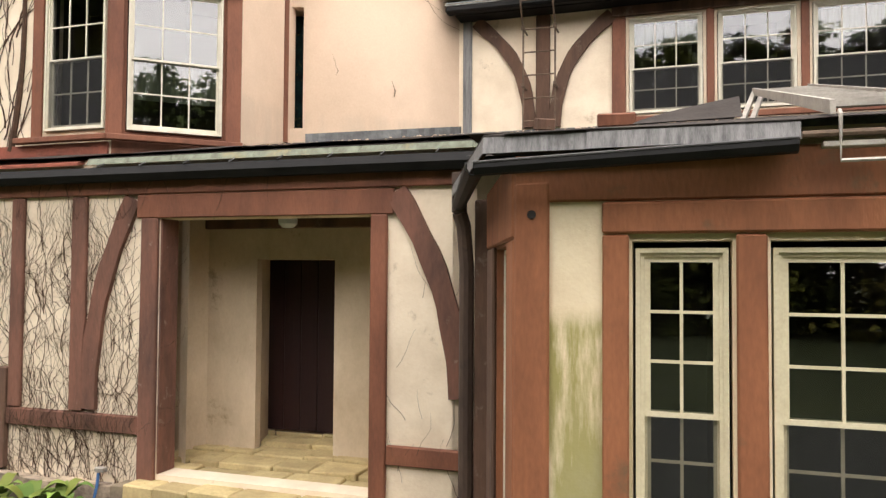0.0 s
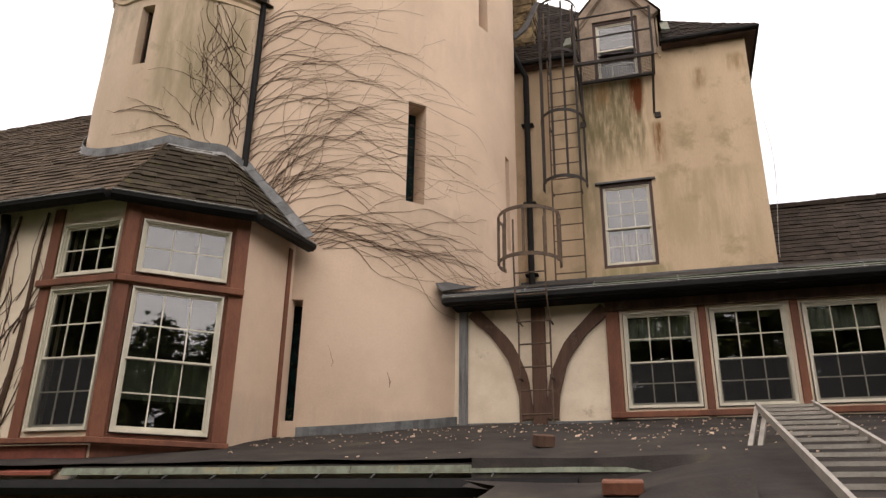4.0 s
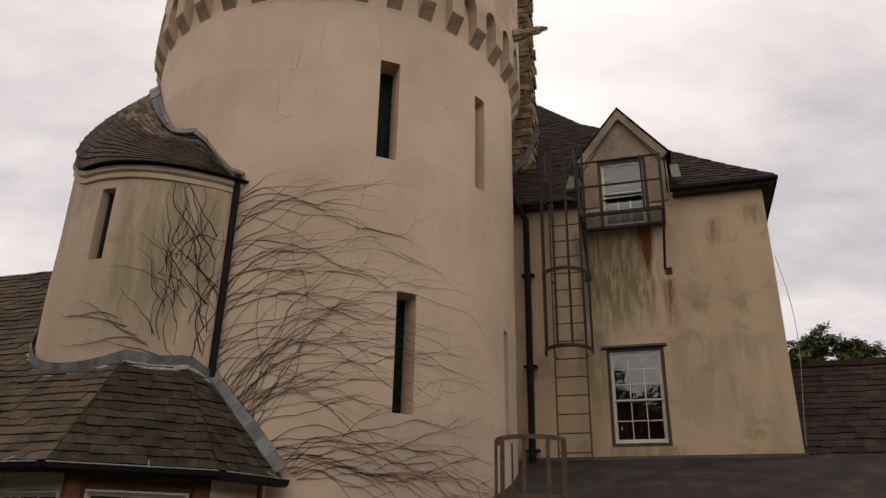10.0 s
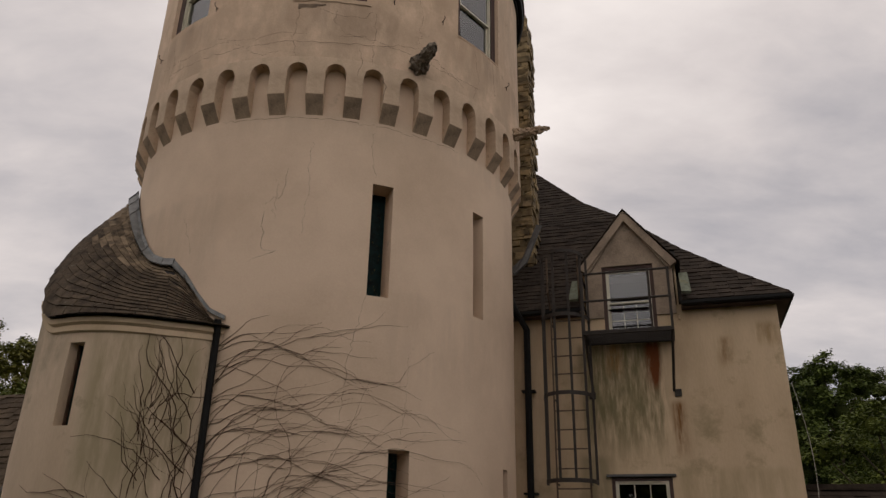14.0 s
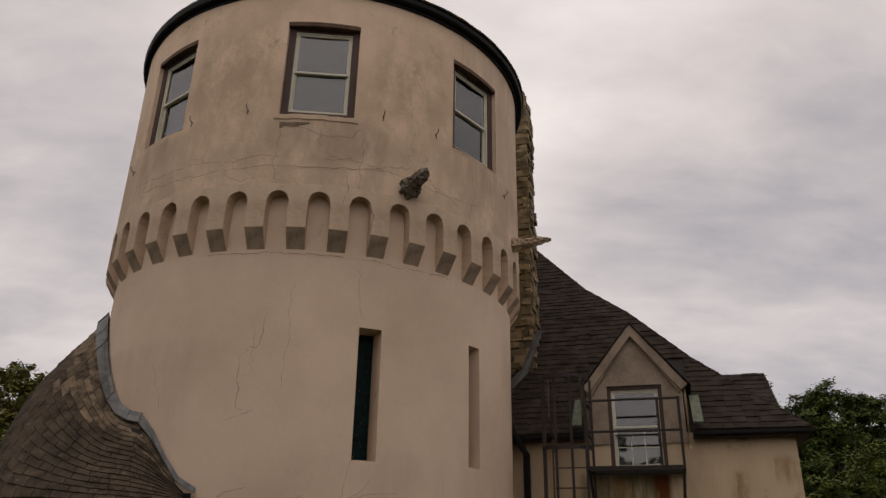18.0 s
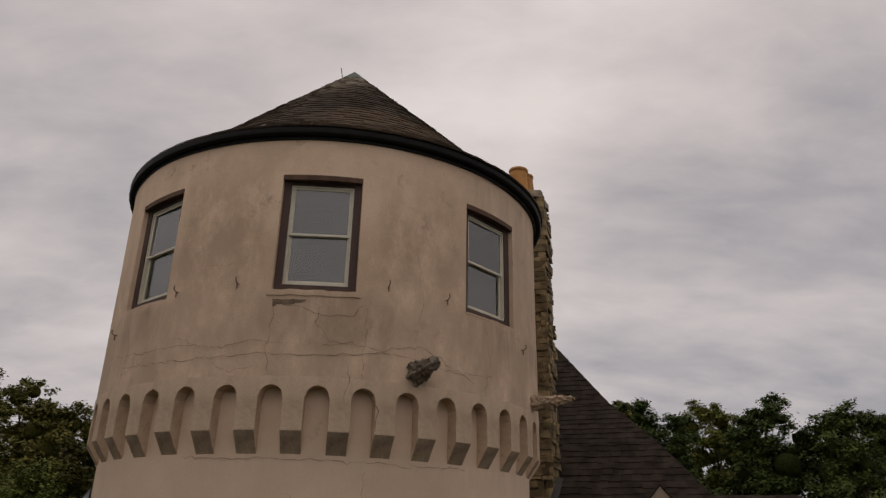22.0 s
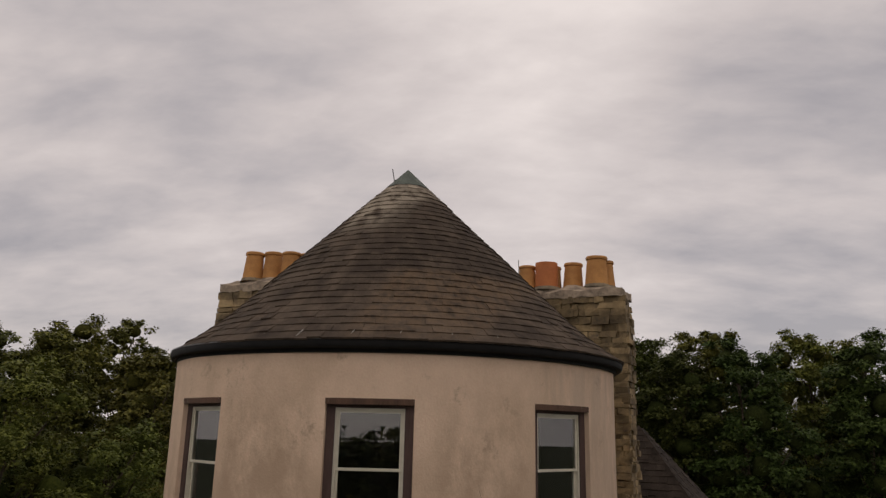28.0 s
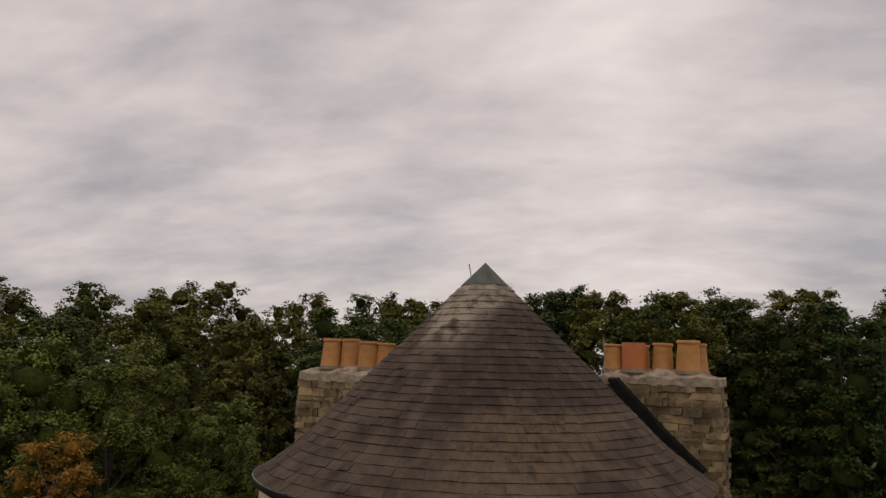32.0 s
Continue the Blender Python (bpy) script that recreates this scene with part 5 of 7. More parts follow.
            poly_solid(bm, [p + c, p + e2 + lift, q + e2, q + c - lift * 0.5], (0, 0, 0.012))
            part("hip_tile", bm, SLATE, roof)
    for k in range(4):
        bm = bevelled(eu - 4.6 - 0.12 - 0.42 * (k + 1), eu - 4.6 - 0.12 - 0.42 * k, ev + 4.5, ev + 4.72, EAVE_Z + 5.0, EAVE_Z + 5.09, 0.02, jit=0.006)
        part("ridge_tile", bm, SLATE, roof)
    bm = bmesh.new()
    for (a0, a1, b0, b1) in ((-3.0, -1.17, 12.19, 12.27), (0.43, 2.09, 12.19, 12.27), (2.03, 2.09, 12.27, 21.7)):
        bm = bmesh.new()
        box(bm, a0, a1, b0, b1, EAVE_Z - 0.065, EAVE_Z + 0.0)
        bmesh.ops.bevel(bm, geom=bm.edges[:], offset=0.015, segments=2, affect="EDGES")
        part("gutter", bm, GUTTER, h, "black eaves gutter")
    for (a0, a1, b0, b1) in ((-3.0, -1.17, 12.27, 12.45), (0.43, 2.03, 12.27, 12.45), (1.85, 2.03, 12.45, 21.6)):
        bm = bmesh.new()
        box(bm, a0, a1, b0, b1, EAVE_Z - 0.09, EAVE_Z - 0.05)
        part("soffit", bm, CASING, h)
    # dormer
    dl, dr, dz0, dzs, dza = -1.17, 0.43, 11.4, 12.27, 13.28
    cu = (dl + dr) / 2
    dv = HV - 0.03
    wl, wr, wz0, wz1 = -0.80, 0.04, 11.4, 12.30
    bm = bmesh.new()
    outer = [(dl + 0.08, dz0), (dl + 0.08, dzs), (cu, dza - 0.09), (dr - 0.08, dzs), (dr - 0.08, dz0)]
    for pts in ([(dl + 0.08, dz0), (wl, dz0), (wl, wz1), (dl + 0.08, dzs)], [(wr, dz0), (dr - 0.08, dz0), (dr - 0.08, dzs), (wr, wz1)], [(wl, wz1), (wr, wz1), (dr - 0.08, dzs), (cu, dza - 0.09), (dl + 0.08, dzs)]):
        poly_solid(bm, [(x, dv, z) for x, z in pts], (0, 0.14, 0))
    dorm = part("dormer", bm, DORMER, h, "gabled dormer with stained render and moulded verges")
    window(h, pose(wl + 0.06, dv + 0.05, 11.03, 0, 0, 0), wr - wl - 0.12, wz1 - 11.03 - 0.06, 3, 1, split=0.52, casing=0.06, f=0.02, s=0.03, lower_rows=2, up_cols=1)
    for sgn, e in ((-1, dl), (1, dr)):
        for name, o, t, yy in (("verge", 0.0, 0.13, -0.09), ("verge_moulding", 0.13, 0.05, -0.05)):
            bm = bmesh.new()
            d = Vector((cu - e, 0, dza - dzs)).normalized()
            nn = Vector((-d.z * sgn, 0, d.x * sgn)) * (1 if sgn < 0 else 1)
            nn = Vector((d.z, 0, -d.x)) * (1 if sgn < 0 else -1)
            a = Vector((e, dv + yy, dzs)) + nn * o
            b = Vector((cu, dv + yy, dza)) + nn * o * 1.0
            b.x = cu
            poly_solid(bm, [a, b, b + Vector((0, 0, -t * 1.5)), a + nn * t], (0, 0.12, 0))
            part(name, bm, DORMER, dorm)
        bm = bmesh.new()
        e0 = Vector((e - 0.04 * -sgn * -1, dv - 0.12, dzs - 0.02))
        poly_solid(bm, [Vector((e + 0.05 * sgn, dv - 0.12, dzs - 0.03)), Vector((cu, dv - 0.12, dza + 0.012)), Vector((cu, 14.2, dza + 0.012)), Vector((e + 0.05 * sgn, 13.2, dzs - 0.03))], (0, 0, 0.018))
        part("dormer_roof", bm, SLATE, dorm)
        bm = bmesh.new()
        poly_solid(bm, [Vector((e - 0.06 * sgn, dv + 0.1, 11.3)), Vector((e - 0.06 * sgn, dv + 0.1, dzs)), Vector((e - 0.06 * sgn, 13.1, dzs)), Vector((e - 0.06 * sgn, 12.4, 11.3))], (0.03 * sgn, 0, 0))
        part("dormer_cheek", bm, STUCCO_OLD, dorm)
    for e, s in ((dl, -1), (dr, 1)):
        bm = bmesh.new()
        poly_solid(bm, [(e + s * 0.02, 12.10, 11.62), (e + s * 0.17, 12.13, 11.62), (e + s * 0.15, 12.56, 12.10), (e + s * 0.01, 12.56, 12.10)], (0, -0.03, 0.03))
        part("lead_flashing", bm, COPPER, h)
    # stone chimney on the house
    return h


house = build_house()


def build_chimney(u0, u1, v0, v1, z0, z1, pots, label, seed, show_from):
    c = thing("chimney_stack", (u0 + u1) / 2, (v0 + v1) / 2, z0, label, "chimney", "stone chimney stacks")
    bm = bmesh.new()
    box(bm, u0 + 0.05, u1 - 0.05, v0 + 0.05, v1 - 0.05, z0, z1 - 0.2)
    core = part("core", bm, MORTAR, c)
    rng = random.Random(seed)
    rest = bmesh.new()
    made = 0
    z = z1 - 0.24
    while z > z0:
        hgt = rng.uniform(0.05, 0.16)
        shoulder = max(0.0, 1 - (z1 - 0.24 - z) / 0.45) * 0.07
        for side in ("front", "right", "left"):
            x0, x1 = (u0, u1) if side == "front" else (v0, v1)
            x = x0
            while x < x1 - 0.03:
                w = min(rng.uniform(0.09, 0.36), x1 - x)
                if x1 - x - w < 0.07:
                    w = x1 - x
                pr = rng.uniform(-0.025, 0.04)
                a, b, q, t = x + 0.004, x + w - 0.004, z - hgt + 0.004, z - 0.003
                bb = bmesh.new() if (made < 300 and side == "front" and z > show_from) else None
                tgt = bb if bb is not None else rest
                if side == "front":
                    vs = box(tgt, a, b, v0 - pr * 0.7, v0 + 0.08, q, t, jit=0.018)
                elif side == "right":
                    vs = box(tgt, u1 - 0.12, u1 + pr - shoulder * rng.uniform(0.4, 1.2), a, b, q, t, jit=0.014)
                else:
                    vs = box(tgt, u0 - pr, u0 + 0.08, a, b, q, t, jit=0.012)
                if bb is not None:
                    part("stone", bb, STONE, core)
                    made += 1
                x += w
        z -= hgt
    part("stone_field", rest, STONE, core, kind="stuff")
    bm = bmesh.new()
    n = 14
    top = []
    for i in range(n + 1):
        row = []
        for j in range(7):
            x, y = u0 + 0.01 + (u1 - u0 - 0.05) * i / n, v0 - 0.02 + (v1 - v0 + 0.04) * j / 6
            edge = min(i, n - i, j * 2, (6 - j) * 2)
            row.append(bm.verts.new((x + rng.uniform(-.025, .025), y + rng.uniform(-.02, .02), z1 - 0.12 + 0.045 * min(edge, 3) + rng.uniform(-.04, .03))))
        top.append(row)
    for i in range(n):
        for j in range(6):
            bm.faces.new((top[i][j], top[i + 1][j], top[i + 1][j + 1], top[i][j + 1]))
    rim = [top[i][0] for i in range(n + 1)] + [top[n][j] for j in range(1, 7)] + [top[i][6] for i in range(n - 1, -1, -1)] + [top[0][j] for j in range(5, 0, -1)]
    low = [bm.verts.new((v.co.x, v.co.y, z1 - 0.25 + rng.uniform(-.015, .015))) for v in rim]
    for i in range(len(rim)):
        k = (i + 1) % len(rim)
        bm.faces.new((rim[i], rim[k], low[k], low[i]))
    part("cap", bm, CEMENT, c, "crumbling cement cap")
    for x, y, r, hh, red in pots:
        p = thing("chimney_pot", x, y, z1 - 0.02, "orange cylindrical clay chimney pot" if red else "tapered buff clay chimney pot with a rolled rim", "chimney pot", "chimney pots")
        bm = bmesh.new()
        pr = [(r * 1.02, 0), (r * 1.0, hh), (r * 0.86, hh), (r * 0.84, 0.05)] if red else [(r * 1.12, 0), (r * 1.10, 0.05), (r * 0.92, hh * 0.88), (r * 1.02, hh * 0.90), (r * 1.05, hh * 0.95), (r * 0.98, hh), (r * 0.8, hh), (r * 0.78, 0.1)]
        lathe(bm, pr, 20)
        part("pot", bm, CLAY_RED if red else CLAY, p, m=pose(x, y, z1 - 0.03, rng.uniform(-2, 2), rng.uniform(-2, 2), 0), smooth=True)
        bm = bmesh.new()
        lathe(bm, [(r * 1.3, 0), (r * 1.15, 0.06), (r * 1.0, 0.07)], 14)
        part("mortar_bed", bm, MORTAR, p, m=pose(x, y, z1 - 0.05))
    return c


build_chimney(-4.272, -2.16, 13.589, 14.31, 9.0, 19.10, [(-4.034, 13.868, 0.16, 0.476, 0), (-3.651, 13.847, 0.207, 0.507, 1), (-3.599, 14.075, 0.155, 0.476, 0), (-3.195, 14.034, 0.171, 0.507, 0), (-2.709, 13.847, 0.191, 0.559, 0), (-2.584, 14.054, 0.155, 0.507, 0)], "rubble limestone chimney stack with six clay pots", 5, 15.2)
build_chimney(-8.85, -6.9, 10.9, 11.75, 9.0, 19.03, [(-8.31, 11.12, 0.165, 0.52, 0), (-7.97, 11.25, 0.165, 0.52, 0), (-7.55, 11.2, 0.165, 0.48, 0), (-7.3, 11.35, 0.165, 0.46, 0)], "rubble limestone chimney stack with four clay pots", 6, 17.4)

# black sheet, outline fitted to the camera's view of the dark gap
bm = bmesh.new()
poly_solid(bm, [(-4.002, 13.568, 18.96), (-3.837, 13.568, 18.96), (-3.061, 13.568, 18.150000000000002), (-2.388, 13.568, 17.53), (-2.698, 13.568, 17.330000000000002), (-3.423, 13.568, 18.080000000000002)], (0, -0.16, -0.03))
part("valley_lead", bm, GUTTER, house, "black strip between roof and stack, shaped to fit the camera's view")

bm = bmesh.new()
tube(bm, [(-4.147, 13.744, 18.9), (-4.168, 13.744, 19.66)], 0.009, 6)
part("lightning_rod", bm, ALU, house, "thin pale rod beside the pots")

bm = bmesh.new()
poly_solid(bm, [(-1.98, 12.98, 13.45), (-1.88, 12.96, 13.42), (-2.12, 12.72, 12.62), (-2.34, 12.62, 12.36), (-2.42, 12.66, 12.48), (-2.22, 12.78, 12.72)], (0, -0.03, 0.02))
part("lead_soaker", bm, LEAD, house, "blue-grey lead beside the stack foot")


# ---- slate wing behind, to the side of the house ----
def build_side_wing():
    w = thing("side_wing", 5.5, 14.3, GROUND_Z, "low wing with a long dark slate roof", "house wing")
    part("wall", flat_wall(1.9, 12.9, 11.0, 12.9, GROUND_Z, 7.3, []), STUCCO_OLD, w)
    bm = bmesh.new()
    A, B, C, D = Vector((1.88, 12.5, 6.95)), Vector((11.2, 12.5, 6.95)), Vector((11.2, 14.3, 8.84)), Vector((1.88, 14.3, 8.84))
    poly_solid(bm, [A, B, C, D], (0, 0.1, -0.1))
    poly_solid(bm, [D, C, C + Vector((0, 1.8, -1.8)), D + Vector((0, 1.8, -1.8))], (0, -0.1, -0.1))
    roof = part("roof", bm, UNDERLAY, w, "sloping roof of dark slates with pale lichen")
    rest = bmesh.new()
    slates(roof, [A, B, C, D], 0.15, 0.2, SLATE, 200, bond_seed=77, joined=rest)
    part("slate_field", rest, SLATE, roof, kind="stuff")
    bm = bmesh.new()
    for k in range(28):
        box(bm, 1.9 + k * 0.33, 1.9 + k * 0.33 + 0.325, 14.18, 14.42, 8.80, 8.89, jit=0.008)
    part("ridge_tiles", bm, SLATE, roof)
    b = thing("side_dormer", 1.9, 17.05, 11.3, "slate cross roof on the side of the house", "dormer")
    bm = bmesh.new()
    p = [Vector((0.2, 15.36, 11.87)), Vector((2.24, 15.36, 11.87)), Vector((2.10, 17.05, 13.43)), Vector((0.2, 17.05, 13.43))]
    poly_solid(bm, p, (0, 0.1, -0.12))
    poly_solid(bm, [p[3], p[2], Vector((2.24, 18.74, 11.87)), Vector((0.2, 18.74, 11.87))], (0, -0.1, -0.12))
    poly_solid(bm, [p[1], p[2], Vector((2.24, 18.74, 11.87))], (-0.1, 0, -0.02))
    r2 = part("roof", bm, UNDERLAY, b)
    rest = bmesh.new()
    slates(r2, p, 0.17, 0.28, SLATE, 0, bond_seed=79, joined=rest)
    part("slate_field", rest, SLATE, r2, kind="stuff")
    bm = bmesh.new()
    box(bm, 1.86, 2.2, 15.55, 18.55, GROUND_Z, 11.9)
    part("wall", bm, STUCCO_OLD, b)


build_side_wing()

# ---- bay with canted window ----
BAY = [(-9.5, 6.3), (-5.34, 6.3), (-4.40, 7.12), (-4.38, 8.3)]


def slope_z(v):
    return 3.20 + 0.197 * (v - 3.6)


def build_bay():
    b = thing("bay", -5.5, 7.0, 3.4, "half-timbered bay with canted sash windows and a slate hip", "bay")
    (a0, b0), (a1, b1), (a2, b2), (a3, b3) = BAY
    wa = (-6.18, -5.40)
    holes = [(wa[0] - a0, wa[1] - a0, 3.98, 5.48), (wa[0] - a0, wa[1] - a0, 5.60, 6.22)]
    part("wall", flat_wall(a0, b0, a1, b1, 3.4, 6.5, holes, 0.2), PLASTER, b, "vine-marked plaster wall")
    L = math.hypot(a2 - a1, b2 - b1)
    hc = [(0.13, L - 0.17, 3.97, 5.48), (0.13, L - 0.17, 5.62, 6.24)]
    part("wall", flat_wall(a1, b1, a2, b2, 3.4, 6.5, hc, 0.2), TIMBER, b, "red-brown painted timber face")
    part("wall", flat_wall(a2, b2, a3, b3, 3.4, 6.5, [], 0.2), STUCCO, b, "pink stucco return wall")
    for x0, x1, z0, z1, rows, lower in ((*holes[0], 2, 2), (*holes[1], 2, 2)):
        window(b, along(a0, b0, a1, b1, x0 + 0.03, z0 + 0.03, 0.03), x1 - x0 - 0.06, z1 - z0 - 0.06, 3, rows, casing=0.02, casing_mat=FRAME, fixed=z0 > 5.5, screen="lower")
    for i, (x0, x1, z0, z1) in enumerate(hc):
        window(b, along(a1, b1, a2, b2, x0 + 0.03, z0 + 0.03, 0.03), x1 - x0 - 0.06, z1 - z0 - 0.06, 3, 2, casing=0.02, casing_mat=FRAME, fixed=i == 1, blind=(GREENBLIND, 0.22, 0.52) if i == 0 else None)
    # posts, rails and sills
    for x0, x1 in ((wa[0] - 0.17, wa[0] - 0.035), (a1 - 0.055, a1 + 0.0)):
        part("timber_post", bevelled(x0, x1, b0 - 0.035, b0, 3.925, 6.42), TIMBER, b)
    m = along(a1, b1, a2, b2, 0, 0)
    for x0, x1 in ((-0.035, 0.10), (L - 0.14, L + 0.02)):
        part("timber_post", bevelled(x0, x1, -0.035, 0.0, 3.925, 6.42, m=m), TIMBER, b)
    part("transom", bevelled(wa[0] - 0.19, a1 + 0.02, b0 - 0.085, b0 - 0.036, 5.50, 5.575), TIMBER, b)
    part("transom", bevelled(-0.03, L + 0.02, -0.085, -0.036, 5.50, 5.575, m=m), TIMBER, b)
    part("window_sill", bevelled(-6.5, a1 + 0.03, b0 - 0.12, b0 - 0.036, 3.86, 3.92), TIMBER, b)
    part("window_sill", bevelled(-0.05, L + 0.03, -0.12, -0.036, 3.86, 3.92, m=m), TIMBER, b)
    part("timber_post", bevelled(-0.085, 0.0, -0.02, 0.12, 4.1, 6.42, m=along(a2, b2, a3, b3, 1.0, 0)), TIMBER, b)
    bm = bmesh.new()
    for k in range(3):
        pts = [(-6.62 - 0.33 * k + (0.22 - 0.1 * k) * s + 0.05 * math.sin(s * 5 + k), b0 - 0.02, 3.8 + s * 2.6) for s in [i / 8 for i in range(9)]]
        tube(bm, pts, 0.035 - 0.008 * k, 7, 0.015)
    part("vine_trunk", bm, VINE, b, "thick climbing vine stems")
    # eaves
    E = [Vector((-12.0, 6.08, 6.44)), Vector((-5.44, 6.08, 6.44)), Vector((-4.27, 7.03, 6.44)), Vector((-4.17, 8.14, 6.46))]
    Q, T = Vector((-5.82, 7.27, 7.69)), Vector((-5.20, 8.05, 7.62))
    P = Vector((-5.30, 7.73, 7.70))
    top_l, top_r = Vector((-12.0, 9.3, 9.82)), Vector((-6.2, 9.3, 9.82))
    bm = bmesh.new()
    for pts in ([E[0], E[1], Q, top_r, top_l], [E[1], E[2], P, Q], [E[2], E[3], T, P]):
        bm.faces.new([bm.verts.new(p + Vector((0, 0, 0.008))) for p in pts])
    bm.faces.new([bm.verts.new(p) for p in (top_l, top_r, Vector((-6.2, 12.6, 6.5)), Vector((-12, 12.6, 6.5)))])
    roof = part("roof", bm, SLATE_MOSS, b, "hipped roof of mossy dark slates")
    rest = bmesh.new()
    slates(roof, [Vector((-9.0, 6.08, 6.44)), E[1], Q, Vector((-6.2, 8.2, 8.666)), Vector((-9.0, 8.2, 8.666))], 0.135, 0.19, SLATE_BAY, 190, bond_seed=5, joined=rest)
    slates(roof, [Vector((-12, 6.08, 6.44)), Vector((-9.0, 6.08, 6.44)), Vector((-9.0, 9.3, 9.82)), top_l], 0.135, 0.19, SLATE, 0, bond_seed=6, joined=rest)
    slates(roof, [Vector((-9.0, 8.2, 8.666)), Vector((-6.9, 8.2, 8.666)), Vector((-6.9, 9.3, 9.82)), Vector((-9.0, 9.3, 9.82))], 0.135, 0.19, SLATE, 0, bond_seed=9, joined=rest)
    part("slate_field", rest, SLATE_BAY, roof, kind="stuff")
    rest = bmesh.new()
    slates(roof, [E[1], E[2], P, Q], 0.135, 0.18, SLATE_MOSS, 60, bond_seed=7, joined=rest)
    slates(roof, [E[2], E[3], T, P], 0.135, 0.18, SLATE_MOSS, 50, bond_seed=8, joined=rest)
    part("slate_field", rest, SLATE_MOSS, roof, kind="stuff")
    a, c = E[3] + Vector((0.0, 0.0, 0.02)), T + Vector((0.0, -0.02, 0.04))
    for k in range(7):
        p, q = a.lerp(c, k / 7), a.lerp(c, (k + 1.15) / 7)
        bm = bmesh.new()
        poly_solid(bm, [p + Vector((-0.02, -0.1, 0.03)), q + Vector((-0.02, -0.1, 0.02)), q + Vector((0.03, 0.04, 0.12)), p + Vector((0.03, 0.04, 0.13))], (0.012, 0, 0.015))
        part("lead_step", bm, LEAD_BLUE, b, "stepped lead flashing up the tower")
    for p, q in zip(E, E[1:]):
        bm = bmesh.new()
        d = (q - p).normalized()
        o = Vector((d.y, -d.x, 0))
        poly_solid(bm, [p + o * 0.08 + Vector((0, 0, -0.082)), p + o * 0.115 + Vector((0, 0, -0.05)), p + o * 0.12 + Vector((0, 0, -0.005)), p, p + Vector((0, 0, -0.085))], q - p)
        part("gutter", bm, GUTTER, b)
        bm = bmesh.new()
        tube(bm, [p + o * 0.122 + Vector((0, 0, 0.0)), q + o * 0.122], 0.008, 6)
        part("gutter_lip", bm, LEAD_PALE, b)
        for k in range(1, int((q - p).length / 0.9) + 1):
            bm = bmesh.new()
            m = p.lerp(q, k * 0.9 / (q - p).length - 0.02)
            tube(bm, [m + o * 0.125 + Vector((0, 0, -0.01)), m + o * 0.10 + Vector((0, 0, 0.02)), m - o * 0.05 + Vector((0, 0, 0.075))], 0.007, 4)
            part("gutter_strap", bm, LEAD_PALE, b)
    bm = bmesh.new()
    tube(bm, [(-6.98, 6.2, 6.4), (-6.98, 6.24, 6.2), (-6.98, 6.24, 3.7)], 0.05, 10)
    part("drain_pipe", bm, GUTTER, b, smooth=True)


build_bay()

# ---- low front: porch wing and garden room under one felt roof ----
PV, GV = 5.93, 3.81


def brace(pts, width, v0, depth):
    """A curved timber from points (u, z) along its middle."""
    bm = bmesh.new()
    rows = []
    n = len(pts)
    for i, (x, z) in enumerate(pts):
        d = Vector((pts[min(i + 1, n - 1)][0] - pts[max(i - 1, 0)][0], pts[min(i + 1, n - 1)][1] - pts[max(i - 1, 0)][1])).normalized()
        o = Vector((-d.y, d.x)) * width / 2 * (1 + 0.08 * math.sin(i * 1.7))
        rows.append([bm.verts.new((x + s * o.x, v, z + s * o.y)) for s, v in ((-1, v0), (1, v0), (1, v0 - depth), (-1, v0 - depth))])
    for a, b in zip(rows, rows[1:]):
        for k in range(4):
            bm.faces.new((a[k], a[(k + 1) % 4], b[(k + 1) % 4], b[k]))
    bm.faces.new(rows[0]); bm.faces.new(rows[-1][::-1])
    return bm


def bow(p, q, sag, n=12):
    p, q = Vector(p), Vector(q)
    d = (q - p)
    o = Vector((-d.y, d.x)).normalized()
    return [tuple(p.lerp(q, i / n) + o * sag * math.sin(math.pi * i / n)) for i in range(n + 1)]


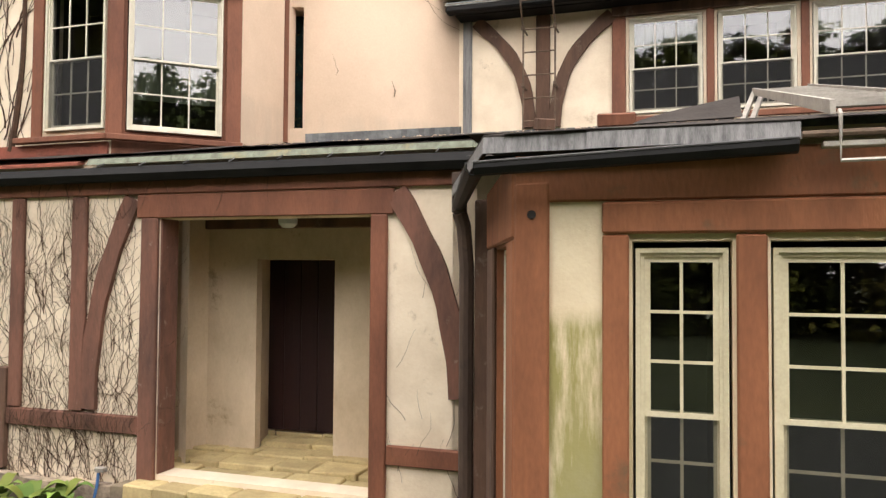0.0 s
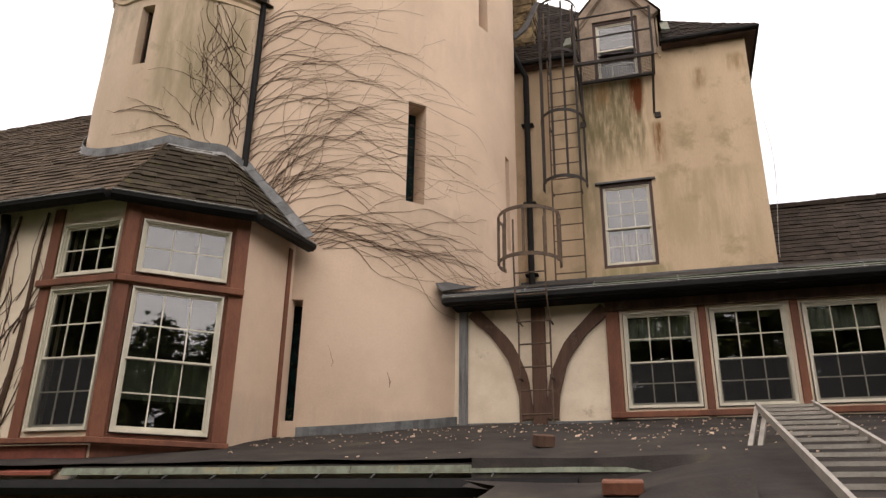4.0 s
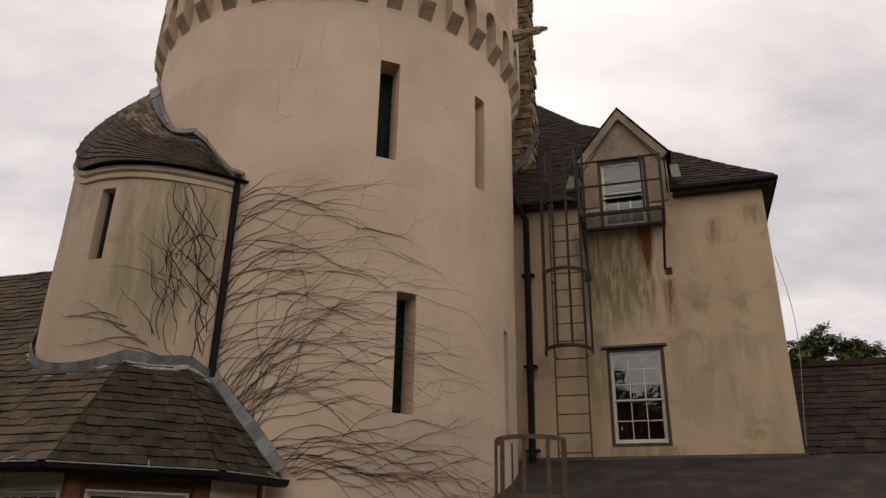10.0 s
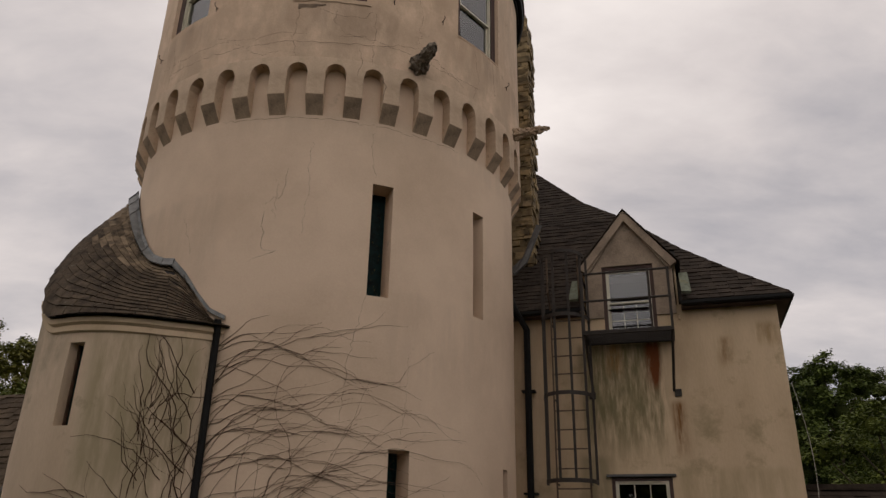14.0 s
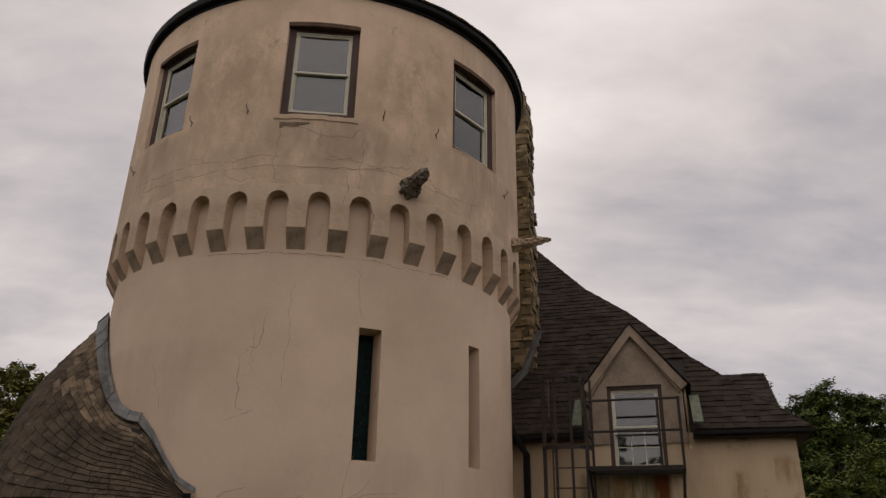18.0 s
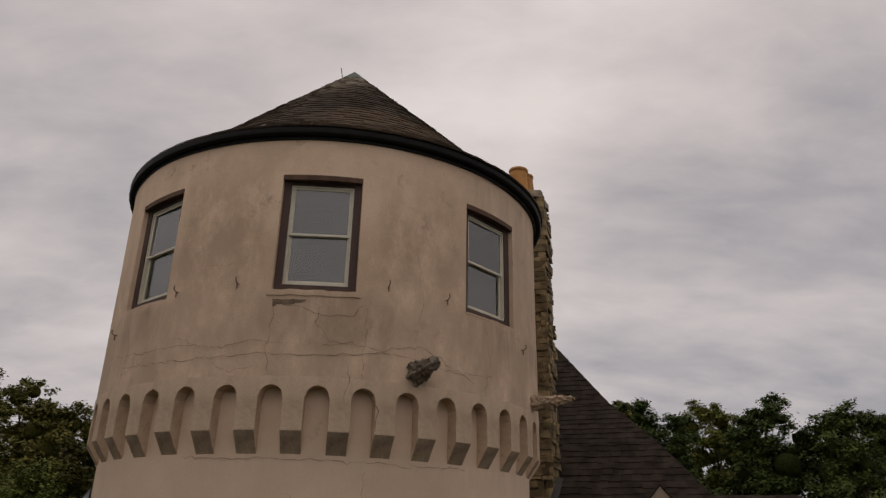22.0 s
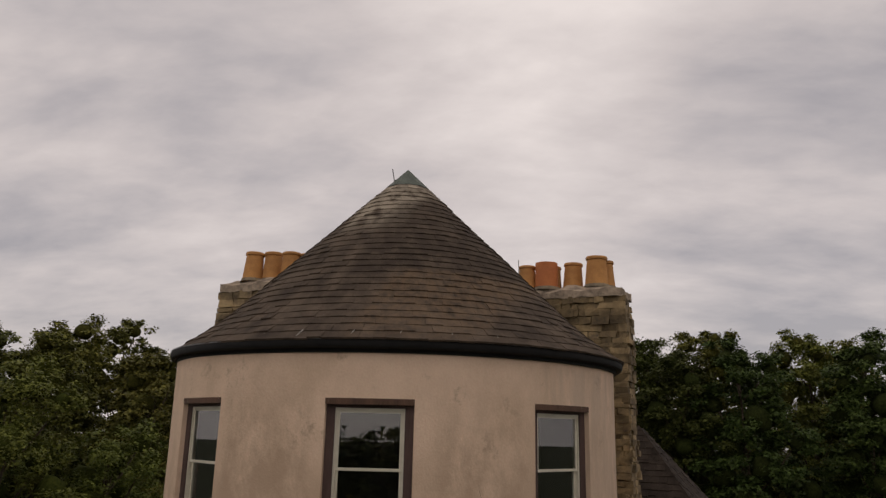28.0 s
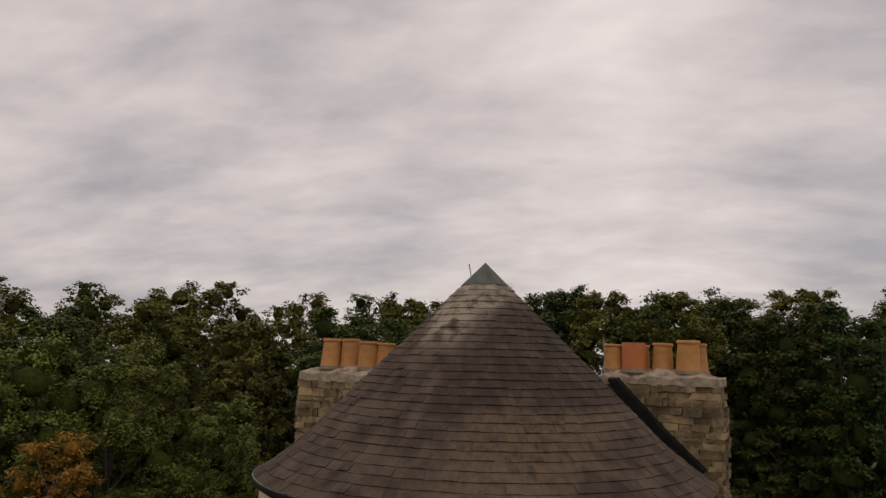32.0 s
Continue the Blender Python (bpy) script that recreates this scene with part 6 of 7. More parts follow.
def build_porch():
    w = thing("porch_wing", -4.0, 6.0, GROUND_Z, "half-timbered low wing with a recessed porch", "porch")
    u0, u1 = -9.5, -1.42
    op = (-4.43 - u0, -2.32 - u0, 0.70, 3.03)
    part("wall", flat_wall(u0, PV, u1, PV, GROUND_Z, 3.6, [op], 0.24), PLASTER, w, "cream plaster panels overgrown with dry vine")
    part("wall", flat_wall(u1, PV, u1, 9.0, GROUND_Z, 3.6, [], 0.2), PLASTER, w)
    # timbers stand proud
    d = 0.045
    for name, a, b, z0, z1 in (("post", -6.15, -6.0, 1.22, 3.25), ("post", -5.41, -5.24, 1.22, 3.25), ("porch_post", -4.61, -4.43, 0.62, 3.03), ("porch_post", -2.32, -2.175, 0.62, 3.03), ("post", -7.1, -6.94, 1.22, 3.25), ("post", -8.0, -7.84, 1.22, 3.25),
                               ("sill_beam", -9.5, -4.61, 1.05, 1.215), ("sill_beam", -2.17, -1.5, 0.98, 1.14), ("head_beam", -4.66, -2.12, 3.03, 3.25)):
        part(name, bevelled(a, b, PV - d - (0.006 if "porch" in name else 0), PV, z0, z1, 0.01, jit=0.004), WORN_TIMBER if b < -4.4 else TIMBER, w)
    part("fascia", bevelled(-9.5, -1.42, PV - 0.05, PV, 3.255, 3.50, 0.01), TIMBER, w)
    part("brace", brace(bow((-4.72, 3.22), (-5.19, 1.25), -0.13), 0.17, PV, d), WORN_TIMBER, w)
    part("brace", brace(bow((-2.10, 3.22), (-1.54, 1.55), 0.125), 0.18, PV, d), WORN_TIMBER, w)
    part("old_board", bevelled(-6.45, -6.16, PV - 0.07, PV, 0.62, 1.60, 0.01, jit=0.006), OLD_TIMBER, w)
    # deep inner faces of the porch posts
    part("porch_post", bevelled(-4.43, -4.41, PV + 0.0, PV + 0.24, 0.7, 3.03, 0.006), WORN_TIMBER, w)
    # dark band along the top of the recess back wall
    part("back_beam", bevelled(-4.6, -2.1, 6.84, 6.92, 2.99, 3.12, 0.006), OLD_TIMBER, w)
    # recess
    bv = 6.92
    part("recess_wall", flat_wall(-5.2, bv, -2.0, bv, 0.6, 3.2, [(-4.02 + 5.2, -3.14 + 5.2, 0.6, 2.68)], 0.1), RECESS, w, "plaster back wall of the porch, darkened for shade")
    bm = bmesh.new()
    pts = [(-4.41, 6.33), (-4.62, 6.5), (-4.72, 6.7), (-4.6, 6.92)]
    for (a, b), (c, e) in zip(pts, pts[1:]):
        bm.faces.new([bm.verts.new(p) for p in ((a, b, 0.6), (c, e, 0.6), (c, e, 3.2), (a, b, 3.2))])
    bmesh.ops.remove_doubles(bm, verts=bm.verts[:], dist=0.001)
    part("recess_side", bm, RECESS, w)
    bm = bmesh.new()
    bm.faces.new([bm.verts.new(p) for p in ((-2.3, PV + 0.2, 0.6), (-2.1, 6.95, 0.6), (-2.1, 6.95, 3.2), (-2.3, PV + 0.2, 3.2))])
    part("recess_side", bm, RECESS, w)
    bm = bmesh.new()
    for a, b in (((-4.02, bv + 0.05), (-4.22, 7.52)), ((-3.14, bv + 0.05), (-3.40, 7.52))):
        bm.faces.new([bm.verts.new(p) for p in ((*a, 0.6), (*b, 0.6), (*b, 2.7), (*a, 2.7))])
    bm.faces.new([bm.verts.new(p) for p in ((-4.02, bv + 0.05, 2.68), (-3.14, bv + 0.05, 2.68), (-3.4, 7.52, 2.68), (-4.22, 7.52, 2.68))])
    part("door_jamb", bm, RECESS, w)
    bm = bmesh.new()
    box(bm, -5.2, -2.0, PV + 0.2, 7.6, 3.12, 3.19)
    part("porch_ceiling", bm, OLD_TIMBER, w)
    door = None
    for k in range(4):
        x0 = -4.23 + 0.205 * k
        bm = bevelled(x0, x0 + 0.20, 7.50, 7.54, 0.82, 2.69, 0.006)
        if door is None:
            door = part("door", bm, DOOR_RED, w, "dark red plank door")
        else:
            part("plank", bm, DOOR_RED, door)
    bm = bmesh.new()
    lathe(bm, [(0.0, -0.13), (0.05, -0.125), (0.085, -0.09), (0.09, -0.05), (0.07, -0.02), (0.075, 0.0)], 20)
    lamp = thing("porch_lamp", -3.35, 6.35, 3.11, "frosted glass globe lamp under the porch ceiling", "lamp")
    part("globe", bm, BLIND, lamp, m=pose(-3.35, 6.35, 3.085), smooth=True)
    bm = bmesh.new()
    lathe(bm, [(0.08, 0.0), (0.08, 0.025), (0.0, 0.025)], 20)
    part("fitting", bm, GUTTER, lamp, m=pose(-3.35, 6.35, 3.085))
    # gutter and copper edge
    bm = bmesh.new()
    poly_solid(bm, [(-9.5, PV - 0.16, 3.50), (-9.5, PV - 0.19, 3.43), (-9.5, PV - 0.15, 3.37), (-9.5, PV - 0.07, 3.37), (-9.5, PV - 0.05, 3.5)], (8.88, 0, 0.0))
    part("gutter", bm, GUTTER, w, "long black gutter")
    x = -5.2
    while x < 0.3:
        L = random.uniform(0.8, 1.2)
        bm = bmesh.new()
        x2 = min(x + L, 0.34)
        tip = 0.05 if x2 > 0.3 else 0.0
        poly_solid(bm, [(x, PV - 0.105, 3.54), (x2 - 0.15 * (tip > 0), PV - 0.105, 3.54), (x2, PV - 0.09, 3.54 + tip), (x2, PV - 0.07, 3.60), (x, PV - 0.07, 3.60)], (0, 0.01, 0.004))
        strip = part("edge_strip", bm, COPPER, w, "green weathered copper drip edge")
        bm = bmesh.new()
        poly_solid(bm, [(x, PV - 0.07, 3.601), (x2, PV - 0.07, 3.601), (x2, PV + 0.12, 3.665), (x, PV + 0.12, 3.665)], (0, 0.003, 0.006))
        part("strip_flange", bm, FELT, strip)
        x = x2 + 0.004
    for k in range(9):
        bm = bmesh.new()
        xx = -5.0 + k * 0.47
        tube(bm, [(xx, PV - 0.19, 3.50), (xx, PV - 0.12, 3.53), (xx, PV + 0.02, 3.64)], 0.006, 4)
        part("gutter_strap", bm, LEAD, w)
    bm = bmesh.new()
    poly_solid(bm, [(-9.5, PV - 0.1, 3.57), (-5.3, PV - 0.1, 3.57), (-5.36, 6.258, 3.70), (-9.5, 6.258, 3.70)], (0, 0, -0.03))
    part("metal_patch", bm, RED_PAINT, w, "red painted metal roof strip")
    part("metal_upstand", bevelled(-9.5, -5.36, 6.262, 6.298, 3.66, 3.85, 0.006), RED_PAINT, w, "red painted metal upstand below the bay window")
    # stone floor
    fl = thing("porch_floor", -3.4, 6.3, GROUND_Z, "worn yellow flagstone porch step with moss", "step", kind="structure")
    rng = random.Random(4)
    bm = bmesh.new()
    box(bm, -4.75, -2.05, 5.72, 7.55, GROUND_Z, 0.62)
    part("bed", bm, MORTAR, fl)
    v = 5.66
    while v < 7.5:
        dv = rng.uniform(0.28, 0.45)
        u = -4.6 if v < 5.9 else -4.8
        while u < -2.1:
            du = min(rng.uniform(0.3, 0.62), -2.05 - u)
            bm = bmesh.new()
            box(bm, u + 0.008, u + du - 0.008, v + 0.008, min(v + dv, 7.55) - 0.008, GROUND_Z if v < 5.7 else 0.58, 0.645 + 0.075 * (v - 5.6) + rng.uniform(0, 0.018), jit=0.012)
            bmesh.ops.bevel(bm, geom=bm.edges[:], offset=0.012, segments=1, affect="EDGES")
            part("flagstone", bm, FLAG, fl)
            u += du
        v += dv
    # footing stones along the wall
    u = -9.0
    while u < -4.6:
        bm = bmesh.new()
        du = rng.uniform(0.25, 0.6)
        box(bm, u, u + du - 0.015, PV - 0.14, PV, GROUND_Z - 0.1, 0.60 + rng.uniform(-.03, .03), jit=0.02)
        part("footing_stone", bm, CEMENT, w)
        u += du


build_porch()


def build_garden_room():
    g = thing("garden_room", 1.5, 4.5, GROUND_Z, "red-brown timbered garden room with tall sash windows", "garden room")
    u0, u1 = -0.64, 5.0
    wins = [(-0.10, 0.34), (0.50, 1.32), (1.48, 2.30), (2.46, 3.28)]
    holes = [(a - u0, b - u0, 0.95, 2.70) for a, b in wins]
    part("wall", flat_wall(u0, GV, u1, GV, GROUND_Z, 3.12, holes, 0.16), PANEL, g, "cream panel with green algae stain")
    c0, c1 = (-1.17, 5.40), (-0.64, 3.81)
    L = math.hypot(c1[0] - c0[0], c1[1] - c0[1])
    part("wall", flat_wall(*c0, *c1, GROUND_Z, 3.12, [(0.47, 1.32, 0.95, 2.70)], 0.16), TIMBER_SUN, g, "canted red-brown timber side")
    part("wall", flat_wall(-1.17, 5.92, -1.17, 5.40, GROUND_Z, 3.12, [], 0.16), OLD_TIMBER, g)
    for i, (a, b) in enumerate(wins):
        window(g, pose(a + 0.036, GV + 0.05, 0.975), b - a - 0.072, 1.672, 2 if i == 0 else 3, 3, split=0.545, casing=0.022, casing_mat=FRAME_CREAM, lower_rows=4, muntin=0.015, f=0.018, s=0.026, screen="lower", frame_mat=FRAME_CREAM)
    window(g, along(*c0, *c1, 0.50, 0.98, -0.06), 0.79, 1.69, 3, 3, casing=0.025, casing_mat=FRAME)
    d = 0.04
    part("corner_post", bevelled(-0.66, -0.485, GV - d, GV, GROUND_Z, 2.99, 0.012, jit=0.004), TIMBER_SUN, g)
    # flat dark disc on the post paints the shade inside a hole
    bm = bmesh.new()
    lathe(bm, [(0.0, 0.0), (0.022, 0.0), (0.022, 0.004), (0.0, 0.004)], 14)
    part("drill_hole", bm, UNDERLAY, g, "dark disc for the shade in a round hole", m=pose(-0.57, GV - d - 0.002, 2.83, 90, 0, 0))
    for a, b in ((-0.235, -0.115), (0.355, 0.485), (1.335, 1.465), (2.315, 2.445), (3.295, 3.45)):
        part("post", bevelled(a, b, GV - d, GV, GROUND_Z, 2.73, 0.01, jit=0.004), TIMBER_SUN, g)
    part("head_beam", bevelled(-0.235, 5.0, GV - d - 0.012, GV, 2.735, 2.885, 0.012, jit=0.003), TIMBER_SUN, g)
    part("fascia", bevelled(-0.66, 5.0, GV - 0.03, GV, 2.89, 3.12, 0.01), TIMBER_SUN, g)
    m = along(*c0, *c1, 0, 0)
    part("head_beam", bevelled(0, L - 0.01, -0.035, 0, 2.72, 3.12, 0.01, m=m), TIMBER_SUN, g)
    part("post", bevelled(1.34, L - 0.01, -0.03, 0, GROUND_Z, 2.715, 0.01, m=m), TIMBER_SUN, g)
    part("post", bevelled(0.0, 0.45, -0.03, 0, GROUND_Z, 2.715, 0.01, m=m), OLD_TIMBER, g)
    # gutter round the cant
    G = [Vector((-1.46, 5.55, 3.05)), Vector((-0.80, 3.57, 3.035)), Vector((0.58, 3.57, 3.085))]
    for p, q in zip(G, G[1:]):
        bm = bmesh.new()
        dd = (q - p).normalized()
        o = Vector((dd.y, -dd.x, 0))
        ring = [(0.042, 0.022), (0.046, -0.004), (0.026, -0.032), (-0.01, -0.036), (-0.04, -0.02), (-0.042, 0.022), (-0.036, 0.022), (-0.034, -0.014), (-0.008, -0.028), (0.022, -0.024), (0.038, 0.0), (0.036, 0.022)]
        poly_solid(bm, [p + o * x + Vector((0, 0, z)) for x, z in ring], q - p)
        gutter = part("gutter", bm, GUTTER, g, "black gutter round the corner")
        bm = bmesh.new()
        tube(bm, [p + o * 0.042 + Vector((0, 0, 0.024)), q + o * 0.042 + Vector((0, 0, 0.024))], 0.006, 6)
        part("lip", bm, LEAD, gutter, "grey lip along the gutter rim")
    for a, b, mt in (((-1.50, 5.5), (-0.78, 3.63), LEAD_EDGE), ((-0.78, 3.63), (-0.28, 3.63), LEAD_EDGE), ((-0.29, 3.615), (0.60, 3.615), LEAD_EDGE)):
        bm = bmesh.new()
        a, b = Vector((*a, 3.115)), Vector((*b, 3.115))
        poly_solid(bm, [a, b, b + Vector((0, 0.012, 0.078)), a + Vector((0, 0.012, 0.078))], (0.002, 0.012, 0.0))
        strip = part("edge_strip", bm, mt, g, "lead drip edge of the felt roof")
        bm = bmesh.new()
        poly_solid(bm, [a + Vector((0, 0.012, 0.08)), b + Vector((0, 0.012, 0.08)), b + Vector((0.02, 0.2, 0.125)), a + Vector((0.1, 0.2, 0.125))], (0, 0, 0.008))
        part("strip_flange", bm, FELT, strip)
    bm = bmesh.new()
    tube(bm, [(0.60, 3.60, 3.13), (5.0, 3.60, 3.14)], 0.016, 8)
    part("edge_pipe", bm, RUSTY, g, "rusty pipe along the eave")
    bm = bevelled(0.68, 5.0, 3.60, 3.66, 3.075, 3.10, 0.004)
    part("edge_strip", bm, ALU, g)
    bm = bmesh.new()
    tube(bm, [(0.735, 3.57, 3.22), (0.735, 3.55, 3.20), (0.735, 3.55, 3.01), (1.6, 3.55, 3.02)], 0.009, 6)
    part("eave_bracket", bm, ALU, g, "bent pale metal rod under the eave")
    bm = bmesh.new()
    box(bm, -1.50, -1.405, 5.50, 5.585, 3.0, 3.30)
    tube(bm, [(-1.45, 5.54, 3.0), (-1.43, 5.58, 2.9), (-1.415, 5.62, 2.6), (-1.415, 5.62, GROUND_Z)], 0.056, 10)
    part("drain_pipe", bm, DRAIN, g, "dark square drain pipe in the corner", smooth=True)
    part("old_board", bevelled(-1.355, -1.18, 5.62, 5.74, 0.5, 3.1, 0.012, jit=0.006), OLD_TIMBER, g)


build_garden_room()


def build_felt_roof():
    r = thing("lean_to_roof", -1.0, 7.0, 3.2, "patched black felt roof scattered with pale debris", "roof")
    out = [(-9.5, 5.86), (-1.50, 5.86), (-0.84, 3.62), (5.2, 3.62), (5.2, 9.6), (-9.5, 9.6)]
    bm = bmesh.new()
    n = 40
    us = [-9.5 + (14.7) * i / 60 for i in range(61)]
    vsn = sorted([3.62 + 5.98 * j / 26 for j in range(27)] + [5.825, 5.86])
    nv = len(vsn) - 1
    grid = {}
    for i, u in enumerate(us):
        for j, v in enumerate(vsn):
            lim = 5.86 if u < -1.5 else (3.62 + (5.86 - 3.62) * (-0.84 - u) / 0.66 if u < -0.84 else 3.62)
            vv = max(v, lim)
            z = slope_z(vv) + 0.025 * noise.noise(Vector((u * 1.1, vv * 1.1, 3))) + 0.012 * noise.noise(Vector((u * 3, vv * 3, 1)))
            if -1.5 < u and vv < 5.85:
                z -= 0.17 * min(1, max(0, (0.45 - u) / 0.9)) * min(1, max(0, (vv - 4.7) / 0.7))
            grid[i, j] = bm.verts.new((u, vv, z))
    for i in range(60):
        for j in range(nv):
            q = [grid[i, j], grid[i + 1, j], grid[i + 1, j + 1], grid[i, j + 1]]
            if len({(round(a.co.x, 4), round(a.co.y, 4)) for a in q}) < 4:
                continue
            bm.faces.new(q)
    part("felt", bm, FELT, r, smooth=True)
    bm = bmesh.new()
    rng = random.Random(9)
    for _ in range(460):
        u, v = rng.uniform(-4.3, 3.2), rng.uniform(7.2, 9.5) if rng.random() < 0.8 else rng.uniform(5.9, 9.5)
        s = rng.uniform(0.003, 0.009) * (2.0 if rng.random() < 0.1 else 1)
        z = slope_z(v) + 0.025 * noise.noise(Vector((u * 1.1, v * 1.1, 3))) + 0.012 * noise.noise(Vector((u * 3, v * 3, 1)))
        box(bm, u - s, u + s * 1.3, v - s, v + s, z, z + s, jit=s * 0.55)
    part("fallen_chips", bm, STUCCO, r, kind="stuff")
    bm = bmesh.new()
    for a in range(0, 28):
        a0, a1 = 21 + a * 1.42, 21 + (a + 1) * 1.42
        p0, p1 = on_tower(a0, 0, R_LOW, 0.02), on_tower(a1, 0, R_LOW, 0.02)
        z0, z1 = slope_z(p0.y), slope_z(p1.y)
        poly_solid(bm, [Vector((p0.x, p0.y, z0 - 0.02)), Vector((p1.x, p1.y, z1 - 0.02)), Vector((p1.x, p1.y, z1 + 0.11)), Vector((p0.x, p0.y, z0 + 0.11))], (0.005, -0.012, 0))
    part("flashing", bm, LEAD_BLUE, r, "grey felt upstand along the tower foot")
    for k, (u, v, w, l, h, rz) in enumerate(((-0.20, 4.2, 0.20, 0.10, 0.07, 4), (-1.0, 6.6, 0.16, 0.12, 0.10, 30))):
        o = thing("loose_brick" if k == 0 else "timber_offcut", u, v, slope_z(v), "loose red brick lying on the felt roof" if k == 0 else "dark offcut lying on the felt roof", "brick" if k == 0 else "offcut", yaw=rz)
        part("block", bevelled(-w / 2, w / 2, -l / 2, l / 2, 0.0, h, 0.008), TIMBER if k == 0 else OLD_TIMBER, o, m=pose(u, v, slope_z(v) + 0.005, 11, 0, rz))
    # rucked felt
    bm = bmesh.new()
    rows = []
    for i in range(25):
        u = -0.12 + 0.52 * i / 24
        row = []
        for j in range(9):
            v = 3.95 + 0.6 * j / 8
            z = slope_z(v) + 0.012 + 0.12 * math.exp(-((j - 3.5) / 2.2) ** 2) * (i / 24) ** 0.7
            row.append(bm.verts.new((u, v, z)))
        rows.append(row)
    for a, b in zip(rows, rows[1:]):
        for j in range(8):
            bm.faces.new((a[j], b[j], b[j + 1], a[j + 1]))
    part("rucked_felt", bm, FELT, r, "lifted fold of roofing felt", smooth=True)


build_felt_roof()


# ---- upper window wing ----
WV = 9.55


def build_window_wing():
    w = thing("window_wing", 1.0, 10.5, 4.0, "half-timbered upper wing with a row of sash windows", "house wing")
    u0, u1 = -2.70, 6.0
    wins = [(-0.46 + 1.027 * k, 0.41 + 1.027 * k) for k in range(4)]
    holes = [(a - u0, b - u0, 4.51, 5.71) for a, b in wins]
    part("wall", flat_wall(u0, WV, u1, WV, 4.0, 6.0, holes, 0.2), PLASTER, w, "cream plaster infill")
    for k, (a, b) in enumerate(wins):
        window(w, pose(a + 0.03, WV - 0.01, 4.54), b - a - 0.06, 1.14, 3, 2, split=0.47, casing=0.02, casing_mat=FRAME, screen="lower", blind=(CURTAIN, 0.72, 0.97) if k in (0, 2) else None)
    d = 0.045
    for a, b in ((-0.66, -0.495), (0.445, 0.535), (1.472, 1.562), (2.50, 2.59), (3.53, 3.7)):
        part("post", bevelled(a, b, WV - d, WV, 4.40, 5.732, 0.01, jit=0.003), TIMBER, w)
    part("window_sill", bevelled(-0.66, 6.0, WV - 0.09, WV - d - 0.001, 4.40, 4.475, 0.01), TIMBER, w)
    # added rail, dark so its colour holds the shade under the gutter
    part("head_rail", bevelled(-0.66, 6.0, WV - d - 0.012, WV, 5.735, 5.858, 0.008), OLD_TIMBER, w)
    part("centre_post", bevelled(-1.61, -1.43, WV - d - 0.004, WV, 4.34, 5.85, 0.01, jit=0.004), OLD_TIMBER, w)
    part("brace", brace(bow((-2.40, 5.84), (-1.68, 4.42), 0.2), 0.16, WV, d), OLD_TIMBER, w)
    part("brace", brace(bow((-0.66, 5.78), (-1.38, 4.42), -0.2), 0.16, WV, d), OLD_TIMBER, w)
    part("corner_board", bevelled(-2.58, -2.46, WV - 0.03, WV, 4.36, 5.86, 0.008), LEAD_EDGE, w)
    part("base_flashing", bevelled(-2.6, 6.0, WV - 0.02, WV, 4.26, 4.39, 0.004), LEAD_BLUE, w)
    part("gutter", bevelled(-2.72, 6.0, 9.15, 9.29, 5.865, 5.965, 0.03), GUTTER, w)
    bm = bmesh.new()
    tube(bm, [(-2.72, 9.148, 5.962), (6.0, 9.148, 5.962)], 0.008, 6)
    part("gutter_lip", bm, LEAD_PALE, w, "pale lip of the gutter")
    part("soffit", bevelled(-2.62, 6.0, 9.28, 9.56, 5.86, 5.90, 0.004), GUTTER, w)
    x = -2.7
    while x < 5.9:
        L = random.uniform(0.8, 1.1)
        bm = bmesh.new()
        poly_solid(bm, [(x, 9.17, 5.99), (x + L - 0.005, 9.17, 5.99), (x + L - 0.005, 9.36, 6.075), (x, 9.36, 6.075)], (0, 0.006, 0.012))
        part("edge_strip", bm, COPPER if x > -1.5 else LEAD_BLUE, w)
        bm = bmesh.new()
        tube(bm, [(x, 9.15, 5.95), (x, 9.17, 6.01), (x, 9.36, 6.09)], 0.008, 4)
        part("gutter_strap", bm, LEAD_PALE, w)
        x += L
    bm = bmesh.new()
    us = [-2.78 + 8.8 * i / 40 for i in range(41)]
    rows = [[bm.verts.new((u, v, 6.03 + (v - 9.2) * 0.335 + 0.02 * noise.noise(Vector((u * 1.3, v * 1.3, 9))))) for v in [9.2 + 3.3 * j / 14 for j in range(15)]] for u in us]
    for a, b in zip(rows, rows[1:]):
        for j in range(14):
            bm.faces.new((a[j], b[j], b[j + 1], a[j + 1]))
    part("felt", bm, FELT, w, "black felt roof", smooth=True)
    part("flashing", bevelled(-2.3, 1.9, HV - 0.03, HV, 7.0, 7.16, 0.006), LEAD, w)
    bm = bmesh.new()
    for k in range(6):
        t = k / 6
        p, q = Vector((-2.72, 9.15, 6.05)).lerp(Vector((-2.25, 10.5, 6.52)), t), Vector((-2.72, 9.15, 6.05)).lerp(Vector((-2.25, 10.5, 6.52)), t + 1 / 6)
        poly_solid(bm, [p, q, q + Vector((-0.1, 0.05, 0.13)), p + Vector((-0.1, 0.05, 0.13))], (0.02, 0, 0.01))
    part("lead_flashing", bm, LEAD, w)


build_window_wing()


# ---- iron work ----
def hoop(u, v, z, ru, rv, a0=-100, a1=100, flat=0.05):
    bm = bmesh.new()
    n = 20
    pts = [(u + ru * math.sin(radians(a0 + (a1 - a0) * k / n)), v - rv * math.cos(radians(a0 + (a1 - a0) * k / n))) for k in range(n + 1)]
    for (a, b), (c, d) in zip(pts, pts[1:]):
        o = Vector((d - b, -(c - a), 0)).normalized() * 0.008
        poly_solid(bm, [(a, b, z), (c, d, z), (c, d, z + flat), (a, b, z + flat)], o)
